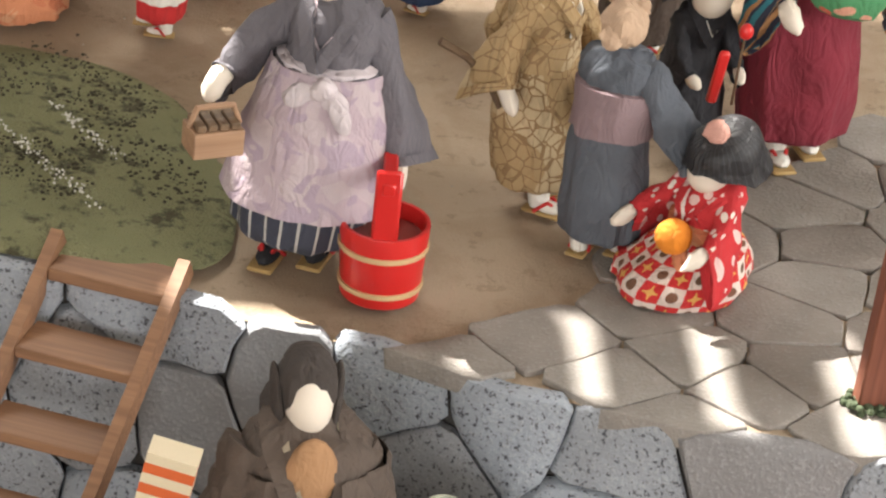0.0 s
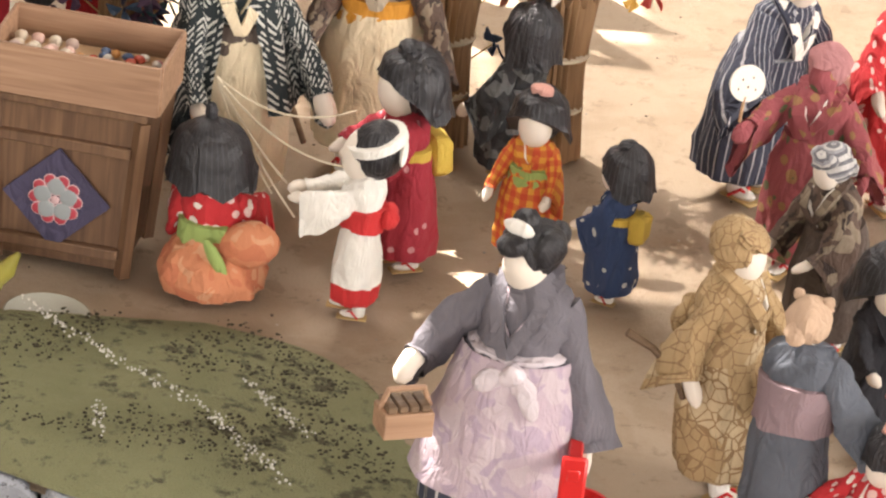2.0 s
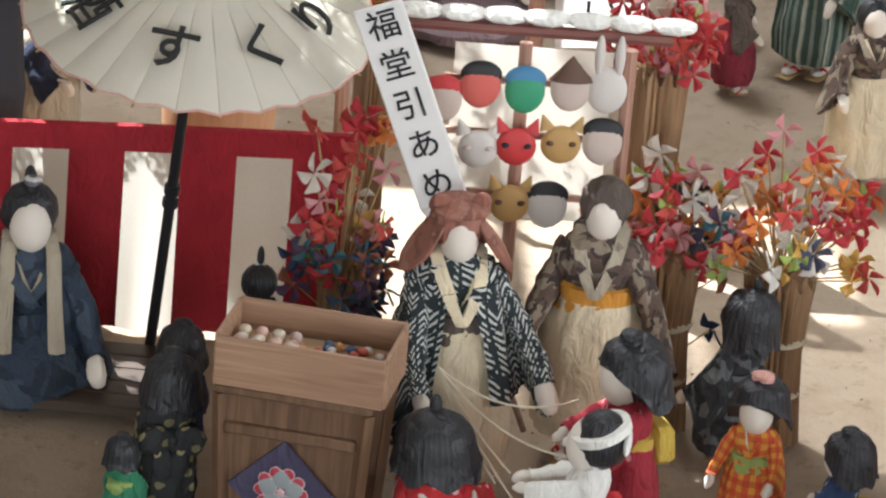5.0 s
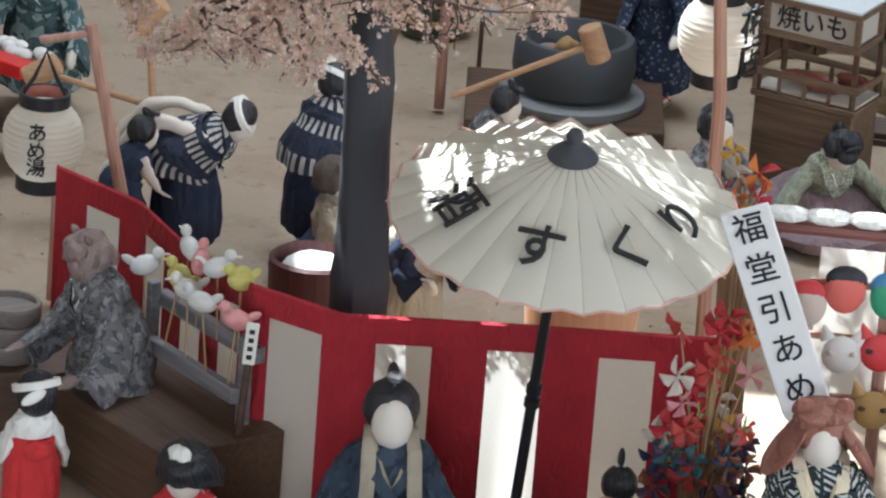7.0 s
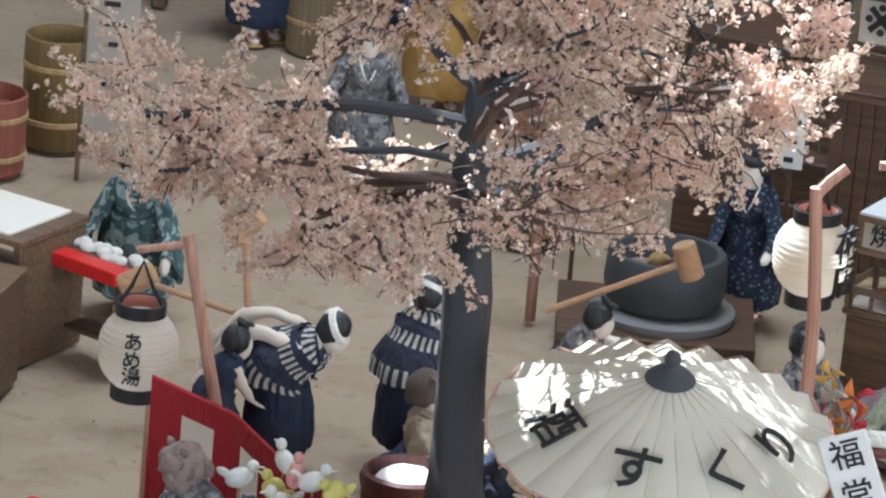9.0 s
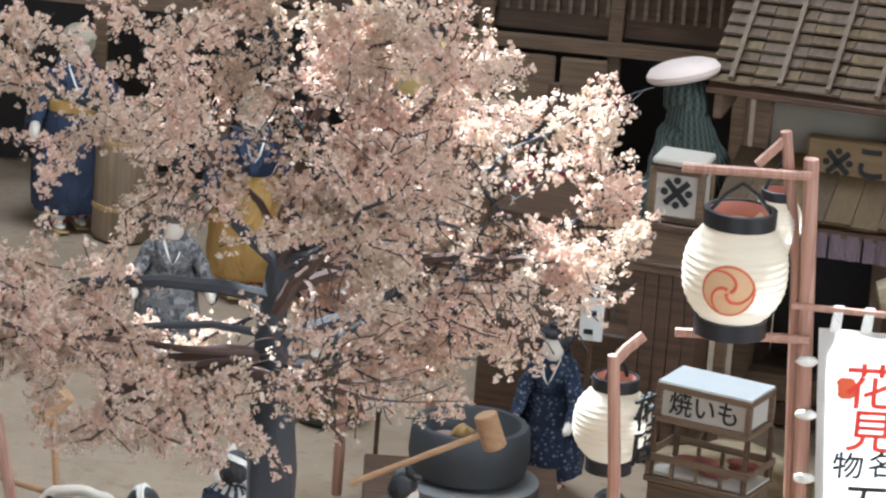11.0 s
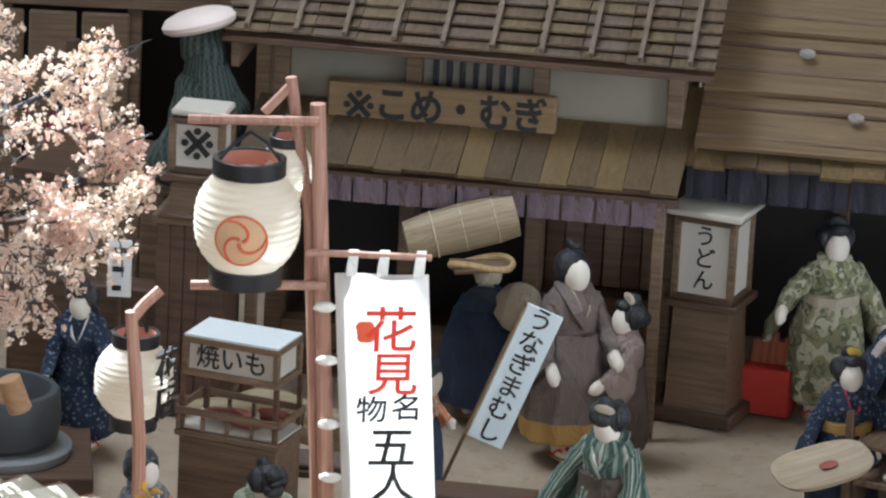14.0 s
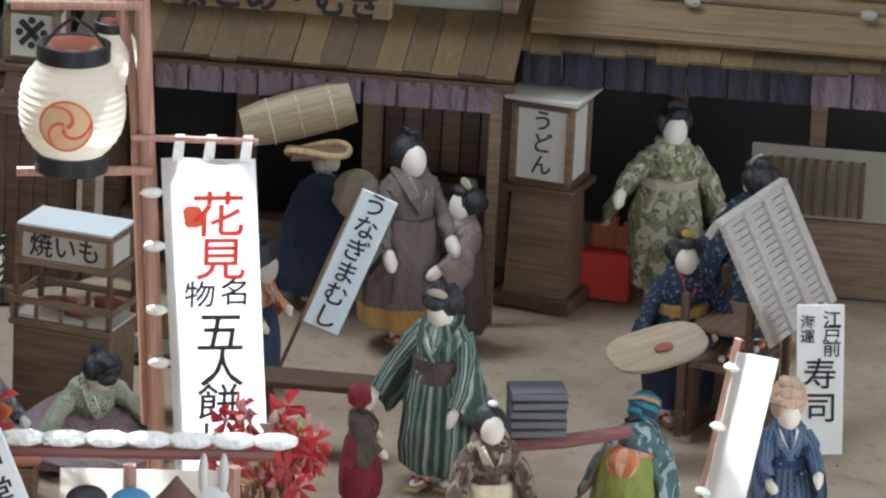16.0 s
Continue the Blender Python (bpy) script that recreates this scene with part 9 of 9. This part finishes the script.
for k in range(16):
    bm = bmesh.new()
    egg(bm, (-0.034 + 0.0053 * k, 0.022 + rnd.uniform(-0.008, 0.008), 0.0108), (0.006, 0.006, 0.0045), 0, rough=0.2)
    part("rice_ball", bm, WF, rt)
for x in (-0.03, 0.032):
    part("leg", tube(bmesh.new(), [(x, 0.012, -0.076), (x * 0.9, 0.012, -0.0005)], 0.003, 6), DARKWOOD, rt)
part("seat_board", block(-0.012, 0.046, -0.004, 0.03, -0.05, -0.046, 0.001), DARKWOOD, rt)
doll("vendor doll with white face in teal checked robe", (-0.36, 3.845), 0.165, -6, F["tealcheck"], hair="bun", wrap=WHITE, left=(0.2, -0.26, 0.36), right=(-0.24, -0.26, 0.42), lean=30, sleeve=1.3, wide=1.15)
cb = thing("tall_cabinet", "plain brown wooden cabinet at the street end", "cabinet", (-0.462, 3.635, 0.0), -12)
part("body", block(-0.04, 0.026, -0.03, 0.03, 0.0, 0.088, 0.001), OLDWOOD, cb)
part("top", block(-0.043, 0.029, -0.033, 0.033, 0.0885, 0.093, 0.001), OLDWOOD, cb)
for k in range(3):
    part("door_board", block(-0.036 + 0.021 * k, -0.017 + 0.021 * k, -0.0325, -0.0303, 0.006, 0.082, 0.0005), DARKWOOD, cb)
jr = random.Random(19)
for k in range(9):
    o = tagged(finish("jar", turned(bmesh.new(), [(0.004, 0.0), (0.0055, 0.001), (0.0055, 0.012), (0.0035, 0.015), (0.004, 0.018)], 12), plain("jar_glaze", jr.choice(((0.6, 0.57, 0.5), (0.35, 0.2, 0.1), (0.2, 0.22, 0.22))), 0.35)), "small glazed jar on the shelf", "jar", "jars on the shelf")
    o.matrix_world = pose(-0.478, 3.755, 0.0, 0, 0, -30) @ pose(-0.016 + 0.0115 * (k % 7), -0.03 + 0.012 * (k // 7), 0.0592 if k < 7 else 0.0192)
ps = thing("paper_banner", "tall white paper banner with illegible brushed marks", "banner", (-0.416, 4.15, 0.0), -4)
part("sheet", block(-0.022, 0.022, -0.0008, 0.0008, 0.046, 0.185), SHEET, ps)
for k, (x, w) in enumerate(((0.002, 0.011), (-0.003, 0.008), (0.004, 0.009), (0.0, 0.012), (-0.002, 0.007))):
    part("mark", block(x - w, x + w, -0.0016, -0.0009, 0.088 + 0.018 * k, 0.0925 + 0.018 * k), INK, ps)
part("pole", tube(bmesh.new(), [(-0.0245, 0.002, 0.0), (-0.0245, 0.002, 0.192)], 0.0022, 7), OLDWOOD, ps)
wp = plank_sign("leaning_plank", "bluish white plank leaning beside a pole", (-0.064, 3.9, 0.12), -5, (0, 14), 0.012, 0.115, "  ", 0.01, WHITEWOOD, thick=0.004)
part("prop", tube(bmesh.new(), [(-0.002, 0.006, -0.118), (0.0, 0.004, 0.02)], 0.0025, 6), OLDWOOD, wp)
branch_pole("pink-brown upright pole beyond the tree", [(-0.04, 3.905, 0.0), (-0.041, 3.905, 0.24)], 0.0045)
for x, y, z, w, hh, n in ((0.166, 4.06, 0.1, 0.02, 0.05, 3), (-0.01, 4.0, 0.05, 0.026, 0.05, 2)):
    q2 = thing("notice_board", "small white notice board with illegible black marks", "sign", (x, y, 0.0), -8, "notice boards")
    part("board", block(-w / 2, w / 2, -0.0015, 0.0015, z, z + hh, 0.0005), WHITEWOOD, q2)
    for k in range(n):
        part("mark", block(-w * 0.3, w * (0.1 + 0.1 * k), -0.0024, -0.0016, z + hh * (k + 0.35) / n, z + hh * (k + 0.62) / n), INK, q2)
    part("leg", tube(bmesh.new(), [(0, 0.003, 0), (0, 0.003, z + hh * 0.5)], 0.002, 6), DARKWOOD, q2)
heap = thing("straw_mat_heap", "heap of folded tan straw mats on the ground", "mats", (0.285, 3.955, 0.0), -12)
MATSTRAW = wood("faded_straw_mat", (0.26, 0.19, 0.1), (0.42, 0.33, 0.2))
for k in range(3):
    part("mat_fold", tube(bmesh.new(), [(-0.065 + 0.02 * t2, 0.004 * math.sin(t2 * 1.3 + k), 0.011 + 0.009 * k + 0.012 * math.sin(0.45 * t2) + 0.003 * math.sin(t2 * 1.7 + k)) for t2 in range(8)], [0.006, 0.011, 0.012, 0.013, 0.012, 0.012, 0.01, 0.006], 10), MATSTRAW, heap)
doll("doll in red hood cloth behind the blossom", (-0.2, 4.2), 0.17, 10, F["greyflower"], hair="scarf", wrap=F["brown"], lean=10)
doll("doll in dark navy work coat at the far house", (-0.14, 4.45), 0.19, 10, F["navy"], F["ochre"], hair="scarf", wrap=F["beige"])
doll("pale-faced doll in wine-red robe by the dark house", (0.13, 4.5), 0.17, 40, F["maroon"], hair="bun")
doll("doll in grey coat beyond the tree", (0.03, 4.35), 0.17, -30, F["greyflower"], F["navy"], hair="topknot")
for i, (x, y, r, h, c) in enumerate(((-0.52, 4.16, 0.033, 0.07, (0.33, 0.1, 0.06)), (-0.47, 4.25, 0.031, 0.1, (0.24, 0.16, 0.05)), (-0.05, 4.1, 0.03, 0.06, (0.06, 0.08, 0.05)), (-0.262, 4.6, 0.03, 0.13, (0.4, 0.3, 0.2)))):
    tb2 = thing("wooden_tub", ("red-brown wooden tub with straw hoops", "mustard straw-wrapped wooden tub", "dark green wooden tub with hoops", "tall beige wooden tub")[i], "tub", (x, y, 0.0), 0, "tubs")
    part("body", turned(bmesh.new(), [(r * 0.9, 0), (r, 0.004), (r * 1.02, h), (r * 0.94, h + 0.001), (r * 0.9, h * 0.8)], 26), wood("tub_wood", tuple(v * 0.6 for v in c), c, axis=2), tb2)
    for z in (0.25, 0.75):
        part("hoop", turned(bmesh.new(), [(r * 0.97, h * z - 0.003), (r * 1.05, h * z - 0.002), (r * 1.05, h * z + 0.002), (r * 0.97, h * z + 0.003)], 26), STRAW, tb2)
hat = bmesh.new()
turned(hat, [(0.028, 0.0), (0.032, 0.003), (0.0325, 0.007), (0.029, 0.012), (0.02, 0.0155), (0.008, 0.017), (0.001, 0.0172)], 30)
tagged(finish("flat_hat", hat, plain("pinkish_straw_hat", (0.68, 0.56, 0.5), 0.8)), "flat pinkish-white sedge hat worn by a doll", "hat").matrix_world = pose(0.232, 4.15, 0.312, -6, -14, 0)

bm = bmesh.new()
egg(bm, (0, 0, 0.0), (0.02, 0.016, 0.022), 0, rough=0.2, fold=5)
tagged(finish("shoulder_sack", bm, F["beige"]), "pale cloth bundle slung on the porter", "bundle").matrix_world = pose(0.503, 4.035, 0.105, 0, 15, 0)
